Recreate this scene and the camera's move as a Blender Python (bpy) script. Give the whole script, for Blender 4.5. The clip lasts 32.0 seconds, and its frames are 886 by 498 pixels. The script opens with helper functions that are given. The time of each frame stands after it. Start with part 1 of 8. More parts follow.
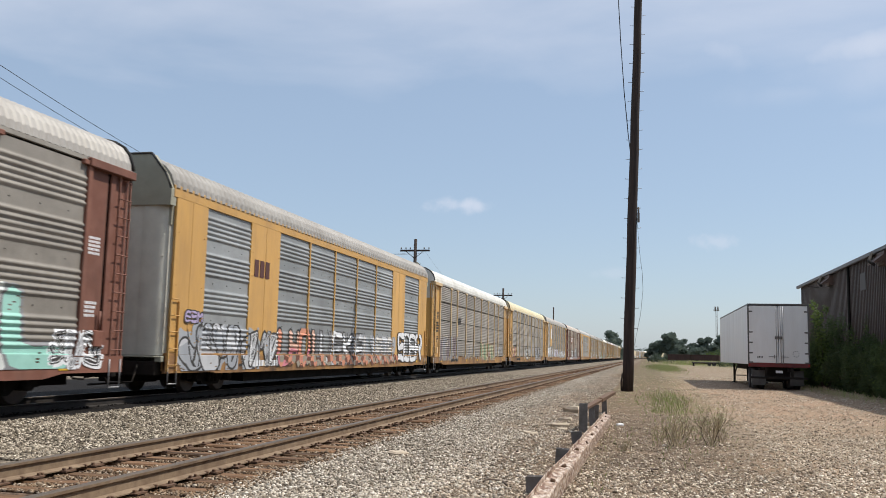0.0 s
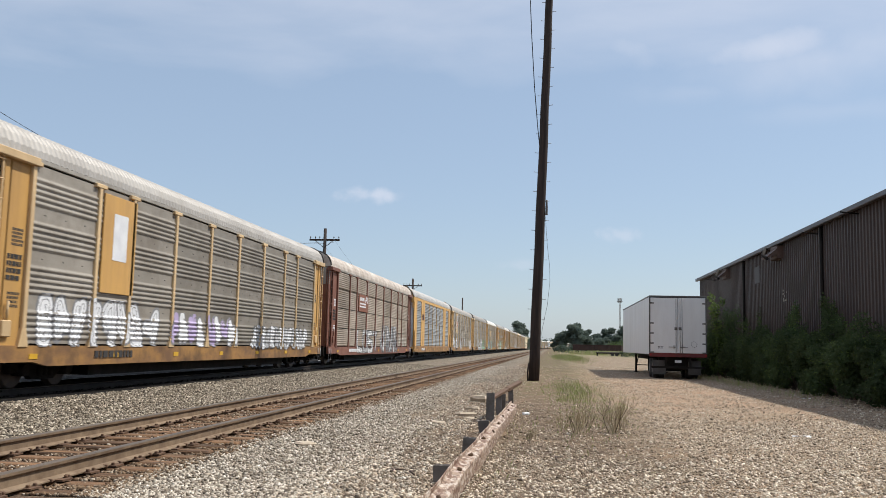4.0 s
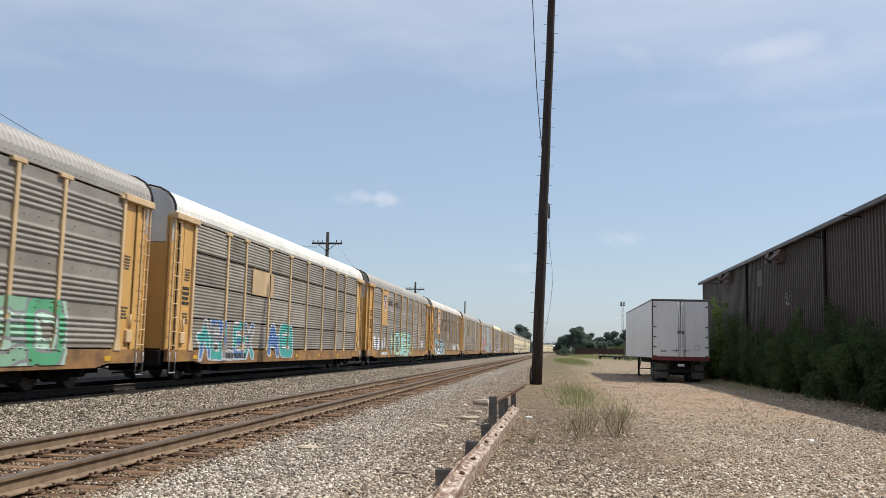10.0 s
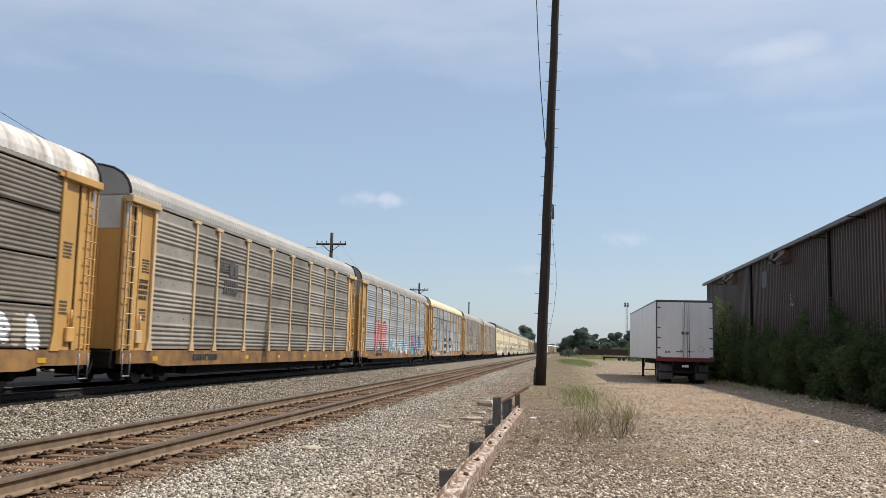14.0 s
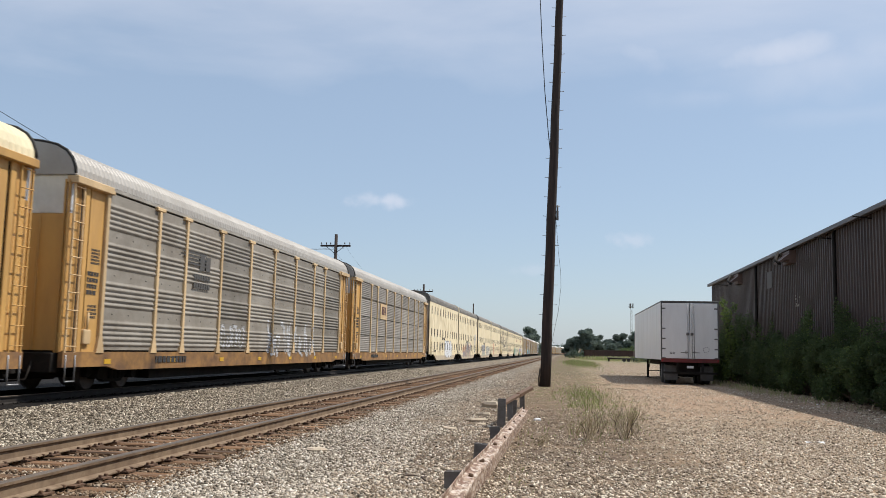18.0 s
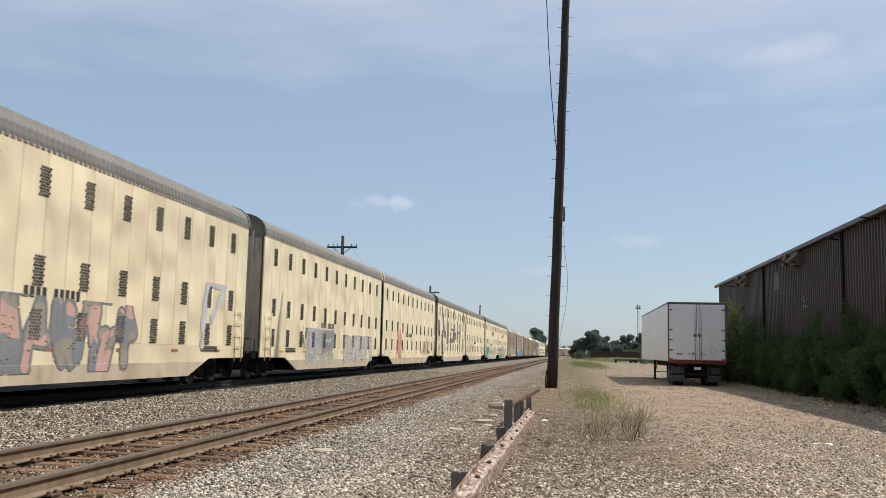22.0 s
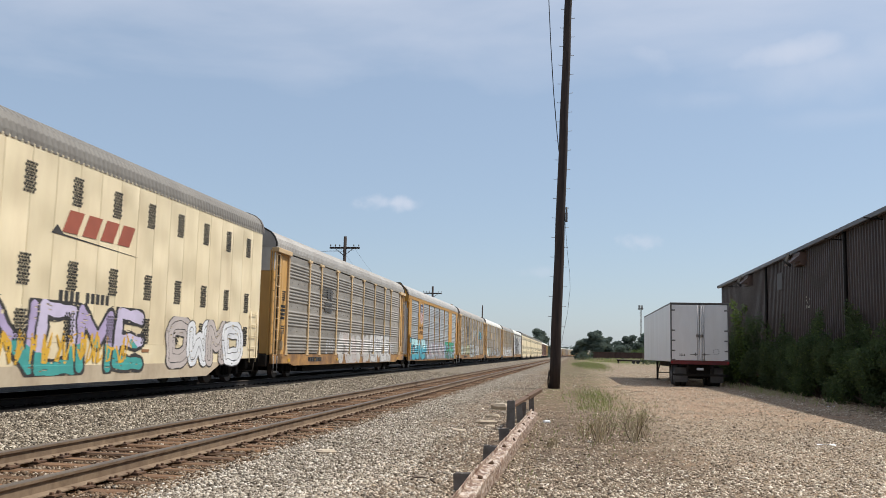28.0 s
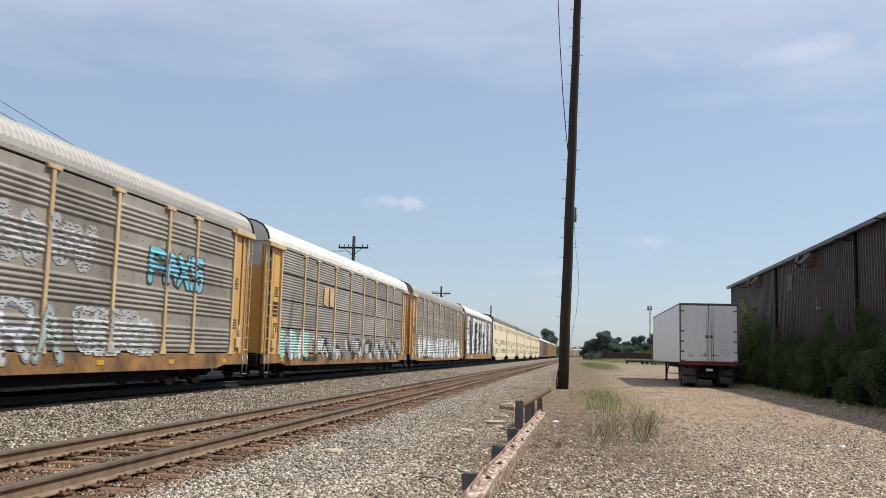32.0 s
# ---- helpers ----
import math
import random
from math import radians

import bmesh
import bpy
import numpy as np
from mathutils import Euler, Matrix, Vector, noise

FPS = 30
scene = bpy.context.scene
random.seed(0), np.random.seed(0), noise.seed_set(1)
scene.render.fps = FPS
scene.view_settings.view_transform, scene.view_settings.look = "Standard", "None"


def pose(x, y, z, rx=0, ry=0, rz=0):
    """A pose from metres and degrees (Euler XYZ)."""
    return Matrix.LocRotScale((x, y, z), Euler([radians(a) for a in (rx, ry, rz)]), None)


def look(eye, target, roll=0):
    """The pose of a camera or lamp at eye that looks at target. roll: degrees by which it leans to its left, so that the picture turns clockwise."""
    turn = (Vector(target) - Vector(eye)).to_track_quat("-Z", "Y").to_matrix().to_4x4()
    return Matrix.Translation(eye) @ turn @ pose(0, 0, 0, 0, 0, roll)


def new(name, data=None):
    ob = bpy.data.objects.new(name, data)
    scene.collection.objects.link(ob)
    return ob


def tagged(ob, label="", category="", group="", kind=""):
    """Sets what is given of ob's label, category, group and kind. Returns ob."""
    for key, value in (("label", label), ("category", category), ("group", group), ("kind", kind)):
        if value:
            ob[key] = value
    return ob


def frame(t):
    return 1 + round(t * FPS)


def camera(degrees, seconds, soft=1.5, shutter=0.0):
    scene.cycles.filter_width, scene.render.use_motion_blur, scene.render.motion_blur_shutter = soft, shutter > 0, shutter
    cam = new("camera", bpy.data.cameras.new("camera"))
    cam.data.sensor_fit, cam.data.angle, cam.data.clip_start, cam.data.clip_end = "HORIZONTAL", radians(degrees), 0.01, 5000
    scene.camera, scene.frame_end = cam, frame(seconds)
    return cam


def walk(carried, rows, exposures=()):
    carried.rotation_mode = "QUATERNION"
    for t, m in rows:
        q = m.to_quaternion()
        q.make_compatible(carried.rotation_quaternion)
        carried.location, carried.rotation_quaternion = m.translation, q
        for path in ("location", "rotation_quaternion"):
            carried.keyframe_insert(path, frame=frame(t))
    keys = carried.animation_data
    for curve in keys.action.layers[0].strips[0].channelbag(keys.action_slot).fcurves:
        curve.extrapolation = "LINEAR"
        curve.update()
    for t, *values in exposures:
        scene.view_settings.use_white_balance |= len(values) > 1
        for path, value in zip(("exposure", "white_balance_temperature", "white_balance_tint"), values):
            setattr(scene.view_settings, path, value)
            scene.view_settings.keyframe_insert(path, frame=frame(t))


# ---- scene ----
EYE = (0.0, 0.0, 1.42)
# seconds, tilt, roll, turn in degrees
TURNS = (
    (0, 96.692, -1.286, 12.871),
    (0.5, 96.739, -1.170, 13.052),
    (1, 96.773, -0.800, 12.554),
    (1.1, 96.781, -0.769, 12.020),
    (1.2, 96.789, -0.738, 11.001),
    (1.3, 96.797, -0.706, 10.002),
    (1.4, 96.805, -0.675, 9.003),
    (1.5, 96.813, -0.644, 8.011),
    (1.6, 96.754, -0.691, 7.130),
    (1.7, 96.695, -0.738, 6.533),
    (1.8, 96.635, -0.786, 6.270),
    (1.9, 96.576, -0.833, 6.325),
    (2, 96.517, -0.880, 6.513),
    (2.2, 96.421, -1.020, 6.814),
    (2.5, 96.277, -1.230, 7.183),
    (3, 96.220, -1.299, 7.002),
    (3.5, 96.194, -1.321, 6.991),
    (5.5, 96.232, -1.349, 7.090),
    (6, 96.318, -1.283, 7.281),
    (6.5, 96.373, -1.291, 7.506),
    (7, 96.428, -1.286, 7.502),
    (7.5, 96.478, -1.298, 7.394),
    (8, 96.480, -1.292, 7.258),
    (8.5, 96.497, -1.328, 7.332),
    (9, 96.480, -1.292, 7.285),
    (9.5, 96.392, -1.306, 7.156),
    (10, 96.417, -1.336, 7.165),
    (10.5, 96.457, -1.365, 7.096),
    (11, 96.511, -1.377, 7.184),
    (11.5, 96.490, -1.380, 7.333),
    (12, 96.478, -1.304, 7.342),
    (12.5, 96.473, -1.338, 7.323),
    (13, 96.468, -1.350, 7.190),
    (13.5, 96.464, -1.340, 7.229),
    (14, 96.463, -1.371, 7.418),
    (14.5, 96.477, -1.305, 7.487),
    (16.5, 96.508, -1.346, 7.446),
    (17, 96.495, -1.308, 7.545),
    (17.5, 96.527, -1.329, 7.625),
    (18, 96.543, -1.274, 7.714),
    (18.5, 96.531, -1.303, 7.550),
    (19, 96.498, -1.335, 7.620),
    (19.5, 96.528, -1.306, 7.764),
    (20, 96.573, -1.248, 7.958),
    (20.5, 96.574, -1.317, 7.956),
    (21, 96.574, -1.311, 8.004),
    (21.5, 96.578, -1.274, 8.127),
    (22, 96.617, -1.278, 8.139),
    (22.5, 96.613, -1.318, 7.939),
    (23, 96.622, -1.349, 7.784),
    (23.5, 96.635, -1.278, 7.984),
    (24, 96.636, -1.275, 7.968),
    (24.5, 96.634, -1.295, 7.908),
    (25, 96.635, -1.311, 8.071),
    (25.5, 96.649, -1.274, 8.282),
    (27.5, 96.667, -1.223, 8.299),
    (28, 96.656, -1.262, 8.298),
    (28.5, 96.631, -1.308, 8.498),
    (29, 96.650, -1.319, 8.619),
    (29.5, 96.680, -1.380, 8.553),
    (30, 96.708, -1.402, 8.627),
    (30.5, 96.700, -1.382, 8.649),
    (31, 96.659, -1.438, 8.647),
    (31.5, 96.640, -1.451, 8.689),
    (32, 96.640, -1.439, 8.843),
)
cam = camera(53.3, 32.0, soft=0.6, shutter=0.1)
walk(cam, [(t, pose(*EYE, a, b, c)) for t, a, b, c in TURNS],
     exposures=((0.0, 0.0), (0.8, -0.05), (1.8, 0.0), (19.6, 0.0), (20.8, -0.08), (27.6, -0.08), (28.6, 0.0), (32.0, 0.0)))

# ---- light ----
SUN_AZ, SUN_EL = 66.0, 57.0  # azimuth clockwise from +y
sun_dir = Vector((math.sin(radians(SUN_AZ)) * math.cos(radians(SUN_EL)),
                  math.cos(radians(SUN_AZ)) * math.cos(radians(SUN_EL)), math.sin(radians(SUN_EL))))
sun = new("sun", bpy.data.lights.new("sun", "SUN"))
sun.data.energy, sun.data.angle, sun.data.color = 4.8, radians(0.6), (1.0, 0.95, 0.87)
sun.matrix_basis = look(sun_dir * 100, (0, 0, 0))


def link(nt, a, b):
    nt.links.new(a, b)


def make_world():
    w = bpy.data.worlds.new("sky")
    scene.world = w
    w.use_nodes = True
    nt = w.node_tree
    n = nt.nodes
    n.clear()
    out = n.new("ShaderNodeOutputWorld")
    bg = n.new("ShaderNodeBackground")
    sky = n.new("ShaderNodeTexSky")
    sky.sky_type = "NISHITA"
    sky.sun_disc = False
    sky.sun_elevation, sky.sun_rotation = radians(SUN_EL), radians(SUN_AZ)
    sky.air_density, sky.dust_density, sky.ozone_density = 1.0, 0.8, 1.6
    co = n.new("ShaderNodeTexCoord")
    # high thin cloud, thicker towards the zenith, and small fair-weather clouds
    mp = n.new("ShaderNodeMapping")
    mp.inputs["Scale"].default_value = (1.3, 1.0, 4.0)
    nz = n.new("ShaderNodeTexNoise")
    nz.inputs["Scale"].default_value, nz.inputs["Detail"].default_value = 2.2, 7.0
    nz.inputs["Distortion"].default_value = 0.35
    link(nt, co.outputs["Generated"], mp.inputs["Vector"])
    link(nt, mp.outputs["Vector"], nz.inputs["Vector"])
    sep = n.new("ShaderNodeSeparateXYZ")
    link(nt, co.outputs["Generated"], sep.inputs[0])
    rise = n.new("ShaderNodeMapRange")
    rise.inputs[1].default_value, rise.inputs[2].default_value = 0.24, 0.38
    rise.inputs[3].default_value, rise.inputs[4].default_value = -0.34, 0.2
    link(nt, sep.outputs["Z"], rise.inputs[0])
    add = n.new("ShaderNodeMath")
    link(nt, nz.outputs["Fac"], add.inputs[0])
    link(nt, rise.outputs[0], add.inputs[1])
    thin = n.new("ShaderNodeMapRange")
    thin.inputs[1].default_value, thin.inputs[2].default_value = 0.38, 0.85
    thin.inputs[3].default_value, thin.inputs[4].default_value = 0.0, 0.75
    link(nt, add.outputs[0], thin.inputs[0])
    last = thin.outputs[0]
    for d, wide, high, strength, blur in CLOUDS:
        v = Vector(d).normalized()
        side = Vector((v.y, -v.x, 0)).normalized()
        up = side.cross(v) * -1
        if up.z < 0:
            up = -up
        a = n.new("ShaderNodeVectorMath")
        a.operation = "DOT_PRODUCT"
        a.inputs[1].default_value = side / wide
        b = n.new("ShaderNodeVectorMath")
        b.operation = "DOT_PRODUCT"
        b.inputs[1].default_value = up / high
        f = n.new("ShaderNodeVectorMath")
        f.operation = "DOT_PRODUCT"
        f.inputs[1].default_value = v
        for q in (a, b, f):
            link(nt, co.outputs["Generated"], q.inputs[0])
        cmb = n.new("ShaderNodeCombineXYZ")
        link(nt, a.outputs["Value"], cmb.inputs[0])
        link(nt, b.outputs["Value"], cmb.inputs[1])
        ln = n.new("ShaderNodeVectorMath")
        ln.operation = "LENGTH"
        link(nt, cmb.outputs[0], ln.inputs[0])
        wob = n.new("ShaderNodeTexNoise")
        wob.inputs["Scale"].default_value, wob.inputs["Detail"].default_value = 1.3 / wide, 6.0
        link(nt, co.outputs["Generated"], wob.inputs["Vector"])
        s = n.new("ShaderNodeMath")
        s.operation = "MULTIPLY_ADD"
        s.inputs[1].default_value, s.inputs[2].default_value = 2.4, -1.2
        link(nt, wob.outputs["Fac"], s.inputs[0])
        s2 = n.new("ShaderNodeMath")
        link(nt, ln.outputs["Value"], s2.inputs[0])
        link(nt, s.outputs[0], s2.inputs[1])
        m = n.new("ShaderNodeMapRange")
        m.interpolation_type = "SMOOTHSTEP"
        m.inputs[1].default_value, m.inputs[2].default_value = 0.6 - blur, 0.6 + blur
        m.inputs[3].default_value, m.inputs[4].default_value = strength, 0.0
        link(nt, s2.outputs[0], m.inputs[0])
        front = n.new("ShaderNodeMath")
        front.operation = "GREATER_THAN"
        front.inputs[1].default_value = 0.3
        link(nt, f.outputs["Value"], front.inputs[0])
        mm = n.new("ShaderNodeMath")
        mm.operation = "MULTIPLY"
        link(nt, m.outputs[0], mm.inputs[0])
        link(nt, front.outputs[0], mm.inputs[1])
        mx = n.new("ShaderNodeMath")
        mx.operation = "MAXIMUM"
        link(nt, last, mx.inputs[0])
        link(nt, mm.outputs[0], mx.inputs[1])
        last = mx.outputs[0]
    mix = n.new("ShaderNodeMix")
    mix.data_type = "RGBA"
    mix.inputs["B"].default_value = CLOUD_WHITE
    link(nt, last, mix.inputs["Factor"])
    # pale summer haze over the whole sky
    haze = n.new("ShaderNodeMix")
    haze.data_type = "RGBA"
    haze.inputs["Factor"].default_value = 0.5
    haze.inputs["B"].default_value = HAZE
    link(nt, sky.outputs[0], haze.inputs["A"])
    link(nt, haze.outputs["Result"], mix.inputs["A"])
    link(nt, mix.outputs["Result"], bg.inputs["Color"])
    bg.inputs["Strength"].default_value = SKY_STRENGTH
    link(nt, bg.outputs[0], out.inputs["Surface"])


SKY_STRENGTH = 0.12
CLOUD_WHITE = (6.1, 6.45, 7.4, 1)
HAZE = (4.0, 5.05, 6.5, 1)
CLOUDS = (((-0.205, 1, 0.172), 0.036, 0.011, 0.62, 0.5), ((0.075, 1, 0.128), 0.022, 0.010, 0.35, 0.6), ((-0.035, 1, 0.092), 0.03, 0.007, 0.2, 0.6),
          ((0.24, 1, 0.343), 0.075, 0.018, 0.6, 0.9), ((0.30, 1, 0.325), 0.10, 0.030, 0.5, 1.3), ((0.35, 1, 0.345), 0.10, 0.035, 0.45, 1.2),
          ((0.095, 1, 0.345), 0.045, 0.016, 0.33, 1.0), ((0.158, 1, 0.29), 0.06, 0.010, 0.18, 1.2), ((0.315, 1, 0.268), 0.09, 0.010, 0.18, 1.2))
make_world()


# ---- materials ----
def mat(name, a, b=None, rough=0.6, metal=0.0, scale=2.0, stretch=(1, 1, 1), bump=0.0, bscale=60.0,
        dirt=None, dirt_amount=0.5, dirt_scale=0.8, rand=0.12, thin=0.0, bdetail=5.0, gloss=0.35):
    """A worn surface: two tones in broad patches, fine grain, dirt with its own shape, a little difference from piece to piece."""
    m = bpy.data.materials.new(name)
    m.use_nodes = True
    nt = m.node_tree
    n = nt.nodes
    bs = n["Principled BSDF"]
    co = n.new("ShaderNodeTexCoord")
    oi = n.new("ShaderNodeObjectInfo")
    off = n.new("ShaderNodeVectorMath")
    off.operation = "MULTIPLY_ADD"
    off.inputs[0].default_value = (1, 1, 1)
    sc = n.new("ShaderNodeMath")
    sc.operation = "MULTIPLY"
    sc.inputs[1].default_value = 60.0
    link(nt, oi.outputs["Random"], sc.inputs[0])
    link(nt, sc.outputs[0], off.inputs[1])
    link(nt, co.outputs["Object"], off.inputs[2])
    mp = n.new("ShaderNodeMapping")
    mp.inputs["Scale"].default_value = stretch
    link(nt, off.outputs[0], mp.inputs["Vector"])
    n1 = n.new("ShaderNodeTexNoise")
    n1.inputs["Scale"].default_value, n1.inputs["Detail"].default_value = scale, 8.0
    n1.inputs["Roughness"].default_value = 0.62
    link(nt, mp.outputs[0], n1.inputs["Vector"])
    r1 = n.new("ShaderNodeMapRange")
    r1.inputs[1].default_value, r1.inputs[2].default_value = 0.36, 0.66
    link(nt, n1.outputs["Fac"], r1.inputs[0])
    mix = n.new("ShaderNodeMix")
    mix.data_type = "RGBA"
    mix.inputs["A"].default_value = (*a, 1)
    mix.inputs["B"].default_value = (*(b or [c * 0.8 for c in a]), 1)
    link(nt, r1.outputs[0], mix.inputs["Factor"])
    col = mix.outputs["Result"]
    if dirt:
        n2 = n.new("ShaderNodeTexNoise")
        n2.inputs["Scale"].default_value, n2.inputs["Detail"].default_value = dirt_scale, 10.0
        n2.inputs["Roughness"].default_value = 0.7
        mp2 = n.new("ShaderNodeMapping")
        mp2.inputs["Scale"].default_value = (stretch[0], stretch[1] * 1.4, stretch[2] * 0.6)
        link(nt, off.outputs[0], mp2.inputs["Vector"])
        link(nt, mp2.outputs[0], n2.inputs["Vector"])
        r2 = n.new("ShaderNodeMapRange")
        r2.inputs[1].default_value, r2.inputs[2].default_value = 0.47, 0.72
        r2.inputs[4].default_value = dirt_amount
        link(nt, n2.outputs["Fac"], r2.inputs[0])
        mx2 = n.new("ShaderNodeMix")
        mx2.data_type = "RGBA"
        mx2.inputs["B"].default_value = (*dirt, 1)
        link(nt, r2.outputs[0], mx2.inputs["Factor"])
        link(nt, col, mx2.inputs["A"])
        col = mx2.outputs["Result"]
    if rand:
        hv = n.new("ShaderNodeHueSaturation")
        mr = n.new("ShaderNodeMapRange")
        mr.inputs[3].default_value, mr.inputs[4].default_value = 1 - rand, 1 + rand
        link(nt, oi.outputs["Random"], mr.inputs[0])
        link(nt, mr.outputs[0], hv.inputs["Value"])
        link(nt, col, hv.inputs["Color"])
        col = hv.outputs["Color"]
    link(nt, col, bs.inputs["Base Color"])
    bs.inputs["Roughness"].default_value, bs.inputs["Metallic"].default_value = rough, metal
    bs.inputs["Specular IOR Level"].default_value = gloss
    if thin:   # light that passes through a leaf
        tr = n.new("ShaderNodeBsdfTranslucent")
        ms = n.new("ShaderNodeMixShader")
        ms.inputs[0].default_value = thin
        link(nt, col, tr.inputs["Color"])
        link(nt, bs.outputs[0], ms.inputs[1])
        link(nt, tr.outputs[0], ms.inputs[2])
        link(nt, ms.outputs[0], n["Material Output"].inputs["Surface"])
    if bump:
        nb = n.new("ShaderNodeTexNoise")
        nb.inputs["Scale"].default_value, nb.inputs["Detail"].default_value = bscale, bdetail
        link(nt, off.outputs[0], nb.inputs["Vector"])
        bp = n.new("ShaderNodeBump")
        bp.inputs["Strength"].default_value, bp.inputs["Distance"].default_value = 0.6, bump
        link(nt, nb.outputs["Fac"], bp.inputs["Height"])
        link(nt, bp.outputs[0], bs.inputs["Normal"])
    return m


RUST, SOOT = (0.16, 0.075, 0.04), (0.05, 0.045, 0.04)
M_YELLOW = mat("weathered_yellow_paint", (0.60, 0.345, 0.105), (0.52, 0.305, 0.105), 0.55, dirt=(0.30, 0.17, 0.07), dirt_amount=0.55, scale=1.2, stretch=(1, 1, 0.4), bump=0.002)
M_PALE = mat("faded_cream_yellow_paint", (0.63, 0.455, 0.255), (0.54, 0.385, 0.215), 0.6, dirt=(0.28, 0.19, 0.10), dirt_amount=0.5, scale=1.2, bump=0.002)
M_GOLD = mat("newer_golden_yellow_paint", (0.49, 0.25, 0.042), (0.42, 0.215, 0.042), 0.5, dirt=(0.22, 0.11, 0.04), dirt_amount=0.5, scale=1.0, stretch=(1, 1, 0.4), bump=0.002)
M_BROWN = mat("faded_red_brown_paint", (0.17, 0.068, 0.045), (0.22, 0.10, 0.07), 0.65, dirt=(0.08, 0.05, 0.04), dirt_amount=0.5, bump=0.002)
M_GALV = mat("dull_galvanised_steel", (0.335, 0.305, 0.265), (0.25, 0.228, 0.198), 0.55, metal=0.15, scale=0.9, stretch=(1, 0.6, 1.5), dirt=(0.17, 0.15, 0.13), dirt_amount=0.6, bump=0.002, rand=0.2)
M_GALV_DIRTY = mat("grimy_galvanised_steel", (0.295, 0.268, 0.23), (0.225, 0.203, 0.17), 0.65, metal=0.1, scale=0.9, stretch=(1, 0.6, 1.5), dirt=(0.12, 0.095, 0.07), dirt_amount=0.65, bump=0.002, rand=0.2)
M_GALV_DARK = mat("soot_browned_galvanised_steel", (0.225, 0.195, 0.16), (0.165, 0.142, 0.113), 0.65, metal=0.1, scale=0.9, stretch=(1, 0.6, 1.5), dirt=(0.09, 0.07, 0.05), dirt_amount=0.65, bump=0.002, rand=0.2)
M_GALV_BRIGHT = mat("clean_galvanised_steel", (0.43, 0.445, 0.45), (0.33, 0.345, 0.35), 0.42, metal=0.25, scale=0.8, stretch=(1, 0.6, 1.5), dirt=(0.24, 0.235, 0.23), dirt_amount=0.5, bump=0.002, rand=0.2)
M_GALV_BLUE = mat("bluish_galvanised_steel", (0.325, 0.335, 0.335), (0.25, 0.26, 0.26), 0.5, metal=0.2, scale=0.8, stretch=(1, 0.6, 1.5), dirt=(0.17, 0.165, 0.16), dirt_amount=0.55, bump=0.002, rand=0.2)
M_GALV_BROWN = mat("rust_tinted_galvanised_steel", (0.38, 0.325, 0.265), (0.26, 0.21, 0.16), 0.65, metal=0.1, scale=0.9, stretch=(1, 0.6, 1.5), dirt=(0.12, 0.085, 0.06), dirt_amount=0.6, bump=0.002, rand=0.2)
M_SILL = mat("rust_stained_sill", (0.40, 0.215, 0.07), (0.19, 0.105, 0.055), 0.65, scale=2.2, stretch=(1, 0.5, 0.9), dirt=(0.06, 0.037, 0.027), dirt_amount=0.95, dirt_scale=1.3, bump=0.002)
M_FASCIA = mat("grey_fascia", (0.34, 0.32, 0.28), (0.26, 0.24, 0.21), 0.6, scale=1.5, dirt=(0.15, 0.12, 0.1), dirt_amount=0.5)
M_ROOF = mat("grey_galvanised_roof", (0.37, 0.35, 0.32), (0.30, 0.28, 0.255), 0.55, metal=0.1, scale=0.6, dirt=(0.24, 0.22, 0.19), dirt_amount=0.45)
M_ROOF_WHITE = mat("whitish_roof_paint", (0.70, 0.69, 0.64), (0.58, 0.57, 0.52), 0.6, scale=0.6, dirt=(0.36, 0.33, 0.27), dirt_amount=0.45)
M_ROOF_SILVER = mat("silver_grey_roof_paint", (0.52, 0.51, 0.485), (0.42, 0.41, 0.39), 0.55, scale=0.6, dirt=(0.28, 0.26, 0.22), dirt_amount=0.4)
M_ROOF_CREAM = mat("cream_roof_paint", (0.68, 0.60, 0.40), (0.60, 0.525, 0.345), 0.6, scale=0.6, dirt=(0.42, 0.35, 0.24), dirt_amount=0.3)
M_ROOF_PATCHY = mat("peeling_white_roof_paint", (0.72, 0.70, 0.66), (0.33, 0.28, 0.23), 0.65, scale=0.9, stretch=(0.35, 2.2, 0.35), dirt=(0.30, 0.25, 0.20), dirt_amount=0.6)
M_ROOF_GREY = mat("dark_grey_roof_paint", (0.20, 0.185, 0.16), (0.155, 0.143, 0.125), 0.55, scale=0.7, dirt=(0.16, 0.14, 0.12), dirt_amount=0.4)
M_CREAM = mat("cream_side_paint", (0.79, 0.675, 0.455), (0.72, 0.61, 0.40), 0.5, scale=0.7, stretch=(1, 1, 0.5), dirt=(0.50, 0.36, 0.22), dirt_amount=0.3, rand=0.04, bump=0.3, bscale=0.9, bdetail=0.0)
M_CREAM_DIRTY = mat("dirty_cream_skirt_paint", (0.56, 0.47, 0.34), (0.47, 0.38, 0.27), 0.6, scale=1.2, dirt=(0.25, 0.17, 0.11), dirt_amount=0.6, rand=0.05)
M_END = mat("grimy_grey_brown_end_paint", (0.60, 0.55, 0.47), (0.40, 0.35, 0.29), 0.7, scale=1.6, stretch=(2, 2, 0.5), dirt=(0.16, 0.12, 0.09), dirt_amount=0.6)
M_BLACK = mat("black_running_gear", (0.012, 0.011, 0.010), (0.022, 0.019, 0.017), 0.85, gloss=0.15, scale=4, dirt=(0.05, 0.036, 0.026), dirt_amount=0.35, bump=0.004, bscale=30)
# Near-black for bolts, and for shade painted in vents and panel gaps.
M_BOLT_SHADE = mat("near_black_bolts_and_shade", (0.02, 0.02, 0.02), (0.03, 0.028, 0.025), 0.8, rand=0)
M_WHEEL = mat("oily_steel_wheel", (0.07, 0.06, 0.055), (0.11, 0.085, 0.07), 0.5, metal=0.5, scale=6)
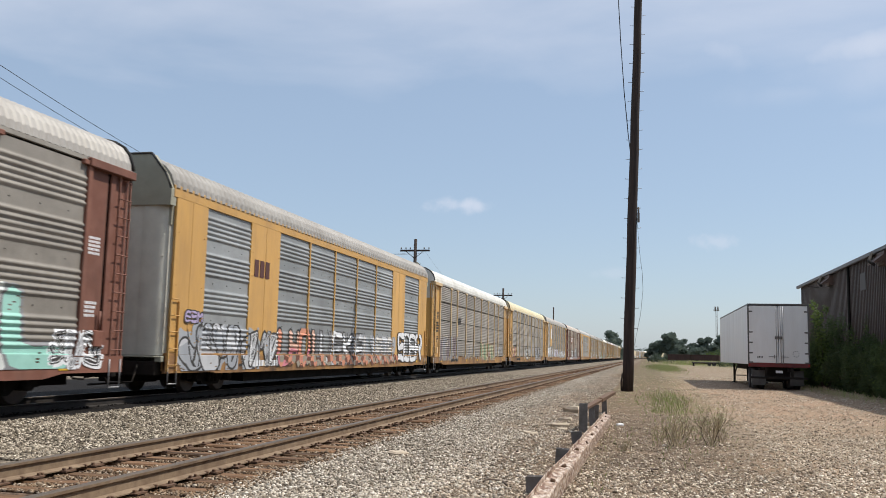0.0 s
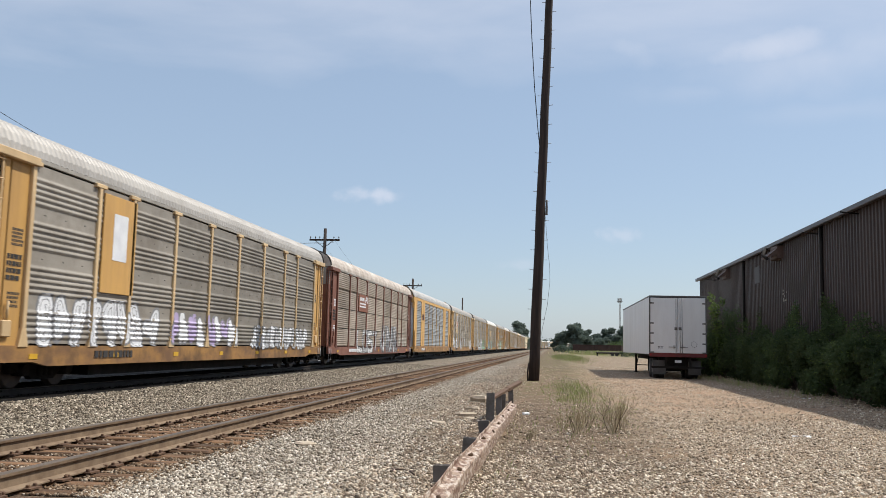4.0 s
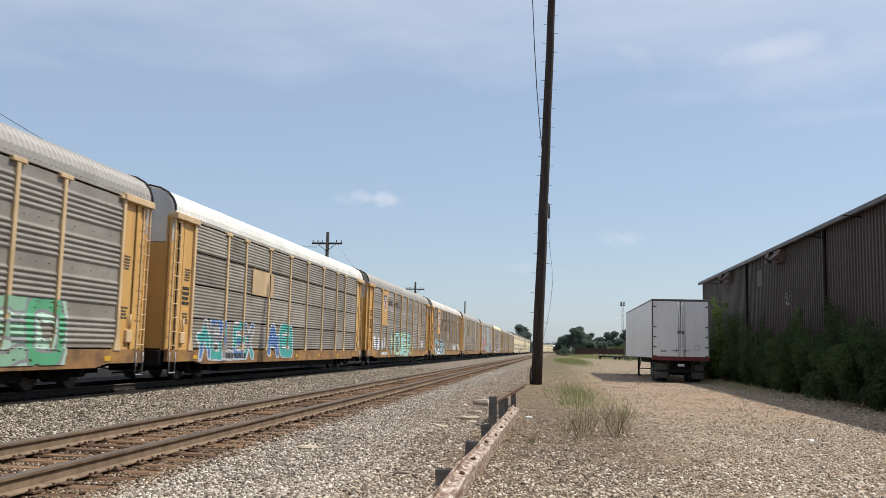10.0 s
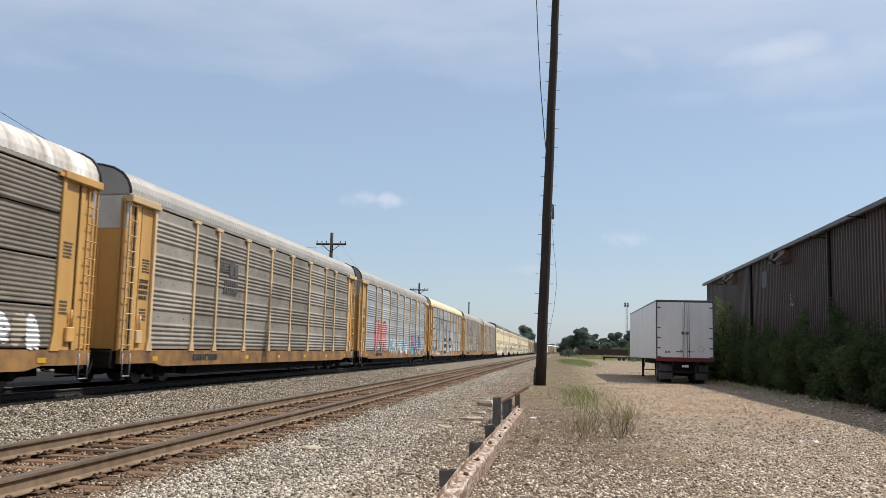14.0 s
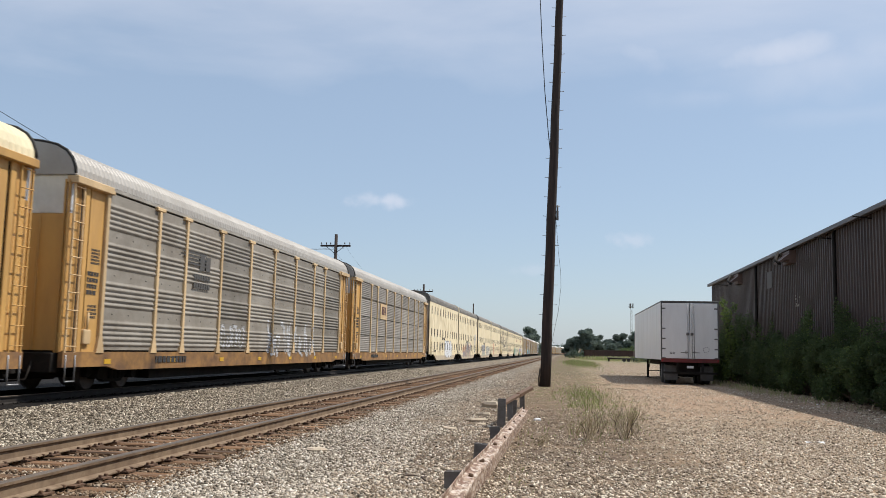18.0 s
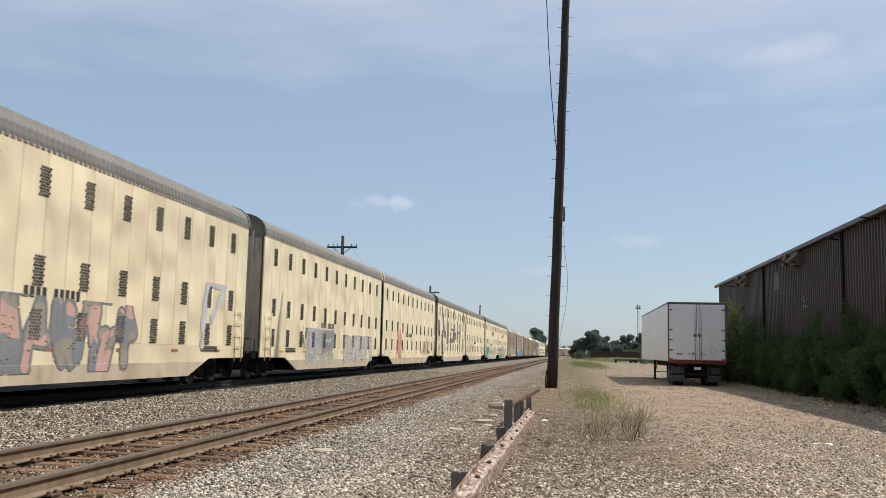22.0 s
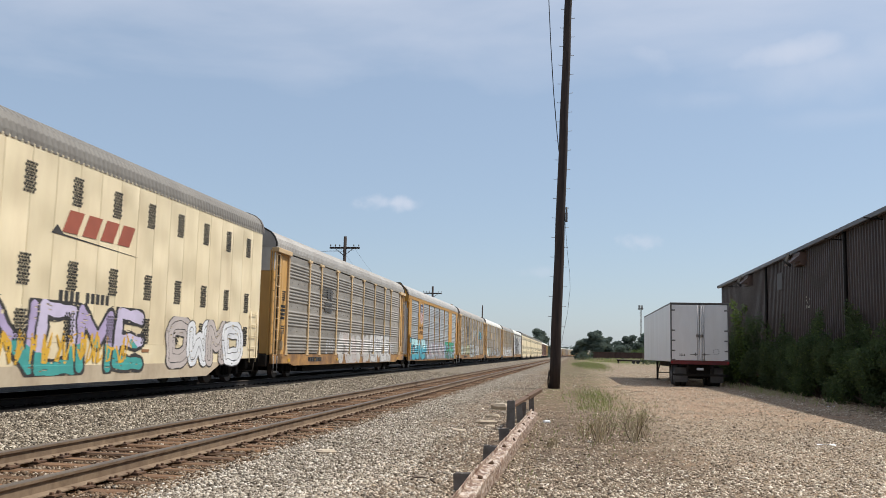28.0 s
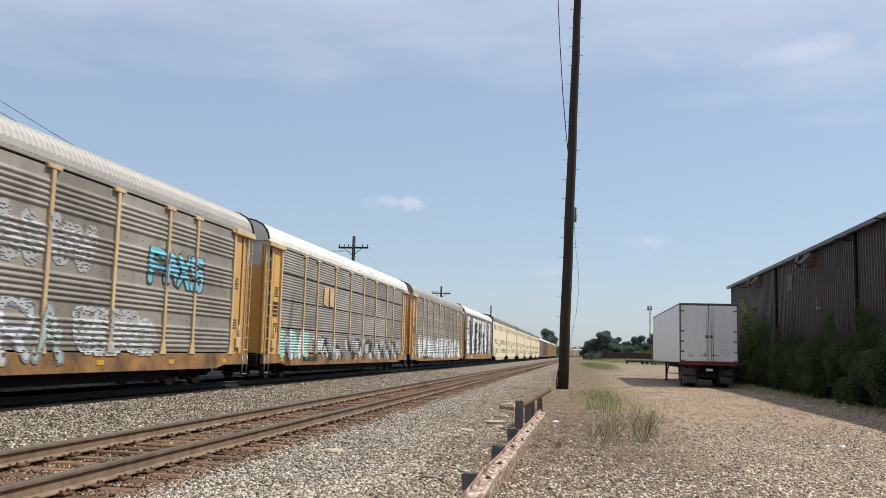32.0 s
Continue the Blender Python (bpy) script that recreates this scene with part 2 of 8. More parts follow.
M_RAIL = mat("rusty_rail_side", (0.155, 0.105, 0.066), (0.25, 0.182, 0.12), 0.8, scale=5, dirt=(0.10, 0.065, 0.045), dirt_amount=0.5, bump=0.003, bscale=50, rand=0)
M_RAIL_TOP = mat("worn_rail_head", (0.15, 0.12, 0.095), (0.10, 0.08, 0.064), 0.5, metal=0.3, scale=3, stretch=(1, 0.15, 1), rand=0)
M_TIE = mat("weathered_timber_tie", (0.18, 0.095, 0.048), (0.06, 0.038, 0.024), 0.9, scale=5, stretch=(0.25, 3, 3), dirt=(0.31, 0.175, 0.085), dirt_amount=0.7, dirt_scale=2.5, bump=0.02, bscale=18, rand=0.35)
# Much darker copies of tie and rail for the track under the train.
M_TIE_DARK = mat("near_black_timber_tie", (0.022, 0.018, 0.015), (0.012, 0.010, 0.009), 0.85, scale=5, stretch=(0.25, 3, 3), bump=0.01, bscale=20, rand=0.2)
M_RAIL_DARK = mat("near_black_rail_side", (0.03, 0.025, 0.022), (0.018, 0.015, 0.013), 0.7, scale=5, rand=0)
M_PLATE = mat("rusted_tie_plate", (0.14, 0.08, 0.046), (0.08, 0.048, 0.034), 0.8, scale=12, bump=0.003)
M_TIMBER = mat("dark_creosoted_pole", (0.05, 0.034, 0.029), (0.024, 0.018, 0.016), 0.85, scale=3, stretch=(4, 4, 0.25), bump=0.012, bscale=25, rand=0)
M_GREYWOOD = mat("grey_weathered_wood", (0.20, 0.175, 0.15), (0.13, 0.115, 0.10), 0.85, scale=4, stretch=(4, 4, 0.4), bump=0.008, bscale=25)
M_STEELPOST = mat("dull_grey_steel_post", (0.20, 0.19, 0.185), (0.12, 0.11, 0.10), 0.65, metal=0.3, scale=5, dirt=(0.13, 0.08, 0.05), dirt_amount=0.4, bump=0.003)


def beam_material():
    """Rusty steel with flakes of pink paint and of white paint over it, sharp at their edges."""
    m = mat("peeling_pink_white_paint_on_rust", (0.20, 0.10, 0.062), (0.11, 0.055, 0.038), 0.75, scale=9.0, bump=0.005, bscale=30)
    nt = m.node_tree
    n = nt.nodes
    bs = n["Principled BSDF"]
    col = bs.inputs["Base Color"].links[0].from_socket
    co = n.new("ShaderNodeTexCoord")
    mp = n.new("ShaderNodeMapping")
    mp.inputs["Scale"].default_value = (1.5, 0.55, 1.5)
    link(nt, co.outputs["Object"], mp.inputs["Vector"])
    for scale, lo, hi, c in ((6.0, 0.40, 0.55, (0.35, 0.255, 0.19)), (11.0, 0.50, 0.58, (0.55, 0.48, 0.41)), (18.0, 0.54, 0.60, (0.13, 0.075, 0.05))):
        q = n.new("ShaderNodeTexNoise")
        q.inputs["Scale"].default_value, q.inputs["Detail"].default_value, q.inputs["Roughness"].default_value = scale, 8.0, 0.65
        link(nt, mp.outputs[0], q.inputs["Vector"])
        r = n.new("ShaderNodeMapRange")
        r.inputs[1].default_value, r.inputs[2].default_value = lo, hi
        link(nt, q.outputs["Fac"], r.inputs[0])
        x = n.new("ShaderNodeMix")
        x.data_type = "RGBA"
        link(nt, r.outputs[0], x.inputs["Factor"])
        link(nt, col, x.inputs["A"])
        x.inputs["B"].default_value = (*c, 1)
        col = x.outputs["Result"]
    link(nt, col, bs.inputs["Base Color"])
    return m


M_BEAM = beam_material()
M_WHITE = mat("dull_white_trailer_paint", (0.82, 0.82, 0.81), (0.75, 0.75, 0.74), 0.45, scale=0.8, stretch=(1, 1, 0.3), dirt=(0.50, 0.46, 0.40), dirt_amount=0.3, rand=0.03)
M_RED = mat("faded_dark_red_paint", (0.17, 0.03, 0.03), (0.11, 0.025, 0.025), 0.55, scale=5, dirt=(0.08, 0.05, 0.04), dirt_amount=0.6)
M_RUBBER = mat("black_rubber", (0.03, 0.03, 0.03), (0.05, 0.048, 0.045), 0.85, scale=5)
M_FLAP = mat("dusty_grey_mud_flap", (0.13, 0.125, 0.12), (0.09, 0.085, 0.08), 0.8, scale=3)
M_WALL = mat("dark_brown_metal_siding", (0.064, 0.045, 0.037), (0.046, 0.033, 0.028), 0.55, metal=0.1, scale=0.5, stretch=(1, 1, 0.2), dirt=(0.078, 0.058, 0.05), dirt_amount=0.6, rand=0.1)
M_HOOD = mat("rusty_brown_sheet_metal", (0.12, 0.075, 0.058), (0.085, 0.055, 0.045), 0.6, scale=3)
M_TRIM = mat("grey_brown_eave_trim", (0.115, 0.108, 0.108), (0.085, 0.08, 0.08), 0.5, metal=0.2, scale=1.5)
M_GREEN = mat("bush_leaf_green", (0.042, 0.072, 0.026), (0.078, 0.112, 0.040), 0.7, scale=1.2, rand=0.25, thin=0.3)
M_GREEN_LIGHT = mat("light_leaf_green", (0.13, 0.18, 0.045), (0.09, 0.13, 0.03), 0.6, scale=1.5, rand=0.2, thin=0.35)
# Paled and blued so that the leaf colour carries distance haze.
M_TREE_HAZED = mat("hazed_tree_leaf_green", (0.12, 0.155, 0.13), (0.15, 0.185, 0.155), 0.8, scale=0.35, rand=0.15, thin=0.4)
M_STRAW = mat("dry_straw_stalk", (0.50, 0.42, 0.29), (0.36, 0.29, 0.18), 0.8, scale=8, rand=0.2)
M_GRASS = mat("green_grass_blade", (0.23, 0.29, 0.09), (0.33, 0.36, 0.13), 0.7, scale=0.9, rand=0.2)
M_TWIG = mat("dead_brown_twig", (0.19, 0.14, 0.10), (0.10, 0.072, 0.052), 0.9, scale=8, rand=0)
M_BARK = mat("grey_brown_bark", (0.12, 0.09, 0.07), (0.08, 0.06, 0.05), 0.9, scale=4, stretch=(3, 3, 0.5), bump=0.02, bscale=12)
M_SLAB = mat("pale_sandstone", (0.50, 0.42, 0.32), (0.36, 0.29, 0.21), 0.85, scale=5, bump=0.006, bscale=30)
M_WIRE = mat("black_cable", (0.025, 0.025, 0.027), None, 0.6, rand=0)
M_GALVBRACKET = mat("grey_zinc", (0.35, 0.35, 0.36), None, 0.5, metal=0.4)
M_INK = mat("black_stencil_paint", (0.03, 0.03, 0.032), (0.06, 0.055, 0.05), 0.7, rand=0)
M_PAINT_WHITE = mat("white_spray_paint", (0.76, 0.77, 0.78), (0.62, 0.63, 0.65), 0.6, scale=1.5, rand=0)


def stone_material(name, tones):
    """Stones whose tone differs from one to the next."""
    m = bpy.data.materials.new(name)
    m.use_nodes = True
    nt = m.node_tree
    n = nt.nodes
    bs = n["Principled BSDF"]
    geo = n.new("ShaderNodeNewGeometry")
    ramp = n.new("ShaderNodeValToRGB")
    ramp.color_ramp.interpolation = "LINEAR"
    el = ramp.color_ramp.elements
    el[0].position, el[0].color = 0.0, (*tones[0], 1)
    el[1].position, el[1].color = 1.0, (*tones[-1], 1)
    for i, t in enumerate(tones[1:-1]):
        e = el.new((i + 1) / (len(tones) - 1))
        e.color = (*t, 1)
    link(nt, geo.outputs["Random Per Island"], ramp.inputs[0])
    nz = n.new("ShaderNodeTexNoise")
    nz.inputs["Scale"].default_value, nz.inputs["Detail"].default_value = 45.0, 4.0
    co = n.new("ShaderNodeTexCoord")
    link(nt, co.outputs["Object"], nz.inputs["Vector"])
    mr = n.new("ShaderNodeMapRange")
    mr.inputs[3].default_value, mr.inputs[4].default_value = 0.7, 1.25
    link(nt, nz.outputs["Fac"], mr.inputs[0])
    hv = n.new("ShaderNodeHueSaturation")
    link(nt, mr.outputs[0], hv.inputs["Value"])
    link(nt, ramp.outputs[0], hv.inputs["Color"])
    link(nt, hv.outputs[0], bs.inputs["Base Color"])
    bs.inputs["Roughness"].default_value = 0.9
    bs.inputs["Specular IOR Level"].default_value = 0.2
    return m


M_BALLAST = stone_material("mixed_grey_ballast", [(0.065, 0.052, 0.04), (0.30, 0.245, 0.185), (0.61, 0.545, 0.445), (0.13, 0.104, 0.08), (0.42, 0.36, 0.285), (0.80, 0.74, 0.645)])
M_BALLAST_OLD = stone_material("oil_stained_ballast", [(0.034, 0.027, 0.02), (0.175, 0.142, 0.104), (0.45, 0.39, 0.30), (0.056, 0.045, 0.035), (0.265, 0.22, 0.163), (0.70, 0.62, 0.50)])
M_BEDSTONE = stone_material("rusty_bed_stones", [(0.05, 0.035, 0.025), (0.17, 0.108, 0.062), (0.31, 0.24, 0.17), (0.10, 0.064, 0.04), (0.22, 0.145, 0.088), (0.50, 0.43, 0.34)])
M_PEBBLE = stone_material("mixed_tan_gravel", [(0.10, 0.077, 0.057), (0.42, 0.33, 0.24), (0.72, 0.62, 0.485), (0.19, 0.145, 0.107), (0.55, 0.445, 0.33), (0.90, 0.82, 0.69)])


def ground_material():
    """Tan dirt, grey ballast along the tracks, oily ballast darkened with painted shade at the train's track, green
    patches in the verge.
    """
    m = bpy.data.materials.new("dirt_and_ballast_ground")
    m.use_nodes = True
    nt = m.node_tree
    n = nt.nodes
    bs = n["Principled BSDF"]
    co = n.new("ShaderNodeTexCoord")
    sep = n.new("ShaderNodeSeparateXYZ")
    P = co.outputs["Object"]
    link(nt, P, sep.inputs[0])

    def noise_of(scale, detail=6.0, rough=0.6):
        q = n.new("ShaderNodeTexNoise")
        q.inputs["Scale"].default_value, q.inputs["Detail"].default_value = scale, detail
        q.inputs["Roughness"].default_value = rough
        link(nt, P, q.inputs["Vector"])
        return q.outputs["Fac"]

    def remap(v, a, b, c=0.0, d=1.0, smooth=True):
        q = n.new("ShaderNodeMapRange")
        if smooth:
            q.interpolation_type = "SMOOTHSTEP"
        for i, k in enumerate((a, b, c, d)):
            q.inputs[i + 1].default_value = k
        link(nt, v, q.inputs[0])
        return q.outputs[0]

    def math2(op, a, b):
        q = n.new("ShaderNodeMath")
        q.operation = op
        for i, k in enumerate((a, b)):
            if isinstance(k, (int, float)):
                q.inputs[i].default_value = k
            else:
                link(nt, k, q.inputs[i])
        return q.outputs[0]

    def mixc(f, a, b):
        q = n.new("ShaderNodeMix")
        q.data_type = "RGBA"
        if isinstance(f, float):
            q.inputs["Factor"].default_value = f
        else:
            link(nt, f, q.inputs["Factor"])
        for key, k in (("A", a), ("B", b)):
            if isinstance(k, tuple):
                q.inputs[key].default_value = (*k, 1)
            else:
                link(nt, k, q.inputs[key])
        return q.outputs["Result"]

    big, mid, fine = noise_of(0.22, 5), noise_of(1.7, 8), noise_of(14.0, 8, 0.7)
    vor = n.new("ShaderNodeTexVoronoi")
    vor.inputs["Scale"].default_value = 26.0
    link(nt, P, vor.inputs["Vector"])
    bits = n.new("ShaderNodeSeparateColor")
    link(nt, vor.outputs["Color"], bits.inputs[0])
    dirt = mixc(remap(mid, 0.35, 0.68), (0.34, 0.25, 0.165), (0.19, 0.135, 0.088))
    dirt = mixc(remap(big, 0.40, 0.62, 0.0, 0.8), dirt, (0.28, 0.19, 0.118))
    dirt = mixc(math2("MULTIPLY", remap(sep.outputs["Y"], 36.0, 70.0, 0.0, 0.85), remap(mid, 0.3, 0.6, 0.4, 1.0)), dirt, (0.168, 0.127, 0.085))
    speck = noise_of(5.0, 12, 0.85)
    wheel = noise_of(0.9, 4)
    dirt = mixc(remap(speck, 0.50, 0.66, 0.0, 0.6), dirt, (0.085, 0.062, 0.043))
    dirt = mixc(remap(speck, 0.47, 0.36, 0.0, 0.7), dirt, (0.47, 0.39, 0.29))
    dirt = mixc(remap(wheel, 0.5, 0.62, 0.0, 0.5), dirt, (0.30, 0.195, 0.115))
    lot = math2("MULTIPLY", remap(sep.outputs["Y"], 17.0, 26.0), remap(sep.outputs["Y"], 48.0, 64.0, 1.0, 0.0))
    dirt = mixc(math2("MULTIPLY", lot, remap(wheel, 0.38, 0.6, 0.15, 0.8)), dirt, (0.34, 0.215, 0.14))
    dirt = mixc(remap(bits.outputs[0], 0.55, 1.0, 0.0, 0.55), dirt, (0.50, 0.45, 0.37))
    dirt = mixc(remap(bits.outputs[1], 0.7, 1.0, 0.0, 0.5), dirt, (0.14, 0.11, 0.085))
    soil = math2("MULTIPLY", remap(sep.outputs["X"], -3.2, -1.8), remap(sep.outputs["X"], 0.6, 2.6, 1.0, 0.0))
    dirt = mixc(math2("MULTIPLY", soil, remap(mid, 0.3, 0.6, 0.35, 0.85)), dirt, (0.10, 0.069, 0.047))
    stone = mixc(bits.outputs[2], (0.045, 0.037, 0.03), (0.31, 0.265, 0.205))
    stone = mixc(remap(speck, 0.50, 0.64, 0.0, 0.6), stone, (0.09, 0.075, 0.06))
    stone = mixc(remap(mid, 0.4, 0.7, 0.0, 0.5), stone, (0.235, 0.19, 0.14))
    X = math2("ADD", sep.outputs["X"], remap(mid, 0.3, 0.7, -0.5, 0.5, False))
    X = math2("ADD", X, remap(big, 0.3, 0.7, -0.6, 0.6, False))
    col = mixc(remap(X, -3.3, -1.9, 1.0, 0.0), dirt, stone)
    # rusty, dirty bed between the near rails
    bed = math2("MULTIPLY", remap(sep.outputs["X"], -7.0, -6.7), remap(sep.outputs["X"], -4.25, -3.95, 1.0, 0.0))
    col = mixc(math2("MULTIPLY", bed, 0.9), col, mixc(remap(fine, 0.4, 0.65), (0.07, 0.045, 0.032), (0.19, 0.125, 0.085)))
    # far track's oily band, with the shade under and beyond the train painted in
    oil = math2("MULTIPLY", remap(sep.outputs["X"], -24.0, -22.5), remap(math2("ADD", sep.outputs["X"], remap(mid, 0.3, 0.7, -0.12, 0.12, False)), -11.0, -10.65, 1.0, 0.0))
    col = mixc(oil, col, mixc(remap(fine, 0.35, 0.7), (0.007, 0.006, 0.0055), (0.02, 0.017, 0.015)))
    # verge with thin grass, and fields far away
    verge = math2("MULTIPLY", remap(sep.outputs["X"], -2.4, -0.6), remap(sep.outputs["X"], 1.6, 3.0, 1.0, 0.0))
    verge = math2("MULTIPLY", verge, remap(sep.outputs["Y"], 18.0, 34.0))
    verge = math2("MULTIPLY", verge, remap(mid, 0.45, 0.62))
    col = mixc(math2("MULTIPLY", verge, 0.55), col, (0.16, 0.17, 0.06))
    field = remap(sep.outputs["Y"], 110.0, 210.0)
    field = math2("MULTIPLY", field, remap(big, 0.35, 0.6, 0.3, 0.9))
    field = math2("MULTIPLY", field, remap(sep.outputs["X"], 1.0, 6.0))
    col = mixc(field, col, (0.15, 0.16, 0.06))
    left = remap(sep.outputs["X"], -34.0, -27.0, 0.8, 0.0)
    col = mixc(left, col, (0.17, 0.16, 0.08))
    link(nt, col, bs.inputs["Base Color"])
    bs.inputs["Roughness"].default_value = 0.95
    bs.inputs["Specular IOR Level"].default_value = 0.15
    hgt = math2("ADD", math2("MULTIPLY", vor.outputs["Distance"], -0.7), math2("MULTIPLY", fine, 0.8))
    bp = n.new("ShaderNodeBump")
    bp.inputs["Strength"].default_value, bp.inputs["Distance"].default_value = 0.8, 0.03
    link(nt, hgt, bp.inputs["Height"])
    link(nt, bp.outputs[0], bs.inputs["Normal"])
    return m


M_GROUND = ground_material()


# ---- shapes ----
class Shape:
    """Collects vertices and faces of one mesh."""

    def __init__(self):
        self.v, self.f, self.smooth, self.slot = [], [], [], []

    def face(self, idx, smooth=False, slot=0):
        self.f.append(idx)
        self.smooth.append(smooth)
        self.slot.append(slot)

    def add(self, pts):
        k = len(self.v)
        self.v.extend(tuple(p) for p in pts)
        return k

    def quad(self, a, b, c, d, smooth=False, slot=0):
        k = self.add((a, b, c, d))
        self.face((k, k + 1, k + 2, k + 3), smooth, slot)

    def box(self, x0, x1, y0, y1, z0, z1, b=0.0, slot=0, m=None):
        if b <= 0:
            p = [(x, y, z) for z in (z0, z1) for y in (y0, y1) for x in (x0, x1)]
            faces = ((0, 2, 3, 1), (4, 5, 7, 6), (0, 1, 5, 4), (2, 6, 7, 3), (0, 4, 6, 2), (1, 3, 7, 5))
        else:
            b = min(b, (x1 - x0) / 2.1, (y1 - y0) / 2.1, (z1 - z0) / 2.1)
            p, key = [], {}
            for i, x in enumerate((x0, x1)):
                for j, y in enumerate((y0, y1)):
                    for k, z in enumerate((z0, z1)):
                        dx, dy, dz = b * (1 - 2 * i), b * (1 - 2 * j), b * (1 - 2 * k)
                        for ax, q in enumerate(((x, y + dy, z + dz), (x + dx, y, z + dz), (x + dx, y + dy, z))):
                            key[i, j, k, ax] = len(p)
                            p.append(q)
            faces = []
            for ax in range(3):
                for s in (0, 1):
                    o = []
                    for u, w in ((0, 0), (1, 0), (1, 1), (0, 1)):
                        c = [u, w]
                        c.insert(ax, s)
                        o.append(key[(*c, ax)])
                    if (s == 0) != (ax == 1):
                        o = o[::-1]
                    faces.append(tuple(o))
            for ax in range(3):
                a1, a2 = [q for q in range(3) if q != ax]
                for u in (0, 1):
                    for w in (0, 1):
                        c0, c1 = [0, 0, 0], [0, 0, 0]
                        c0[a1], c0[a2], c1[a1], c1[a2] = u, w, u, w
                        c1[ax] = 1
                        o = (key[(*c0, a1)], key[(*c1, a1)], key[(*c1, a2)], key[(*c0, a2)])
                        faces.append(o)
            for i in (0, 1):
                for j in (0, 1):
                    for k in (0, 1):
                        faces.append((key[i, j, k, 0], key[i, j, k, 1], key[i, j, k, 2]))
        if m is not None:
            p = [m @ Vector(q) for q in p]
        k = self.add(p)
        for f in faces:
            self.face(tuple(q + k for q in f), False, slot)

    def tube(self, pts, r, n=8, slot=0, caps=True):
        """A round bar through the points; r: one radius or one a point."""
        pts = [Vector(p) for p in pts]
        rs = r if isinstance(r, (list, tuple)) else [r] * len(pts)
        rings = []
        for i, p in enumerate(pts):
            d = (pts[min(i + 1, len(pts) - 1)] - pts[max(i - 1, 0)]).normalized()
            a = d.cross(Vector((0, 0, 1)) if abs(d.z) < 0.9 else Vector((1, 0, 0))).normalized()
            b = d.cross(a)
            rings.append(self.add([p + (a * math.cos(2 * math.pi * k / n) + b * math.sin(2 * math.pi * k / n)) * rs[i] for k in range(n)]))
        for u, w in zip(rings, rings[1:]):
            for k in range(n):
                self.face((u + k, u + (k + 1) % n, w + (k + 1) % n, w + k), n > 4, slot)
        if caps:
            self.face(tuple(rings[0] + k for k in range(n))[::-1], False, slot)
            self.face(tuple(rings[-1] + k for k in range(n)), False, slot)

    def prism(self, outline, axis, a, b, slot=0, slot_caps=None):
        """An outline of two coordinates pushed along an axis from a to b."""
        def put(q, d):
            c = list(q)
            c.insert(axis, d)
            return tuple(c)
        n = len(outline)
        k = self.add([put(q, a) for q in outline] + [put(q, b) for q in outline])
        for i in range(n):
            self.face((k + i, k + (i + 1) % n, k + n + (i + 1) % n, k + n + i), False, slot)
        cs = slot if slot_caps is None else slot_caps
        self.face(tuple(range(k, k + n))[::-1], False, cs)
        self.face(tuple(range(k + n, k + 2 * n)), False, cs)

    def grid(self, rows, smooth=True, slot=0):
        m = len(rows[0])
        k = self.add([p for r in rows for p in r])
        for i in range(len(rows) - 1):
            for j in range(m - 1):
                self.face((k + i * m + j, k + i * m + j + 1, k + (i + 1) * m + j + 1, k + (i + 1) * m + j), smooth, slot)

    def mesh(self, name, *mats, fix=True):
        me = bpy.data.meshes.new(name)
        me.from_pydata(self.v, [], self.f)
        me.polygons.foreach_set("use_smooth", self.smooth)
        me.polygons.foreach_set("material_index", self.slot)
        for m in mats:
            me.materials.append(m)
        if fix:
            bm = bmesh.new()
            bm.from_mesh(me)
            bmesh.ops.recalc_face_normals(bm, faces=bm.faces)
            bm.to_mesh(me)
            bm.free()
        me.update()
        return me


MESHES = {}


def shared(key, build, *mats, fix=True):
    """The mesh of that key, built once."""
    if key not in MESHES:
        s = Shape()
        build(s)
        MESHES[key] = s.mesh(key[0], *mats, fix=fix)
    return MESHES[key]


def part(name, me, parent, label="", loc=(0, 0, 0), rz=0.0, kind=""):
    ob = new(name, me)
    ob.parent = parent
    ob.location = loc
    if rz:
        ob.rotation_euler = (0, 0, rz)
    return tagged(ob, label=label, kind=kind)


def piece(name, build, mats, parent, label="", loc=(0, 0, 0), kind="", fix=True):
    s = Shape()
    build(s)
    return part(name, s.mesh(name, *(mats if isinstance(mats, tuple) else (mats,)), fix=fix), parent, label, loc, kind=kind)


def thing(name, label, category, group="", m=None, kind=""):
    ob = new(name)
    ob.empty_display_size = 0.3
    if m is not None:
        ob.matrix_basis = m
    return tagged(ob, label, category, group, kind)


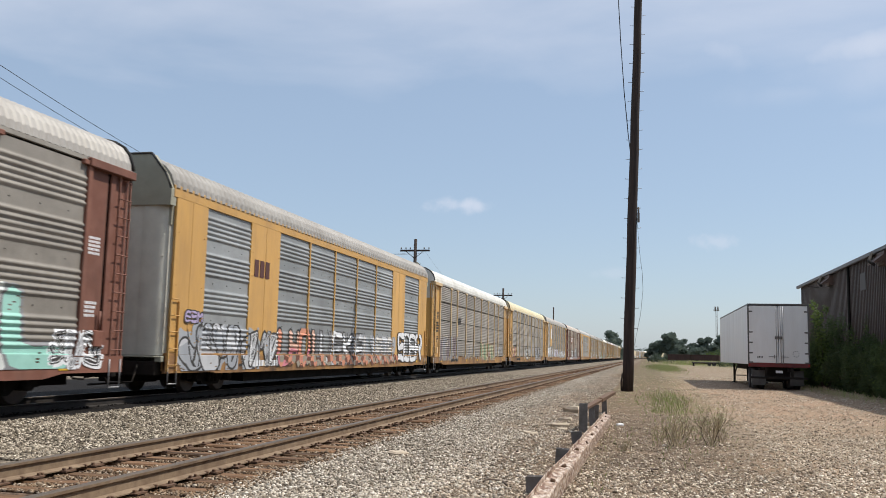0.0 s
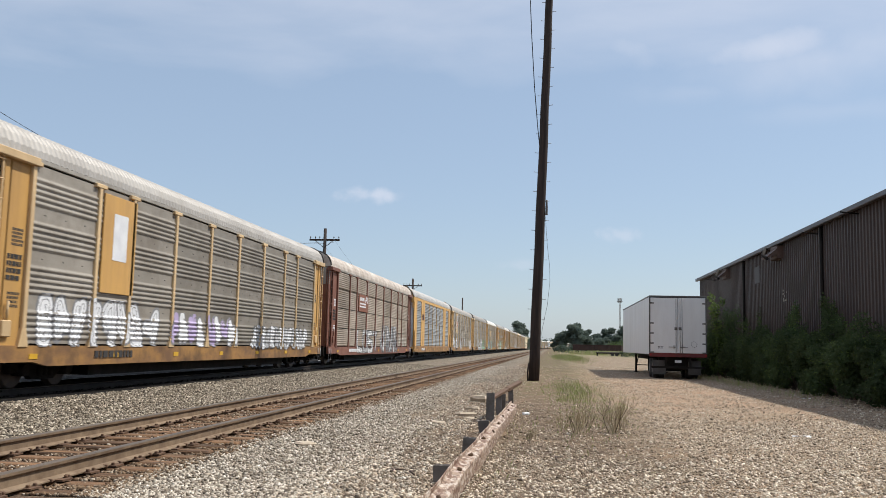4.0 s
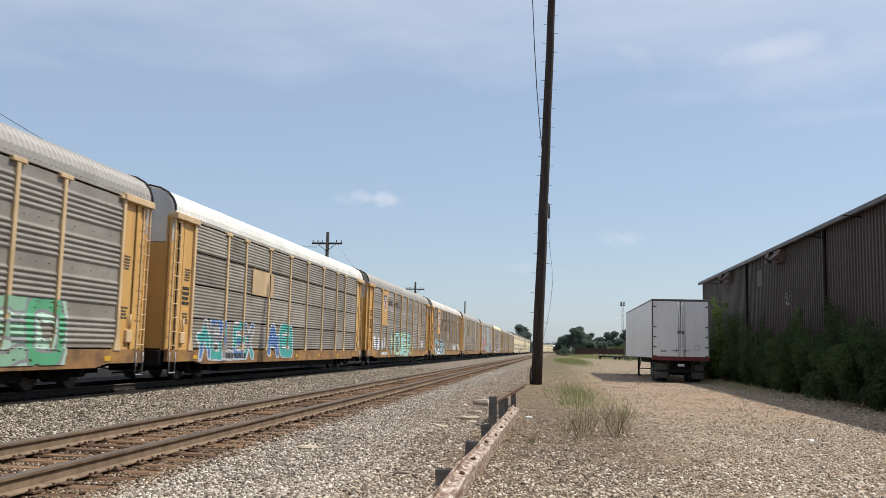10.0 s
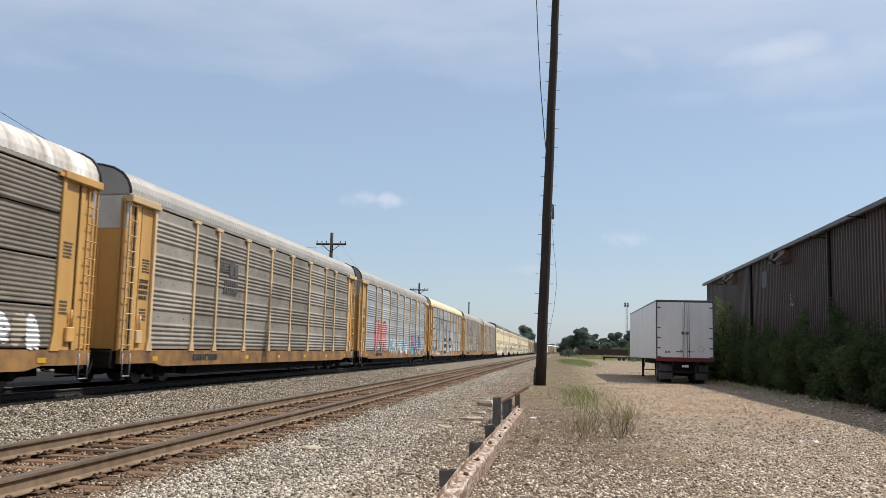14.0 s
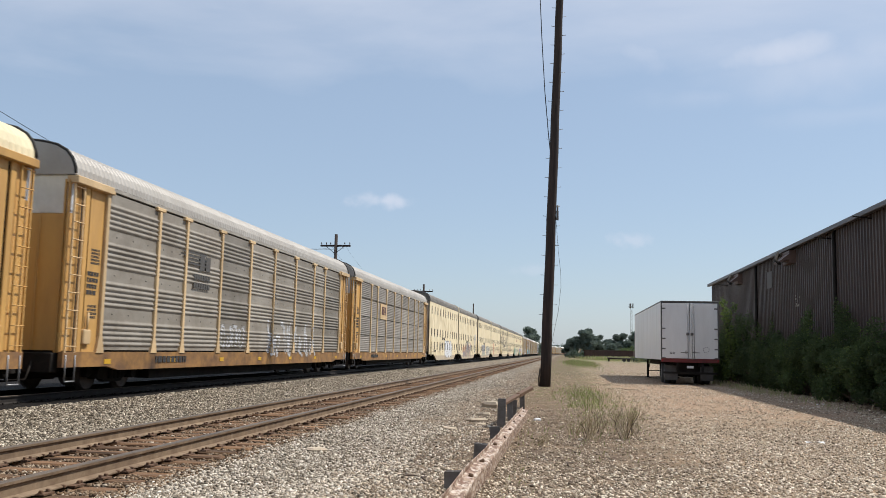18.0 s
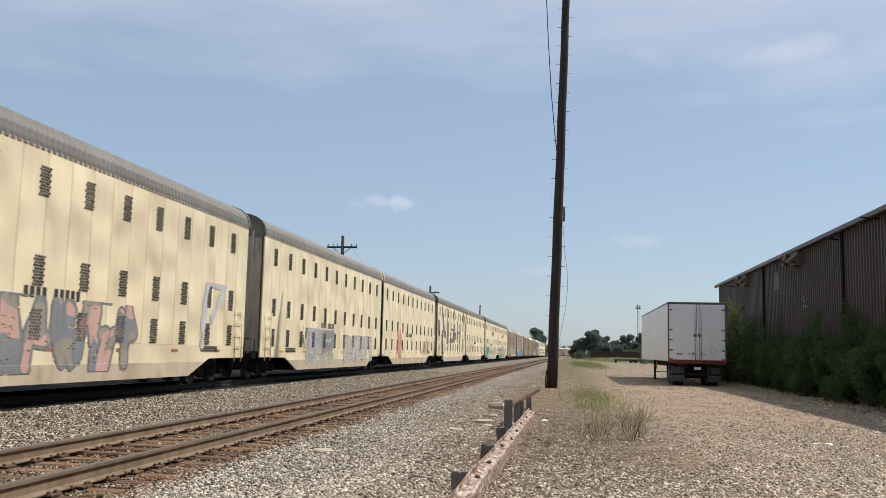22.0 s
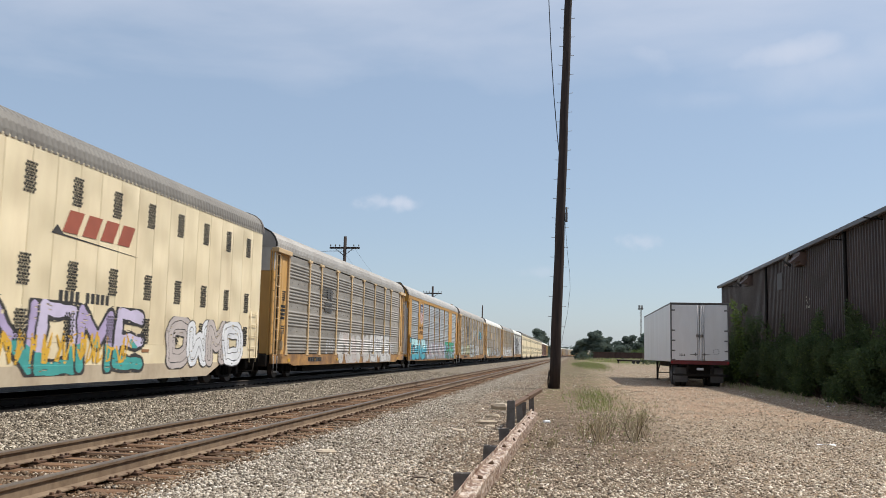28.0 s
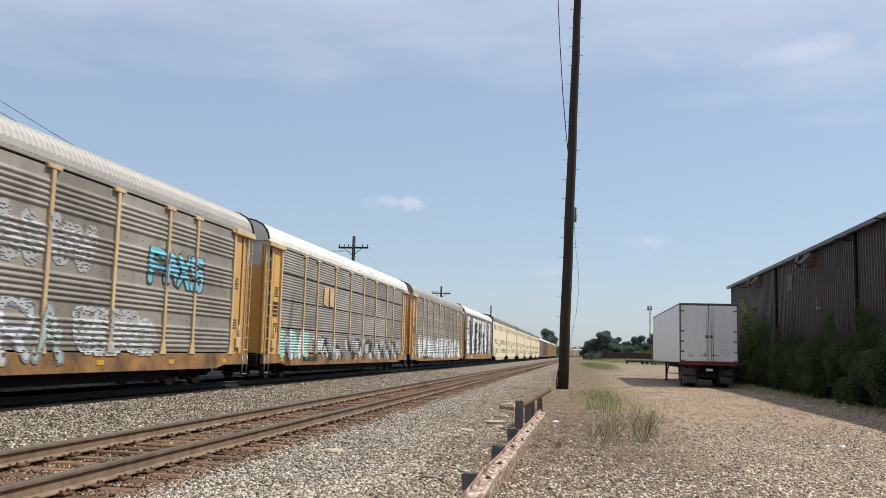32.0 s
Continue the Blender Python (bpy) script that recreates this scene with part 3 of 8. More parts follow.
def cloud_mesh(name, base_v, base_f, pos, scale, rng, mats, flat=0.6, slots=None, tilt=math.pi):
    """Many small copies of one form, each turned and sized at random, in one mesh."""
    n, k = len(pos), len(base_v)
    ang = rng.uniform(-1, 1, (n, 3)) * np.array([tilt, tilt, math.pi])
    cx, cy, cz = np.cos(ang.T)
    sx, sy, sz = np.sin(ang.T)
    R = np.empty((n, 3, 3))
    R[:, 0] = np.stack((cy * cz, sx * sy * cz - cx * sz, cx * sy * cz + sx * sz), 1)
    R[:, 1] = np.stack((cy * sz, sx * sy * sz + cx * cz, cx * sy * sz - sx * cz), 1)
    R[:, 2] = np.stack((-sy, sx * cy, cx * cy), 1)
    b = np.asarray(base_v)[None] * rng.uniform(0.7, 1.3, (n, k, 1)) * rng.uniform(0.65, 1.35, (n, 1, 3))
    v = np.einsum("nij,nkj->nki", R, b) * scale[:, None, None]
    v[:, :, 2] *= flat
    v += pos[:, None]
    f = (np.asarray(base_f)[None] + (np.arange(n) * k)[:, None, None]).reshape(-1, len(base_f[0]))
    me = bpy.data.meshes.new(name)
    me.vertices.add(n * k)
    me.vertices.foreach_set("co", v.reshape(-1))
    me.loops.add(f.size)
    me.loops.foreach_set("vertex_index", f.reshape(-1).astype(np.int32))
    me.polygons.add(len(f))
    me.polygons.foreach_set("loop_start", (np.arange(len(f)) * f.shape[1]).astype(np.int32))
    for m in mats:
        me.materials.append(m)
    if slots is not None:
        me.polygons.foreach_set("material_index", np.repeat(slots, len(base_f)).astype(np.int32))
    me.update(calc_edges=True)
    me.validate()
    return me


PHI = (1 + 5 ** 0.5) / 2
ICO_V = [tuple(c / 1.9 for c in p) for p in ((-1, PHI, 0), (1, PHI, 0), (-1, -PHI, 0), (1, -PHI, 0), (0, -1, PHI), (0, 1, PHI),
         (0, -1, -PHI), (0, 1, -PHI), (PHI, 0, -1), (PHI, 0, 1), (-PHI, 0, -1), (-PHI, 0, 1))]
ICO_F = ((0, 11, 5), (0, 5, 1), (0, 1, 7), (0, 7, 10), (0, 10, 11), (1, 5, 9), (5, 11, 4), (11, 10, 2), (10, 7, 6), (7, 1, 8),
         (3, 9, 4), (3, 4, 2), (3, 2, 6), (3, 6, 8), (3, 8, 9), (4, 9, 5), (2, 4, 11), (6, 2, 10), (8, 6, 7), (9, 8, 1))
OCT_V = ((1, 0, 0), (0, 1, 0), (-1, 0, 0), (0, -1, 0), (0, 0, 1), (0, 0, -1))
OCT_F = ((0, 1, 4), (1, 2, 4), (2, 3, 4), (3, 0, 4), (1, 0, 5), (2, 1, 5), (3, 2, 5), (0, 3, 5))
LEAF_V = ((0, -1, 0), (0.42, 0, 0.12), (0, 1, 0), (-0.42, 0, 0.12))
LEAF_F = ((0, 1, 2), (0, 2, 3))

# ---- ground ----
RAIL_Z = 0.22        # top of the rails over the lot
NEAR_X, FAR_X = -5.5, -12.75   # middles of the two tracks
BEND_Y, BEND_R = 480.0, 2800.0


def on_track(s, x):
    """Place and heading on a line x metres beside the eye, s metres along: straight, then a wide bend to the right."""
    if s < BEND_Y:
        return x, s, 0.0
    a = (s - BEND_Y) / BEND_R
    return BEND_R - (BEND_R - x) * math.cos(a), BEND_Y + (BEND_R - x) * math.sin(a), -a


def ground_z(x, y):
    z = 0.0
    if -8.2 < x < -2.2:
        z += 0.022 * min(1.0, (x + 8.2) / 1.2, (-2.2 - x) / 1.8)
    if -6.9 < x < -4.1:
        z -= 0.006 * min(1.0, (x + 6.9) / 0.2, (-4.1 - x) / 0.2)
    if -15.8 < x < -9.2:
        z += 0.05 * min(1.0, (x + 15.8) / 1.2, (-9.2 - x) / 1.2)
    if abs(y) < 200:
        z += 0.035 * noise.noise((x * 0.35, y * 0.25, 0)) * (1.0 if x > -2.5 else 0.4)
        z += 0.012 * noise.noise((x * 1.7, y * 1.7, 4))
    return z - 0.01


def make_ground():
    xs = [-3000, -1200, -500, -200, -90, -45, -28, -20] + [-17 + 0.3 * i for i in range(98)] + [13, 16, 22, 35, 70, 160, 400, 1000, 3000]
    ys = [-1500, -500, -150, -50, -20, -8, 0] + [3 + 0.3 * i for i in range(110)] + [37 + 0.9 * i for i in range(40)] \
        + [75, 80, 90, 105, 125, 150, 190, 240, 320, 420, 560, 800, 1200, 2000, 4000]
    s = Shape()
    s.grid([[(x, y, ground_z(x, y)) for x in xs] for y in ys])
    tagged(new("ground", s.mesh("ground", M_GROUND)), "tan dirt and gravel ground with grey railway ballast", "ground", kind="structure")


make_ground()


def scatter(n, x0, x1, y0, y1, keep, lift, size, seed):
    """Random stones on the ground, thinning out with distance."""
    r = np.random.default_rng(seed)
    y = y0 + (y1 - y0) * r.random(n) ** 1.9
    x = r.uniform(x0, x1, n)
    ok = np.array([keep(a, b) for a, b in zip(x, y)])
    x, y = x[ok], y[ok]
    sc = r.uniform(*size, len(x)) * (1 + 0.35 * (r.random(len(x)) > 0.9))
    z = np.array([ground_z(a, b) for a, b in zip(x, y)]) + sc * lift
    return np.stack((x, y, z), 1), sc


TIE_STEP = 0.52


def off_ties(x, y):
    if NEAR_X - 1.32 < x < NEAR_X + 1.32:
        if abs(x - NEAR_X - 0.75) < 0.12 or abs(x - NEAR_X + 0.75) < 0.12:
            return False
        d = (y - 4.0) % TIE_STEP
        return 0.13 < d < TIE_STEP - 0.13 or (d * 977 + x * 131) % 1 < (0.05 if x > NEAR_X + 0.85 else 0.25)
    return True


def lot_cover(x, y):
    """Share of the lot under loose stones: thick close by, thin on the packed dirt further off and among the weeds."""
    c = 1.1 - 0.82 * min(1.0, max(0.0, (y - 11.5 - 4.0 * noise.noise((x * 0.3, y * 0.15, 7))) / 11.0))
    if x < 1.9:
        c *= 0.75 if y < 11.5 else 0.4
    return max(0.05, c + 0.35 * noise.noise((x * 0.6, y * 0.4, 9)))


def make_stones():
    p, sc = scatter(66000, -11.0, -6.85, 9.5, 62, lambda x, y: True, 0.35, (0.014, 0.031), 21)
    tagged(new("old_ballast", cloud_mesh("old_ballast", OCT_V, OCT_F, p, sc, np.random.default_rng(22), (M_BALLAST_OLD,), 0.75)),
           "oil-stained crushed stones between the two tracks", "gravel", kind="stuff")
    p, sc = scatter(72000, -4.3, -1.4, 7.5, 62, lambda x, y: x > -4.15 and (x < -2.75 + (0.7 if y < 17 else -0.25) + 0.5 * noise.noise((x, y * 0.4, 2)) or (x * 7919 + y * 104729) % 1 < 0.28), 0.3, (0.009, 0.024), 1)
    tagged(new("ballast_stones", cloud_mesh("ballast_stones", OCT_V, OCT_F, p, sc, np.random.default_rng(2), (M_BALLAST,), 0.75)),
           "loose grey and white crushed ballast stones beside the track", "gravel", kind="stuff")
    p, sc = scatter(40000, -6.95, -3.95, 7.5, 50, off_ties, 0.5, (0.010, 0.027), 11)
    tagged(new("bed_stones", cloud_mesh("bed_stones", OCT_V, OCT_F, p, sc, np.random.default_rng(12), (M_BEDSTONE,), 0.75)),
           "rust-stained stones between the timber ties", "gravel", kind="stuff")
    p, sc = scatter(215000, -2.6, 9.8, 7.0, 70, lambda x, y: (x * 7919 + y * 104729) % 1 < lot_cover(x, y),
                    0.3, (0.006, 0.021), 3)
    tagged(new("lot_gravel", cloud_mesh("lot_gravel", OCT_V, OCT_F, p, sc, np.random.default_rng(4), (M_PEBBLE,), 0.7)),
           "scattered tan and grey gravel on the dirt lot", "gravel", kind="stuff")

    p, sc = scatter(44000, -2.4, 9.8, 7.5, 46, lambda x, y: (x * 7919 + y * 104729) % 1 < 0.8 * lot_cover(x, y), 0.25, (0.014, 0.028), 31)
    tagged(new("lot_stones", cloud_mesh("lot_stones", OCT_V, OCT_F, p, sc, np.random.default_rng(32), (M_PEBBLE,), 0.7)),
           "larger loose stones, pale and dark, on the lot", "gravel", kind="stuff")


make_stones()


# ---- tracks ----
RAIL_OUTLINE = ((-0.07, 0.0), (0.07, 0.0), (0.07, 0.012), (0.012, 0.034), (0.009, 0.122), (0.034, 0.134), (0.037, 0.16),
                (0.03, 0.17), (-0.03, 0.17), (-0.037, 0.16), (-0.034, 0.134), (-0.009, 0.122), (-0.012, 0.034), (-0.07, 0.012))


def rail_shape(s, x):
    stations = [-720, -60, 5, 60, 200, BEND_Y] + [BEND_Y + 25 * i for i in range(1, 46)]
    rings = []
    for d in stations:
        px, py, a = on_track(d, x)
        rings.append(s.add([(px + u * math.cos(a), py + u * math.sin(a), RAIL_Z - 0.17 + w) for u, w in RAIL_OUTLINE]))
    n = len(RAIL_OUTLINE)
    for a, b in zip(rings, rings[1:]):
        for k in range(n):
            s.face((a + k, a + (k + 1) % n, b + (k + 1) % n, b + k), False, 1 if k in (6, 7, 8) else 0)


def tie_shape(s, r):
    w = 0.11 + r.uniform(-0.008, 0.012)
    s.box(-1.3, 1.3, -w, w, -0.17, 0.0, 0.018)
    for _ in range(3):  # split ends
        u = r.uniform(-w * 0.7, w * 0.7)
        e = r.choice((-1, 1))
        s.box(min(e * 1.0, e * 1.304), max(e * 1.0, e * 1.304), u - 0.012, u + 0.012, -0.03, 0.004, 0.003)


def make_track(x, y0, y1, y2, label, side=M_RAIL, timber=M_TIE, iron=M_PLATE):
    tr = thing("railway_track", label, "railway track", "pair of tracks", kind="structure")
    for e in (-1, 1):
        piece("rail", lambda s, e=e: rail_shape(s, x + e * 0.752), (side, M_RAIL_TOP), tr, "rusty steel rail with a worn bright head")
    r = random.Random(5)
    sets = []
    for i in range(4):
        s = Shape()
        tie_shape(s, r)
        sets.append(s.mesh("tie", timber))
    n0 = int((y1 - y0) / TIE_STEP)
    for i in range(n0):
        ob = part("tie", sets[i % 4], tr, loc=(x + r.uniform(-0.05, 0.05), y0 + TIE_STEP * i, RAIL_Z - 0.174 + r.uniform(-0.026, 0.002)), rz=r.uniform(-0.02, 0.02))
    def far(s):
        for i in range(n0, int((y2 - y0) / TIE_STEP)):
            y = y0 + TIE_STEP * i
            px, py, a = on_track(y, x)
            s.box(px - 1.3, px + 1.3, py - 0.11, py + 0.11, RAIL_Z - 0.3, RAIL_Z - 0.172)
    piece("far_ties", far, timber, tr, kind="stuff", fix=False)
    def plates(s):
        for i in range(int((min(y2, 90) - y0) / TIE_STEP)):
            y = y0 + TIE_STEP * i
            for e in (-1, 1):
                c = x + e * 0.752
                s.box(c - 0.15, c + 0.15, y - 0.09, y + 0.09, RAIL_Z - 0.178, RAIL_Z - 0.162)
                for u in (-0.095, 0.095):
                    for w in (-0.05, 0.06):
                        if (i * 7 + int(u * 100) + int(w * 100)) % 5:
                            s.box(c + u - 0.016, c + u + 0.016, y + w - 0.016, y + w + 0.016, RAIL_Z - 0.165, RAIL_Z - 0.135, 0.005)
                if i % 2 == 0:  # rail anchors
                    for w in (-0.15, 0.15):
                        s.box(c - 0.085, c + 0.085, y + w - 0.015, y + w + 0.015, RAIL_Z - 0.178, RAIL_Z - 0.145, 0.006)
    piece("tie_plates", plates, iron, tr, "rusted tie plates, spikes and anchors", kind="stuff", fix=False)


make_track(NEAR_X, 4.0, 72.0, 240.0, "empty railway track with rusty rails on worn timber ties")
make_track(FAR_X, 10.0, 52.0, 160.0, "railway track under the train on oily ballast with painted shade", M_RAIL_DARK, M_TIE_DARK, M_TIE_DARK)


# ---- the train ----
SPEED = 21.51
XW = 1.55            # half the width of a car
HALF = 13.3          # half the length of a rack car's body
POSTS = (-11.7, -8.8, -6.95, -4.15, -1.35, 1.35, 4.15, 6.95, 8.8, 11.7)
TIERS = (1.0, 1.96, 3.02, 4.05, 4.95)
ROOF_LINE = ((1.52, 5.06), (1.50, 5.22), (1.42, 5.42), (1.27, 5.60), (1.02, 5.74), (0.68, 5.82), (0.34, 5.86), (0.0, 5.87))


def wide_rib(z):
    u = (z - 1.10) % 0.97
    return 0.040 * (0.5 - 0.5 * math.cos(2 * math.pi * u / 0.13)) if u < 0.65 else 0.0


def tier_rib(z):
    return 0.031 * (0.5 - 0.5 * math.cos(2 * math.pi * (z - 1.0) / 0.106))


STRETCH = {}
COATS = {}           # how thick the paint on each car has grown
RIB = {"wide": wide_rib, "tier": tier_rib, "full": wide_rib}


def side_x(kind, z):
    """How far the side stands out at that height."""
    if kind == "max":
        return XW if z > 0.72 else XW + 0.004
    if z < 1.0:
        return XW + 0.012
    return XW - 0.04 + RIB[kind](z)


def panel_shape(s, kind, width, z0, z1):
    step = 0.115 / 4 if kind != "tier" else 0.106 / 4
    n = max(2, round((z1 - z0) / step))
    zs = [z0 + (z1 - z0) * i / n for i in range(n + 1)]
    s.grid([[(XW - 0.04 + RIB[kind](z), y, z) for y in (-width / 2, width / 2)] for z in zs])
    for y in (-width / 2, width / 2):   # folded edges
        s.quad((XW - 0.04, y, z0), (XW - 0.04, y, z1), (XW - 0.08, y, z1), (XW - 0.08, y, z0))
    if kind != "tier":   # bolts in the flat bands
        for i in range(4):
            z = 1.10 + 0.97 * i + 0.81
            if z < z1 - 0.1:
                for q in range(-1, 2):
                    y = q * width * 0.3
                    s.tube(((XW - 0.045, y, z), (XW - 0.030, y, z)), 0.016, 6, slot=1)
    for z in (z0, z1):
        s.quad((XW - 0.04, -width / 2, z), (XW - 0.04, width / 2, z), (XW - 0.08, width / 2, z), (XW - 0.08, -width / 2, z))


def roof_shape(s, half, line, pitch, depth):
    full = [(-x, z) for x, z in line] + [(x, z) for x, z in line[::-1][1:]]
    n = int(2 * half / pitch * 4)
    rows = []
    for i in range(n + 1):
        y = -half + 2 * half * i / n
        d = depth * (0.0, 0.9, 1.0, 0.9)[i % 4]
        rows.append([(x * (1 + d / 1.6), y, z + d * (0.3 if j in (0, len(full) - 1) else 1.0)) for j, (x, z) in enumerate(full)])
    s.grid(rows, False)
    for y in (-half, half):
        k = s.add([(x, y, z) for x, z in full])
        s.face(tuple(range(k, k + len(full))), False)


def post_shape(s):
    s.box(XW - 0.06, XW + 0.03, -0.07, 0.07, 1.35, 4.92, 0.012)
    s.prism(((-0.07, 1.36), (0.07, 1.36), (0.18, 0.95), (-0.18, 0.95)), 0, XW - 0.05, XW + 0.028)
    s.box(XW - 0.06, XW + 0.045, -0.26, 0.26, 4.88, 4.98, 0.012)


def wheel_shape(s):
    s.tube(((-0.07, 0, 0), (-0.062, 0, 0), (0.05, 0, 0), (0.055, 0, 0), (0.085, 0, 0)), [0.40, 0.42, 0.425, 0.455, 0.455], 20)
    s.tube(((-0.10, 0, 0), (0.10, 0, 0)), 0.10, 10)


def truck_shape(s):
    for e in (-1, 1):
        s.prism(((-1.28, 0.34), (-1.28, 0.56), (-0.7, 0.62), (-0.42, 0.78), (0.42, 0.78), (0.7, 0.62), (1.28, 0.56), (1.28, 0.34),
                 (0.75, 0.42), (0.42, 0.20), (-0.42, 0.20), (-0.75, 0.42)), 0, e * 0.95 - 0.08, e * 0.95 + 0.08)
        for y in (-0.88, 0.88):
            s.tube(((e * 0.86, y, 0.42), (e * 1.16, y, 0.42)), 0.14, 10)
        for y in (-0.2, 0.0, 0.2):
            s.tube(((e * 1.06, y, 0.28), (e * 1.06, y, 0.60)), 0.07, 8)
    s.box(-1.0, 1.0, -0.22, 0.22, 0.36, 0.74, 0.03)


def axle_shape(s):
    s.tube(((-0.75, 0, 0), (0.75, 0, 0)), 0.085, 8)


def add_truck(car, y):
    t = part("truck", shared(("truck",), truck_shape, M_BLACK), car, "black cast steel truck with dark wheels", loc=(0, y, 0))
    for yy in (-0.88, 0.88):
        for e in (-1, 1):
            w = part("wheel", shared(("wheel", e), lambda s: wheel_shape(s), M_WHEEL), t, loc=(e * 0.752, yy, 0.43), rz=0 if e < 0 else math.pi)
        part("axle", shared(("axle",), axle_shape, M_BLACK), t, loc=(0, yy, 0.43))
    return t


def coupler_shape(s):
    s.box(-0.09, 0.09, 0.0, 0.75, 0.72, 0.92, 0.03)
    s.box(-0.17, 0.17, 0.62, 0.86, 0.66, 0.96, 0.05)
    s.tube(((0.3, 0.0, 0.75), (0.32, 0.35, 0.45), (0.30, 0.75, 0.42)), 0.025, 6)


def ladder_shape(s):
    for y in (-0.2, 0.2):
        s.box(XW + 0.02, XW + 0.06, y - 0.02, y + 0.02, 0.95, 4.9)
    for i in range(10):
        z = 1.1 + 0.41 * i
        s.tube(((XW + 0.055, -0.24, z), (XW + 0.055, 0.24, z)), 0.014, 6)


def step_shape(s):
    for y in (-0.2, 0.2):
        s.tube(((XW + 0.02, y, 0.9), (XW + 0.02, y, 0.30)), 0.016, 6)
    s.tube(((XW + 0.02, -0.2, 0.30), (XW + 0.02, 0.2, 0.30)), 0.018, 6)


def end_shape(s, low, high, top):
    """The end doors: lower leaves and an arched grey top."""
    line = [(-x * 0.97, z - 0.03) for x, z in high] + [(x * 0.97, z - 0.03) for x, z in high[::-1][1:]]
    if top:
        s.prism([(1.45, 4.16), *line[::-1], (-1.45, 4.16)], 1, -0.05, 0.05)
    else:
        s.prism([(-1.42, low), (1.42, low), (1.42, 4.15), (-1.42, 4.15)], 1, -0.05, 0.05)


# Strokes of painted letters over nine points, counted upwards in three columns.
LETTERS = {"A": "056/17", "B": "02871/1760", "C": "85206", "D": "0257830", "E": "8206/17", "F": "028/17", "H": "02/68/17", "I": "35", "K": "02/816",
           "L": "206", "M": "02486", "N": "0268", "O": "02860", "P": "02871", "R": "02871/46", "S": "852147630", "T": "28/35", "U": "2068", "W": "20468",
           "X": "08/26", "Z": "2806"}


def spray(car, kind, y0, y1, z0, z1, fills, edge, seed, thick=0.15, label="spray-painted graffiti strokes", line=True, cloud=None, low=None, sharp=False, word="", worn=0.05, rim=None):
    """Spray paint, letters or free strokes, rounded and overlapping, that lies on the ribs and posts of the side."""
    r = random.Random(seed)
    h = z1 - z0
    n = len(word) or max(1, round((y1 - y0) / ((0.58 if sharp else 0.62) * h)))
    w = (y1 - y0) / n
    dz, dy = 0.0144, 0.02
    zs = np.arange(z0, z1 + 1e-6, dz)
    ys = np.arange(y0 - 0.3, y1 + 0.3, dy)
    Yg, Zg = np.meshgrid(ys, zs)
    code = np.zeros(Yg.shape, int)
    wob = np.array([[noise.noise((y * 2.3, z * 2.3, seed)) for y in ys[::6]] for z in zs[::4]])
    wob = np.array([np.interp(np.arange(len(ys)), np.arange(0, len(ys), 6), row) for row in wob])
    wob = np.array([np.interp(np.arange(len(zs)), np.arange(0, len(zs), 4), col) for col in wob.T]).T
    rf = thick * h * (0.8 if sharp else 1.0) * (0.74 if word else 1.0)
    loose = 0.05 if word else 0.10
    near_all = np.full(Yg.shape, 9.0)
    for i in range(n):
        c0 = y0 + w * i
        m = rf + 0.06
        lo, hi = np.searchsorted(ys, (c0 - 0.35 * w - 0.15, c0 + 1.35 * w + 0.15))
        yg, zg = Yg[:, lo:hi], Zg[:, lo:hi]
        nodes = [(c0 + w * (0.12 + 0.38 * a) + r.uniform(-loose, loose) * w, z0 + m + (h - 2 * m) * b / 2 + r.uniform(-loose, loose) * 0.8 * h) for a in range(3) for b in range(3)]
        order = [r.choice((0, 1, 2))]
        for _ in range(r.choice((6, 7, 8) if sharp else (4, 5, 5, 6))):
            a, b = divmod(order[-1], 3)
            order.append(r.choice([(a + u) * 3 + b + v for u in (-1, 0, 1) for v in (-2, -1, 1, 2, 0) if 0 <= a + u < 3 and 0 <= b + v < 3 and (u or v)]))
        runs = [[nodes[int(q)] for q in run] for run in LETTERS[word[i]].split("/")] if word else [[nodes[q] for q in order]]
        segments = []
        for pts in runs:
            curve = []
            ext = [pts[0], *pts, pts[-1]]
            for q in range(len(pts) - 1):
                p0, p1, p2, p3 = ext[q:q + 4]
                for j in range(1 if sharp else 5):
                    t = j / 5
                    curve.append(tuple(0.5 * (2 * p1[d] + (p2[d] - p0[d]) * t + (2 * p0[d] - 5 * p1[d] + 4 * p2[d] - p3[d]) * t * t + (3 * p1[d] - p0[d] - 3 * p2[d] + p3[d]) * t ** 3) for d in (0, 1)))
            curve.append(pts[-1])
            segments += zip(curve, curve[1:])
        dist = np.full(yg.shape, 9.0)
        for a, b in segments:
            q = (b[0] - a[0]) ** 2 + (b[1] - a[1]) ** 2 + 1e-9
            t = np.clip(((yg - a[0]) * (b[0] - a[0]) + (zg - a[1]) * (b[1] - a[1])) / q, 0, 1)
            dist = np.minimum(dist, np.hypot(yg - a[0] - t * (b[0] - a[0]), zg - a[1] - t * (b[1] - a[1])))
        dist = dist + wob[:, lo:hi] * 0.05 * h
        sub = code[:, lo:hi]
        near_all[:, lo:hi] = np.minimum(near_all[:, lo:hi], dist)
        if edge:
            sub[dist < rf + (0.02 + 0.04 * h if rim is None else rim)] = 1
        fill = dist < rf
        sub[fill] = 2 + (i + (((zg[fill] - z0) / h * 2.4 + wob[:, lo:hi][fill]).astype(int) if len(fills) > 2 else 0)) % len(fills)
        if low:
            sub[fill & (zg + wob[:, lo:hi] * 0.35 * h < z0 + low[1] * h)] = 2 + len(fills) + bool(cloud)
        if sharp and edge:
            shade = np.roll(np.roll(fill, 4, 1), -4, 0)
            sub[shade & (sub == 0)] = 1
        if line and edge:
            sub[fill & (np.abs(dist - rf * 0.42) < 0.011)] = 1
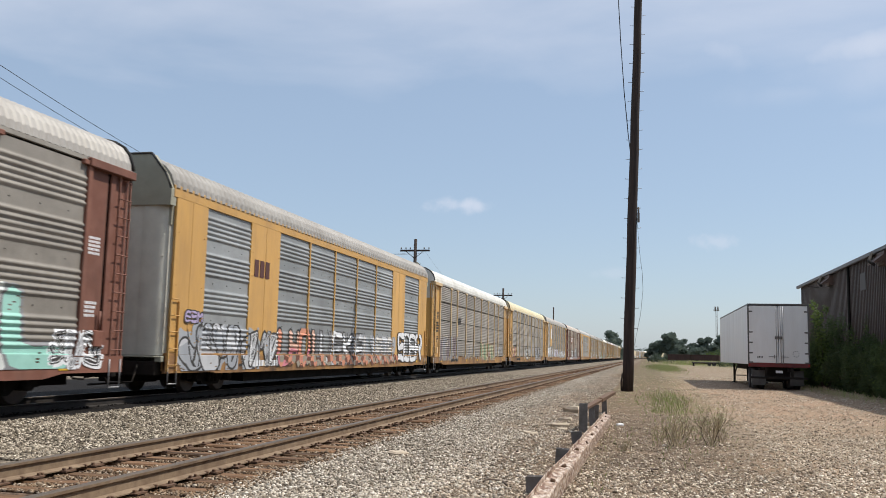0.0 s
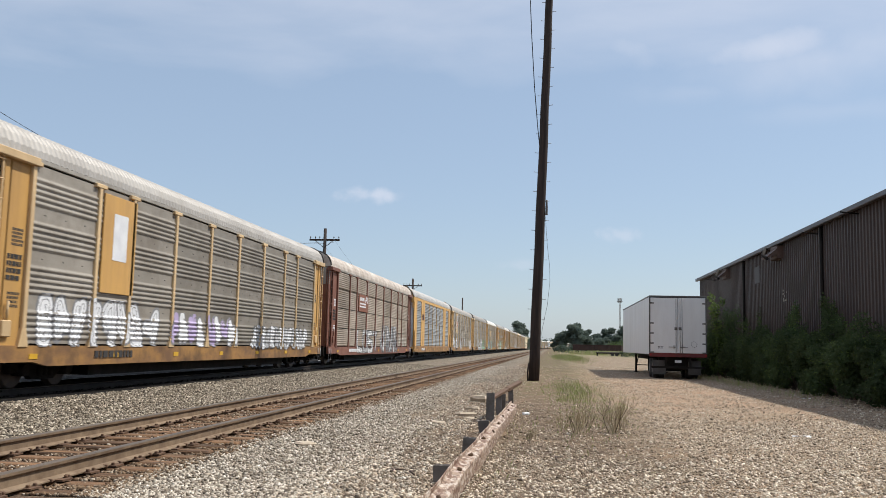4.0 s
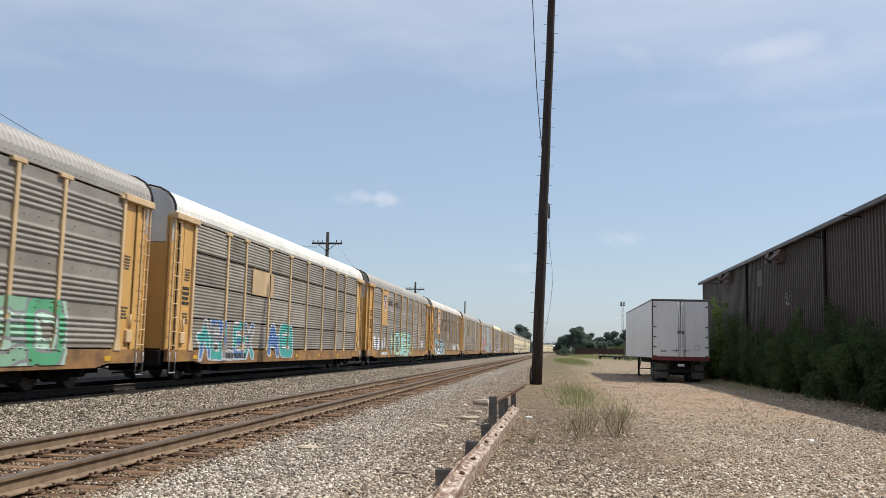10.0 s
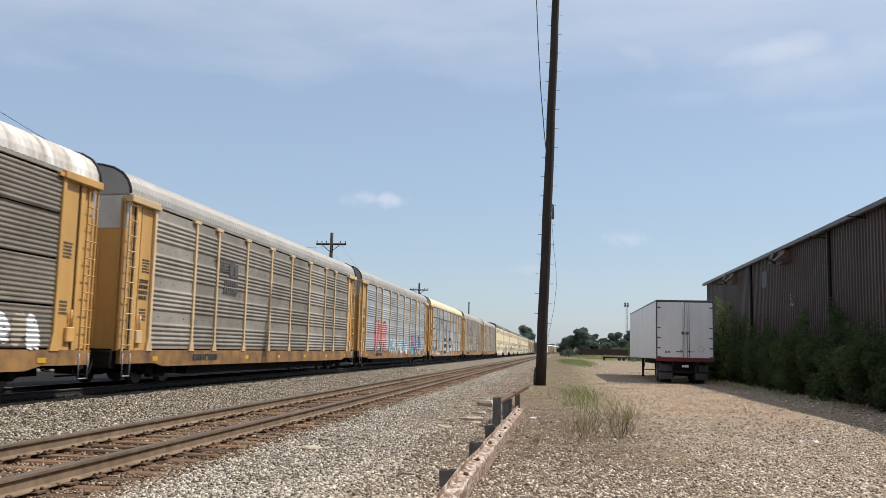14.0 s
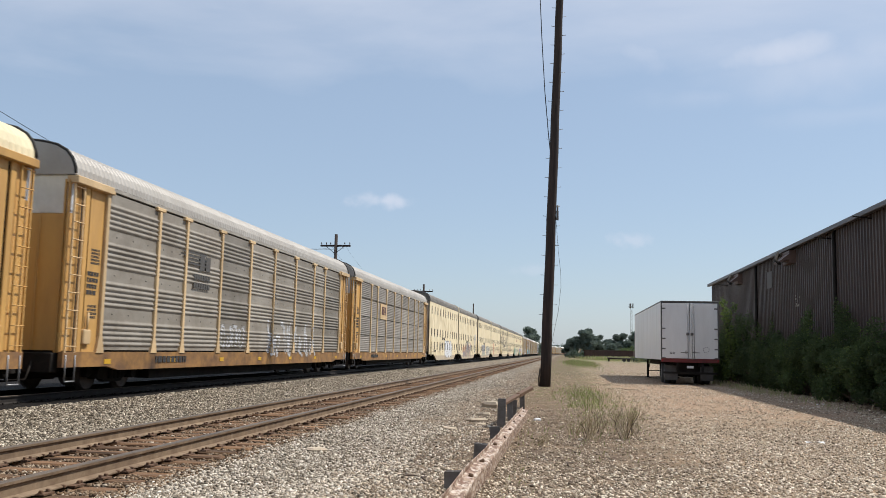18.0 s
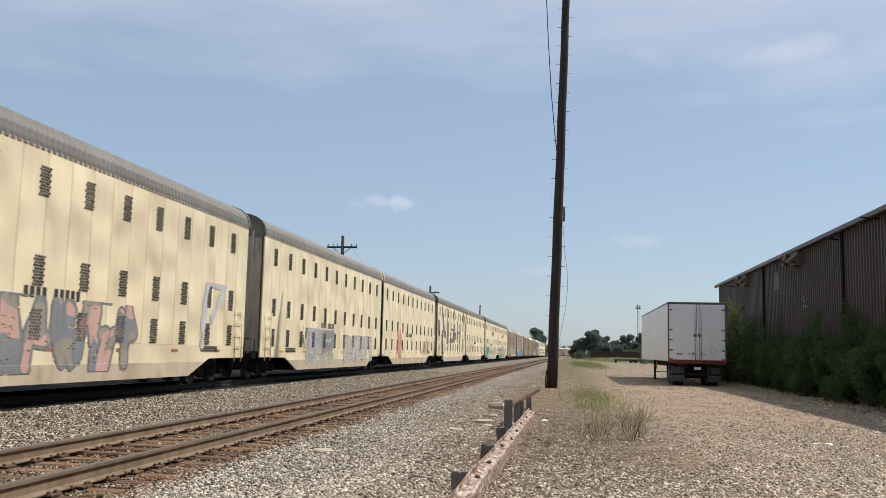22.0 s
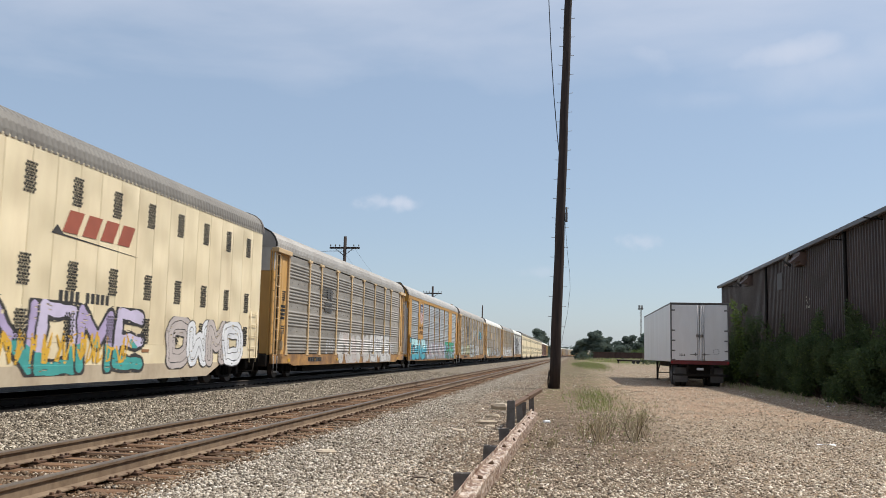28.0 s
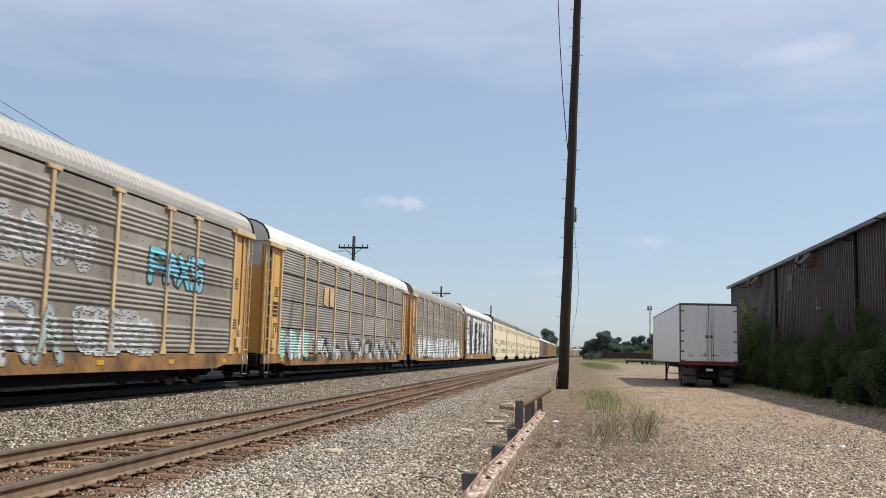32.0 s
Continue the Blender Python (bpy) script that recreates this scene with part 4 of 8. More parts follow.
    mats = [edge or M_INK, *fills]
    if cloud:
        mats.append(cloud)
        code[(code == 0) & (near_all + wob * 0.25 < rf + 0.24)] = len(mats)
    if low:
        mats.append(low[0])
    # flaked spots, longer along the ribs
    gone = np.random.default_rng(seed + 900).random((len(zs) // 2 + 1, len(ys) // 5 + 1)) + 0.25 * np.repeat(np.repeat(np.random.default_rng(seed + 901).random((len(zs) // 12 + 1, len(ys) // 20 + 1)), 6, 0), 4, 1)[:len(zs) // 2 + 1, :len(ys) // 5 + 1]
    code[np.repeat(np.repeat(gone, 2, 0), 5, 1)[:len(zs), :len(ys)] < worn + 0.07] = 0
    # paint also covers the posts
    lifted = np.zeros(Yg.shape, bool)
    k = STRETCH.get(car.name, 1.0)
    if kind in ("wide", "tier"):
        for p in POSTS:
            lifted |= np.abs(Yg - p * k) < np.where(Zg > 1.36, 0.069, 0.069 + 0.11 * (1.36 - Zg) / 0.41)
        lifted &= Zg > 0.96
    if kind == "full":
        half = k * HALF
        pane = np.zeros(Yg.shape, bool)
        ins = INSETS[car.name]
        for a, b in ((-half + ins[0], -half + ins[1]), (-half + ins[2], half - ins[2]), (half - ins[1], half - ins[0])):
            pane |= (Yg > a - 0.05) & (Yg < b + 0.05)
        wide_pane = (2 * half - 2 * ins[2]) / 5
        for i in range(1, 5):
            pane &= np.abs(Yg + half - ins[2] - wide_pane * i) > 0.05
        lifted = (~pane) & (Zg > 1.0)
    COATS[car.name] = coat = COATS.get(car.name, 0.004) + 0.002
    flat = coat + (XW + 0.003 if kind == "full" else XW + 0.030)
    both = code * 2 + lifted
    s = Shape()
    for i, z in enumerate(zs[:-1]):
        row = both[i]
        edges = [0, *(np.flatnonzero(np.diff(row)) + 1), len(row)]
        xa, xb = side_x(kind, z) + coat, side_x(kind, zs[i + 1]) + coat
        for a, b in zip(edges, edges[1:]):
            c = row[a]
            if c > 1:
                b = min(b, len(ys) - 1)
                u, v = (flat, flat) if c % 2 else (xa, xb)
                s.quad((u, ys[a], z), (u, ys[b], z), (v, ys[b], zs[i + 1]), (v, ys[a], zs[i + 1]), False, c // 2 - 1)
    if s.f:
        part("graffiti", s.mesh("graffiti", *mats, fix=False), car, label, kind="stuff")


def strokes(car, rows, m, seed):
    """Broad brushed-over patches with ragged ends on a flat side: from, to, width."""
    r = random.Random(seed)
    s = Shape()
    for layer, (y0, z0, y1, z1, w) in enumerate(rows):
        x = XW + 0.004 + 0.0012 * layer
        n = max(3, round(w / 0.06))
        up = abs(z1 - z0) > abs(y1 - y0) * 0.6
        for i in range(n):
            a, b = w * i / n - w / 2, w * (i + 1) / n - w / 2
            e0, e1 = r.uniform(-0.04, 0.04), r.uniform(-0.11, 0.07)
            if up:
                s.quad((x, y0 + a, z0 + e0), (x, y0 + b, z0 + e0), (x, y1 + b, z1 + e1), (x, y1 + a, z1 + e1))
            else:
                s.quad((x, y0 + e0, z0 + a), (x, y0 + e0, z0 + b), (x, y1 + e1, z1 + b), (x, y1 + e1, z1 + a))
    part("graffiti", s.mesh("graffiti", m, fix=False), car, "faded brushed-over paint strokes", kind="stuff")


def bars(car, kind, y0, y1, z0, z1, m, rows=2, seed=1, lift=0.012, x=None, name="small_stencil"):
    """Lettering too small to read: short bars."""
    r = random.Random(seed)
    def build(s):
        hh = (z1 - z0) / (rows * 1.5)
        for i in range(rows):
            z = z0 + (i + 0.25) * (z1 - z0) / rows
            y = y0
            while y < y1 - 0.05:
                w = min(r.uniform(0.5, 1.4) * hh, y1 - y)
                xx = x if x is not None else max(side_x(kind, z), side_x(kind, z + hh), side_x(kind, z + hh / 2))
                s.box(xx, xx + lift, y, y + w, z, z + hh)
                y += w + 0.35 * hh
    piece(name, build, m, car, fix=False, kind="stuff")


def shield(car, y, z, w, h, x):
    """A striped shield on its plate."""
    blue, red = paint("dark_blue_paint", (0.02, 0.026, 0.10)), paint("dull_red_paint", (0.45, 0.09, 0.07))
    out = [(-0.5, 0.44), (-0.3, 0.42), (0, 0.5), (0.3, 0.42), (0.5, 0.44), (0.44, 0.2), (0.46, -0.1), (0.42, -0.32), (0.24, -0.44), (0, -0.5), (-0.24, -0.44), (-0.42, -0.32), (-0.46, -0.1), (-0.44, 0.2)]
    e = piece("emblem", lambda s: s.prism([(y + a * w, z + b * h) for a, b in out], 0, x, x + 0.01), M_PAINT_WHITE, car, "shield emblem with red stripes under a blue top")
    piece("emblem_top", lambda s: s.prism([(y + a * w * 0.97, z + b * h) for a, b in ((-0.50, 0.435), (-0.3, 0.41), (0, 0.49), (0.3, 0.41), (0.49, 0.43), (0.43, 0.2), (0.45, 0.06), (-0.45, 0.06), (-0.43, 0.2))], 0, x + 0.01, x + 0.015), blue, e)
    def st(s):
        for i in range(6):
            a = -0.36 + 0.144 * i
            s.prism([(y + (a - 0.03) * w, z + 0.04 * h), (y + (a + 0.03) * w, z + 0.04 * h), (y + (a + 0.03) * w, z + (-0.46 + abs(a) * 0.35) * h), (y + (a - 0.03) * w, z + (-0.46 + abs(a) * 0.35) * h)], 0, x + 0.01, x + 0.015)
    piece("emblem_stripes", st, red, e)
    def ws(s):
        for zz, k in ((0.30, 5), (0.16, 6)):
            for i in range(k):
                a = (i - (k - 1) / 2) * 0.125
                s.box(x + 0.015, x + 0.019, y + (a - 0.042) * w, y + (a + 0.042) * w, z + (zz - 0.042) * h, z + (zz + 0.042) * h)
    piece("emblem_lettering", ws, M_PAINT_WHITE, e)


PAINTS = {}


def paint(name, c, rough=0.6):
    if name not in PAINTS:
        PAINTS[name] = mat(name, c, tuple(q * 0.82 for q in c), rough, scale=1.6, rand=0)
    return PAINTS[name]


CYAN, TEAL, BLUE = paint("cyan_spray_paint", (0.16, 0.50, 0.60)), paint("teal_spray_paint", (0.07, 0.36, 0.33)), paint("blue_spray_paint", (0.10, 0.20, 0.42))
GREENP, MINT, LIME = paint("green_spray_paint", (0.10, 0.36, 0.19)), paint("mint_spray_paint", (0.33, 0.60, 0.52)), paint("lime_spray_paint", (0.50, 0.60, 0.26))
ORANGE, PINK, VIOLET = paint("salmon_spray_paint", (0.62, 0.27, 0.17)), paint("pink_spray_paint", (0.62, 0.22, 0.27)), paint("lilac_spray_paint", (0.46, 0.38, 0.58))
SILVER, GREYP, GHOST = paint("silver_spray_paint", (0.52, 0.53, 0.55)), paint("grey_spray_paint", (0.24, 0.24, 0.25)), paint("faded_grey_spray_paint", (0.33, 0.29, 0.23))
PALEGREEN = paint("pale_green_spray_paint", (0.42, 0.47, 0.26))
REFLECT = paint("yellow_reflector", (0.62, 0.36, 0.03))


def slogan(car, words, y, z, size, x, m=None):
    """Readable words along the side, facing away from the train."""
    cu = bpy.data.curves.new("words", "FONT")
    cu.body, cu.size, cu.extrude, cu.align_x = words, size, 0.003, "LEFT"
    tmp = bpy.data.objects.new("words", cu)
    me = bpy.data.meshes.new_from_object(tmp)
    bpy.data.objects.remove(tmp)
    me.materials.append(m or paint("faded_black_lettering", (0.075, 0.06, 0.045)))
    ob = part("slogan", me, car, "black painted words")
    ob.rotation_euler = (math.pi / 2, 0, math.pi / 2)
    ob.location = (x, y, z)


def full_end(car, e, half, post, pale):
    """A pointed gable over curved corner doors."""
    gable = ((-1.53, 4.62), (-1.53, 5.02), (-1.36, 5.40), (-0.95, 5.90), (0.95, 5.90), (1.36, 5.40), (1.53, 5.02), (1.53, 4.62))
    y0, y1 = sorted((e * (half - 0.10), e * (half + 0.14)))
    piece("gable", lambda s: s.prism(gable, 1, y0, y1), post, car, "painted gable over the end doors")
    def trim(s):
        for a, b in zip(gable[1:6], gable[2:7]):
            s.tube(((a[0], e * (half + 0.15), a[1] + 0.01), (b[0], e * (half + 0.15), b[1] + 0.01)), 0.028, 6)
    piece("gable_trim", trim, M_RUBBER, car, "black edge of the gable")
    for q in (-1, 1):
        def leaf(s, q=q):
            line = [(q * 0.03, e * (half + 0.10)), (q * 0.75, e * (half + 0.10)), (q * 0.78, e * (half + 0.07)), (q * 0.84, e * (half + 0.10))]
            line += [(q * (0.95 + 0.5 * math.sin(a)), e * (half - 0.25 + 0.35 * math.cos(a))) for a in (0.0, 0.35, 0.7, 1.0, 1.3, math.pi / 2)]
            s.grid([[(x, y, z) for x, y in line] for z in (0.98, 2.9, 4.62)])
            for i in range(7):
                s.tube(((q * 1.3, e * (half - 0.02), 1.3 + 0.52 * i), (q * 1.325, e * (half + 0.02), 1.3 + 0.52 * i)), 0.025, 6)
        piece("corner_door", leaf, pale, car, "curved corner door")
        piece("door_track", lambda s, q=q: s.box(min(q * 0.1, q * 1.5), max(q * 0.1, q * 1.5), min(e * (half - 0.2), e * (half + 0.12)), max(e * (half - 0.2), e * (half + 0.12)), 0.82, 0.97, 0.02), post, car)


INSETS = {}          # per car: where the first panel begins, ends, and the middle panels begin


def rack_car(kind, front, rear, label, panel, post, corner, roof, end, inset=(1.65, 4.2, 6.25), plain=False):
    """A covered rack car with corrugated sides between the couplings front and rear (metres along the train at the start)."""
    car = thing("autorack_car", label, "railroad car", "cars of the moving train")
    half = (rear - front) / 2 - 0.75
    k = half / HALF
    key = round(half, 1)
    STRETCH[car.name] = k
    INSETS[car.name] = inset
    # underframe and sills
    def frame_shape(s):
        for e in (-1, 1):
            s.prism(((-half, 0.975), (-half, 0.62), (-half + 2.0, 0.62), (-half + 2.6, 0.52), (half - 2.6, 0.52), (half - 2.0, 0.62), (half, 0.62), (half, 0.975)),
                    0, e * (XW - 0.06) - 0.05, e * (XW - 0.06) + 0.065)
    piece("side_sill", frame_shape, M_SILL if post is not M_BROWN else M_BROWN, car, "side sill in the car's frame colour")
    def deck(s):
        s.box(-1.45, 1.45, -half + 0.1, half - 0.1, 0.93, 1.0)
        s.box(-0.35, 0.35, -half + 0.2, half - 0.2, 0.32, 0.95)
        # Black filler box, hung low to block the view and darken under the car.
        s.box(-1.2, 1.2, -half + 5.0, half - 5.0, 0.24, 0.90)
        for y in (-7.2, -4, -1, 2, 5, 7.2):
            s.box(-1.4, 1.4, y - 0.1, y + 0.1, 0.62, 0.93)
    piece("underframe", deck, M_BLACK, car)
    for y in (-half + 3.3, half - 3.3):
        add_truck(car, y)
    for e in (-1, 1):
        c = part("coupler", shared(("coupler",), coupler_shape, M_BLACK), car, loc=(0, e * (half - 0.3), 0), rz=0 if e > 0 else math.pi)
    for e in (-1, 1):
        piece("end_sill", lambda s: (s.box(-1.35, 1.35, min(e * (half - 0.15), e * (half + 0.12)), max(e * (half - 0.15), e * (half + 0.12)), 0.50, 0.95, 0.02), s.tube(((0.9, e * (half + 0.15), 0.75), (0.95, e * (half + 0.4), 0.35), (0.4, e * (half + 0.5), 0.3)), 0.03, 6)), M_BLACK, car, "black end sill with a hanging hose")
    # far side
    def far_side(s):
        zs = [0.95 + 0.057 * i for i in range(int(4.05 / 0.057))]
        s.grid([[(-XW + 0.03 - RIB[kind](z), y, z) for y in (-half, half)] for z in zs])
    piece("rear_side", far_side, panel, car, fix=False)
    part("roof", shared(("roof", key, roof.name, kind == "full"), lambda s: roof_shape(s, half, ROOF_LINE, 0.30 if kind == "full" else 0.21, 0.055 if kind == "full" else 0.022), roof), car, "ribbed metal roof with rounded shoulders")
    for e in (-1, 1):
        d = part("end_door", shared(("end_door", end[0].name), lambda s: end_shape(s, 1.0, ROOF_LINE, False), end[0]), car, "painted end doors", loc=(0, e * (half - 0.12), 0))
        part("end_arch", shared(("end_arch", end[1].name), lambda s: end_shape(s, 1.0, ROOF_LINE, True), end[1]), car, "arched top over the end doors", loc=(0, e * (half - 0.12), 0))
        for x in (-0.72, 0.0, 0.72) if not plain else ():
            part("door_rib", shared(("door_rib", end[0].name), lambda s: s.box(-0.03, 0.03, -0.085, 0.085, 1.0, 4.1, 0.01), end[0]), d, loc=(x, 0, 0))
        if kind == "full":
            full_end(car, e, half, end[1], end[0])
            continue
        def hoop(s, e=e):
            y = e * (half - 0.03)
            full = [(-x * 1.02, z + 0.03) for x, z in ROOF_LINE] + [(x * 1.02, z + 0.03) for x, z in ROOF_LINE[::-1][1:]]
            s.tube([(x, y, z) for x, z in full], 0.035, 6)
        piece("roof_hoop", hoop, M_RUBBER, car, "black curved trim at the roof's end")
    # fascia under the roof
    piece("roof_rail", lambda s: s.box(XW - 0.09, XW - 0.015, -half + 0.05, half - 0.05, 4.965, 5.07, 0.01), M_FASCIA if kind != "full" else post, car, "grey fascia under the roof edge")
    if kind == "full":
        a, b = -half, half
        y = [-half + 0.16] + [-half + q for q in inset]
        y2 = [-half + inset[2] + (2 * half - 2 * inset[2]) * i / 5 for i in range(1, 6)]
        cuts = y + y2 + [half - inset[1], half - inset[0], half - 0.16]
        panes = [(1, 2), (3, 4), (4, 5), (5, 6), (6, 7), (7, 8), (9, 10)]
        piece("top_rail", lambda s: s.box(XW - 0.08, XW - 0.004, -half, half, 4.84, 5.14, 0.01), post, car)
        piece("bottom_rail", lambda s: s.box(XW - 0.08, XW - 0.002, -half, half, 0.55, 1.04, 0.01), M_SILL, car, "stained lower rail")
        for i in range(len(cuts) - 1):
            if (i, i + 1) in panes:
                wd = cuts[i + 1] - cuts[i]
                part("side_panel", shared(("side_panel", kind, round(wd, 2), panel.name), lambda s: panel_shape(s, kind, wd + 0.1, 1.02, 4.88), panel, M_BOLT_SHADE), car, "ribbed grey steel panel", loc=(-0.012, (cuts[i] + cuts[i + 1]) / 2, 0))
            else:
                def sheet(s, i=i):
                    m = (cuts[i] + cuts[i + 1]) / 2
                    s.box(XW - 0.08, XW - 0.008, cuts[i], m - 0.006, 1.03, 4.85, 0.006)
                    s.box(XW - 0.08, XW - 0.008, m + 0.006, cuts[i + 1], 1.03, 4.85, 0.006)
                    for zz in (1.4, 2.0, 2.7, 3.3, 4.0):
                        for yy in (cuts[i] + 0.15, cuts[i + 1] - 0.15):
                            s.tube(((XW - 0.01, yy, zz), (XW + 0.004, yy, zz)), 0.018, 6)
                piece("yellow_sheet", sheet, corner, car, "flat painted steel sheet")
        for c in cuts[4:8]:
            piece("divider", lambda s, c=c: s.box(XW - 0.08, XW + 0.004, c - 0.05, c + 0.05, 1.0, 4.88, 0.01), post, car)
        for e in (-1, 1):
            def rung(s, e=e):
                y = e * (half - 0.25)
                for q in (-0.2, 0.2):
                    s.box(XW, XW + 0.05, y + q - 0.02, y + q + 0.02, 0.6, 2.3)
                for i in range(5):
                    s.tube(((XW + 0.05, y - 0.2, 0.75 + 0.4 * i), (XW + 0.05, y + 0.2, 0.75 + 0.4 * i)), 0.015, 6)
            piece("ladder", rung, post, car)
    elif plain:
        def pl(s):
            zs = [0.98 + 0.0575 * i for i in range(70)]
            s.grid([[(XW - 0.04 + RIB[kind](z) * 0.5, y, z) for y in (-half + 1.3, half - 1.3)] for z in zs])
        piece("side_panels", pl, panel, car, "ribbed grey steel side", fix=False)
        for p in POSTS:
            part("post", shared(("post", post.name), post_shape, post), car, loc=(0, p * k, 0))
    else:
        for a, b in zip(POSTS, POSTS[1:]):
            wd, mid = (b - a) * k - 0.02, (a + b) / 2 * k
            if kind == "wide":
                part("side_panel", shared(("side_panel", kind, round(wd, 2), panel.name), lambda s: panel_shape(s, kind, wd, 1.02, 4.92), panel, M_BOLT_SHADE), car, "ribbed grey steel panel", loc=(0, mid, 0))
            else:
                for z0, z1 in zip(TIERS, TIERS[1:]):
                    part("side_panel", shared(("side_panel", kind, round(wd, 2), z0, panel.name), lambda s: panel_shape(s, kind, wd, z0 + 0.015, z1 - 0.03), panel), car, "ribbed grey steel panel", loc=(0, mid, 0))
        for p in POSTS:
            part("post", shared(("post", post.name), post_shape, post), car, loc=(0, p * k, 0))
        # Added near-black sheet stands in for the shade behind the panel gaps.
        piece("back_sheet", lambda s: s.box(XW - 0.14, XW - 0.11, -half + 0.3, half - 0.3, 0.98, 5.0), M_BOLT_SHADE, car)
    if kind != "full":
        for e in (-1, 1):
            y1, y2 = e * POSTS[-1] * k, e * half
            a = abs(y1)
            for nm, u, w, x in (("corner_panel", a, a + 0.72, XW - 0.05), ("end_post", a + 0.80, a + 0.98, XW - 0.03), ("ladder_bay", a + 1.06, half, XW - 0.10), ("bay_back", a + 0.02, half - 0.02, XW - 0.2)):
                piece(nm, lambda s, u=u, w=w, x=x: s.box(x - 0.05, x, min(e * u, e * w), max(e * u, e * w), 0.95, 4.95, 0.008), corner, car)
            piece("corner_header", lambda s, e=e: s.box(XW - 0.2, XW + 0.09, min(e * (POSTS[-1] * k - 0.1), e * (half - 0.02)), max(e * (POSTS[-1] * k - 0.1), e * (half - 0.02)), 4.86, 5.04, 0.015), post, car)
            part("ladder", shared(("ladder", post.name), ladder_shape, post), car, loc=(-0.05, e * (half - 0.28), 0))
            piece("brake_gear", lambda s, e=e: (s.box(XW - 0.12, XW + 0.03, e * (half - 0.95) - 0.16, e * (half - 0.95) + 0.16, 1.15, 1.5, 0.02), s.tube(((XW, e * (half - 0.95), 1.5), (XW + 0.02, e * (half - 0.95), 1.9)), 0.03, 6)), post, car)
    for e in (-1, 1):
        part("step", shared(("step",), step_shape, M_GALVBRACKET), car, loc=(0, e * (half - 0.3), 0))
    for i in range(7):
        part("reflector", shared(("reflector",), lambda s: s.box(XW + 0.003, XW + 0.016, -0.16, 0.16, 0.68, 0.80, 0.003), REFLECT), car, loc=(0, -half + 2.0 + (2 * half - 4.0) * i / 6, 0))
    at = 8.6 if post is M_GOLD else 4.6
    bars(car, kind, -half + at, -half + at + 2.0, 0.62, 0.88, M_PAINT_WHITE if post not in (M_PALE, M_GOLD) else M_INK, 1, seed=int(front), name="number_stencil")
    if not plain:
        ink = M_PAINT_WHITE if corner is M_BROWN else M_INK
        if kind != "full":
            for e in (-1, 1):
                y = e * (POSTS[-1] * k + 0.36)
                bars(car, kind, y - 0.2, y + 0.22, 3.05, 3.45, ink, 5, seed=int(front) + 8, x=XW - 0.05, lift=0.004)
                bars(car, kind, y - 0.22, y + 0.2, 1.75, 2.1, ink, 4, seed=int(front) + 9, x=XW - 0.05, lift=0.004)
            bars(car, kind, -half + 0.9, -half + 1.4, 2.3, 2.9, M_INK, 4, seed=int(front) + 3, x=XW - 0.05, name="small_stencil")
    return car, half


# Articulated cream cars
MAX_LINE = ((1.54, 5.30), (1.54, 5.42), (1.50, 5.62), (1.40, 5.80), (1.22, 5.95), (0.95, 6.06), (0.6, 6.13), (0.3, 6.16), (0.0, 6.17))


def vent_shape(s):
    # Raised near-black discs stand in for the shaded holes.
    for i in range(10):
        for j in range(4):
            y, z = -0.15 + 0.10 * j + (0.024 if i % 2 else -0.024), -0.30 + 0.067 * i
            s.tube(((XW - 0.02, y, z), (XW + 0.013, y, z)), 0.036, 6)


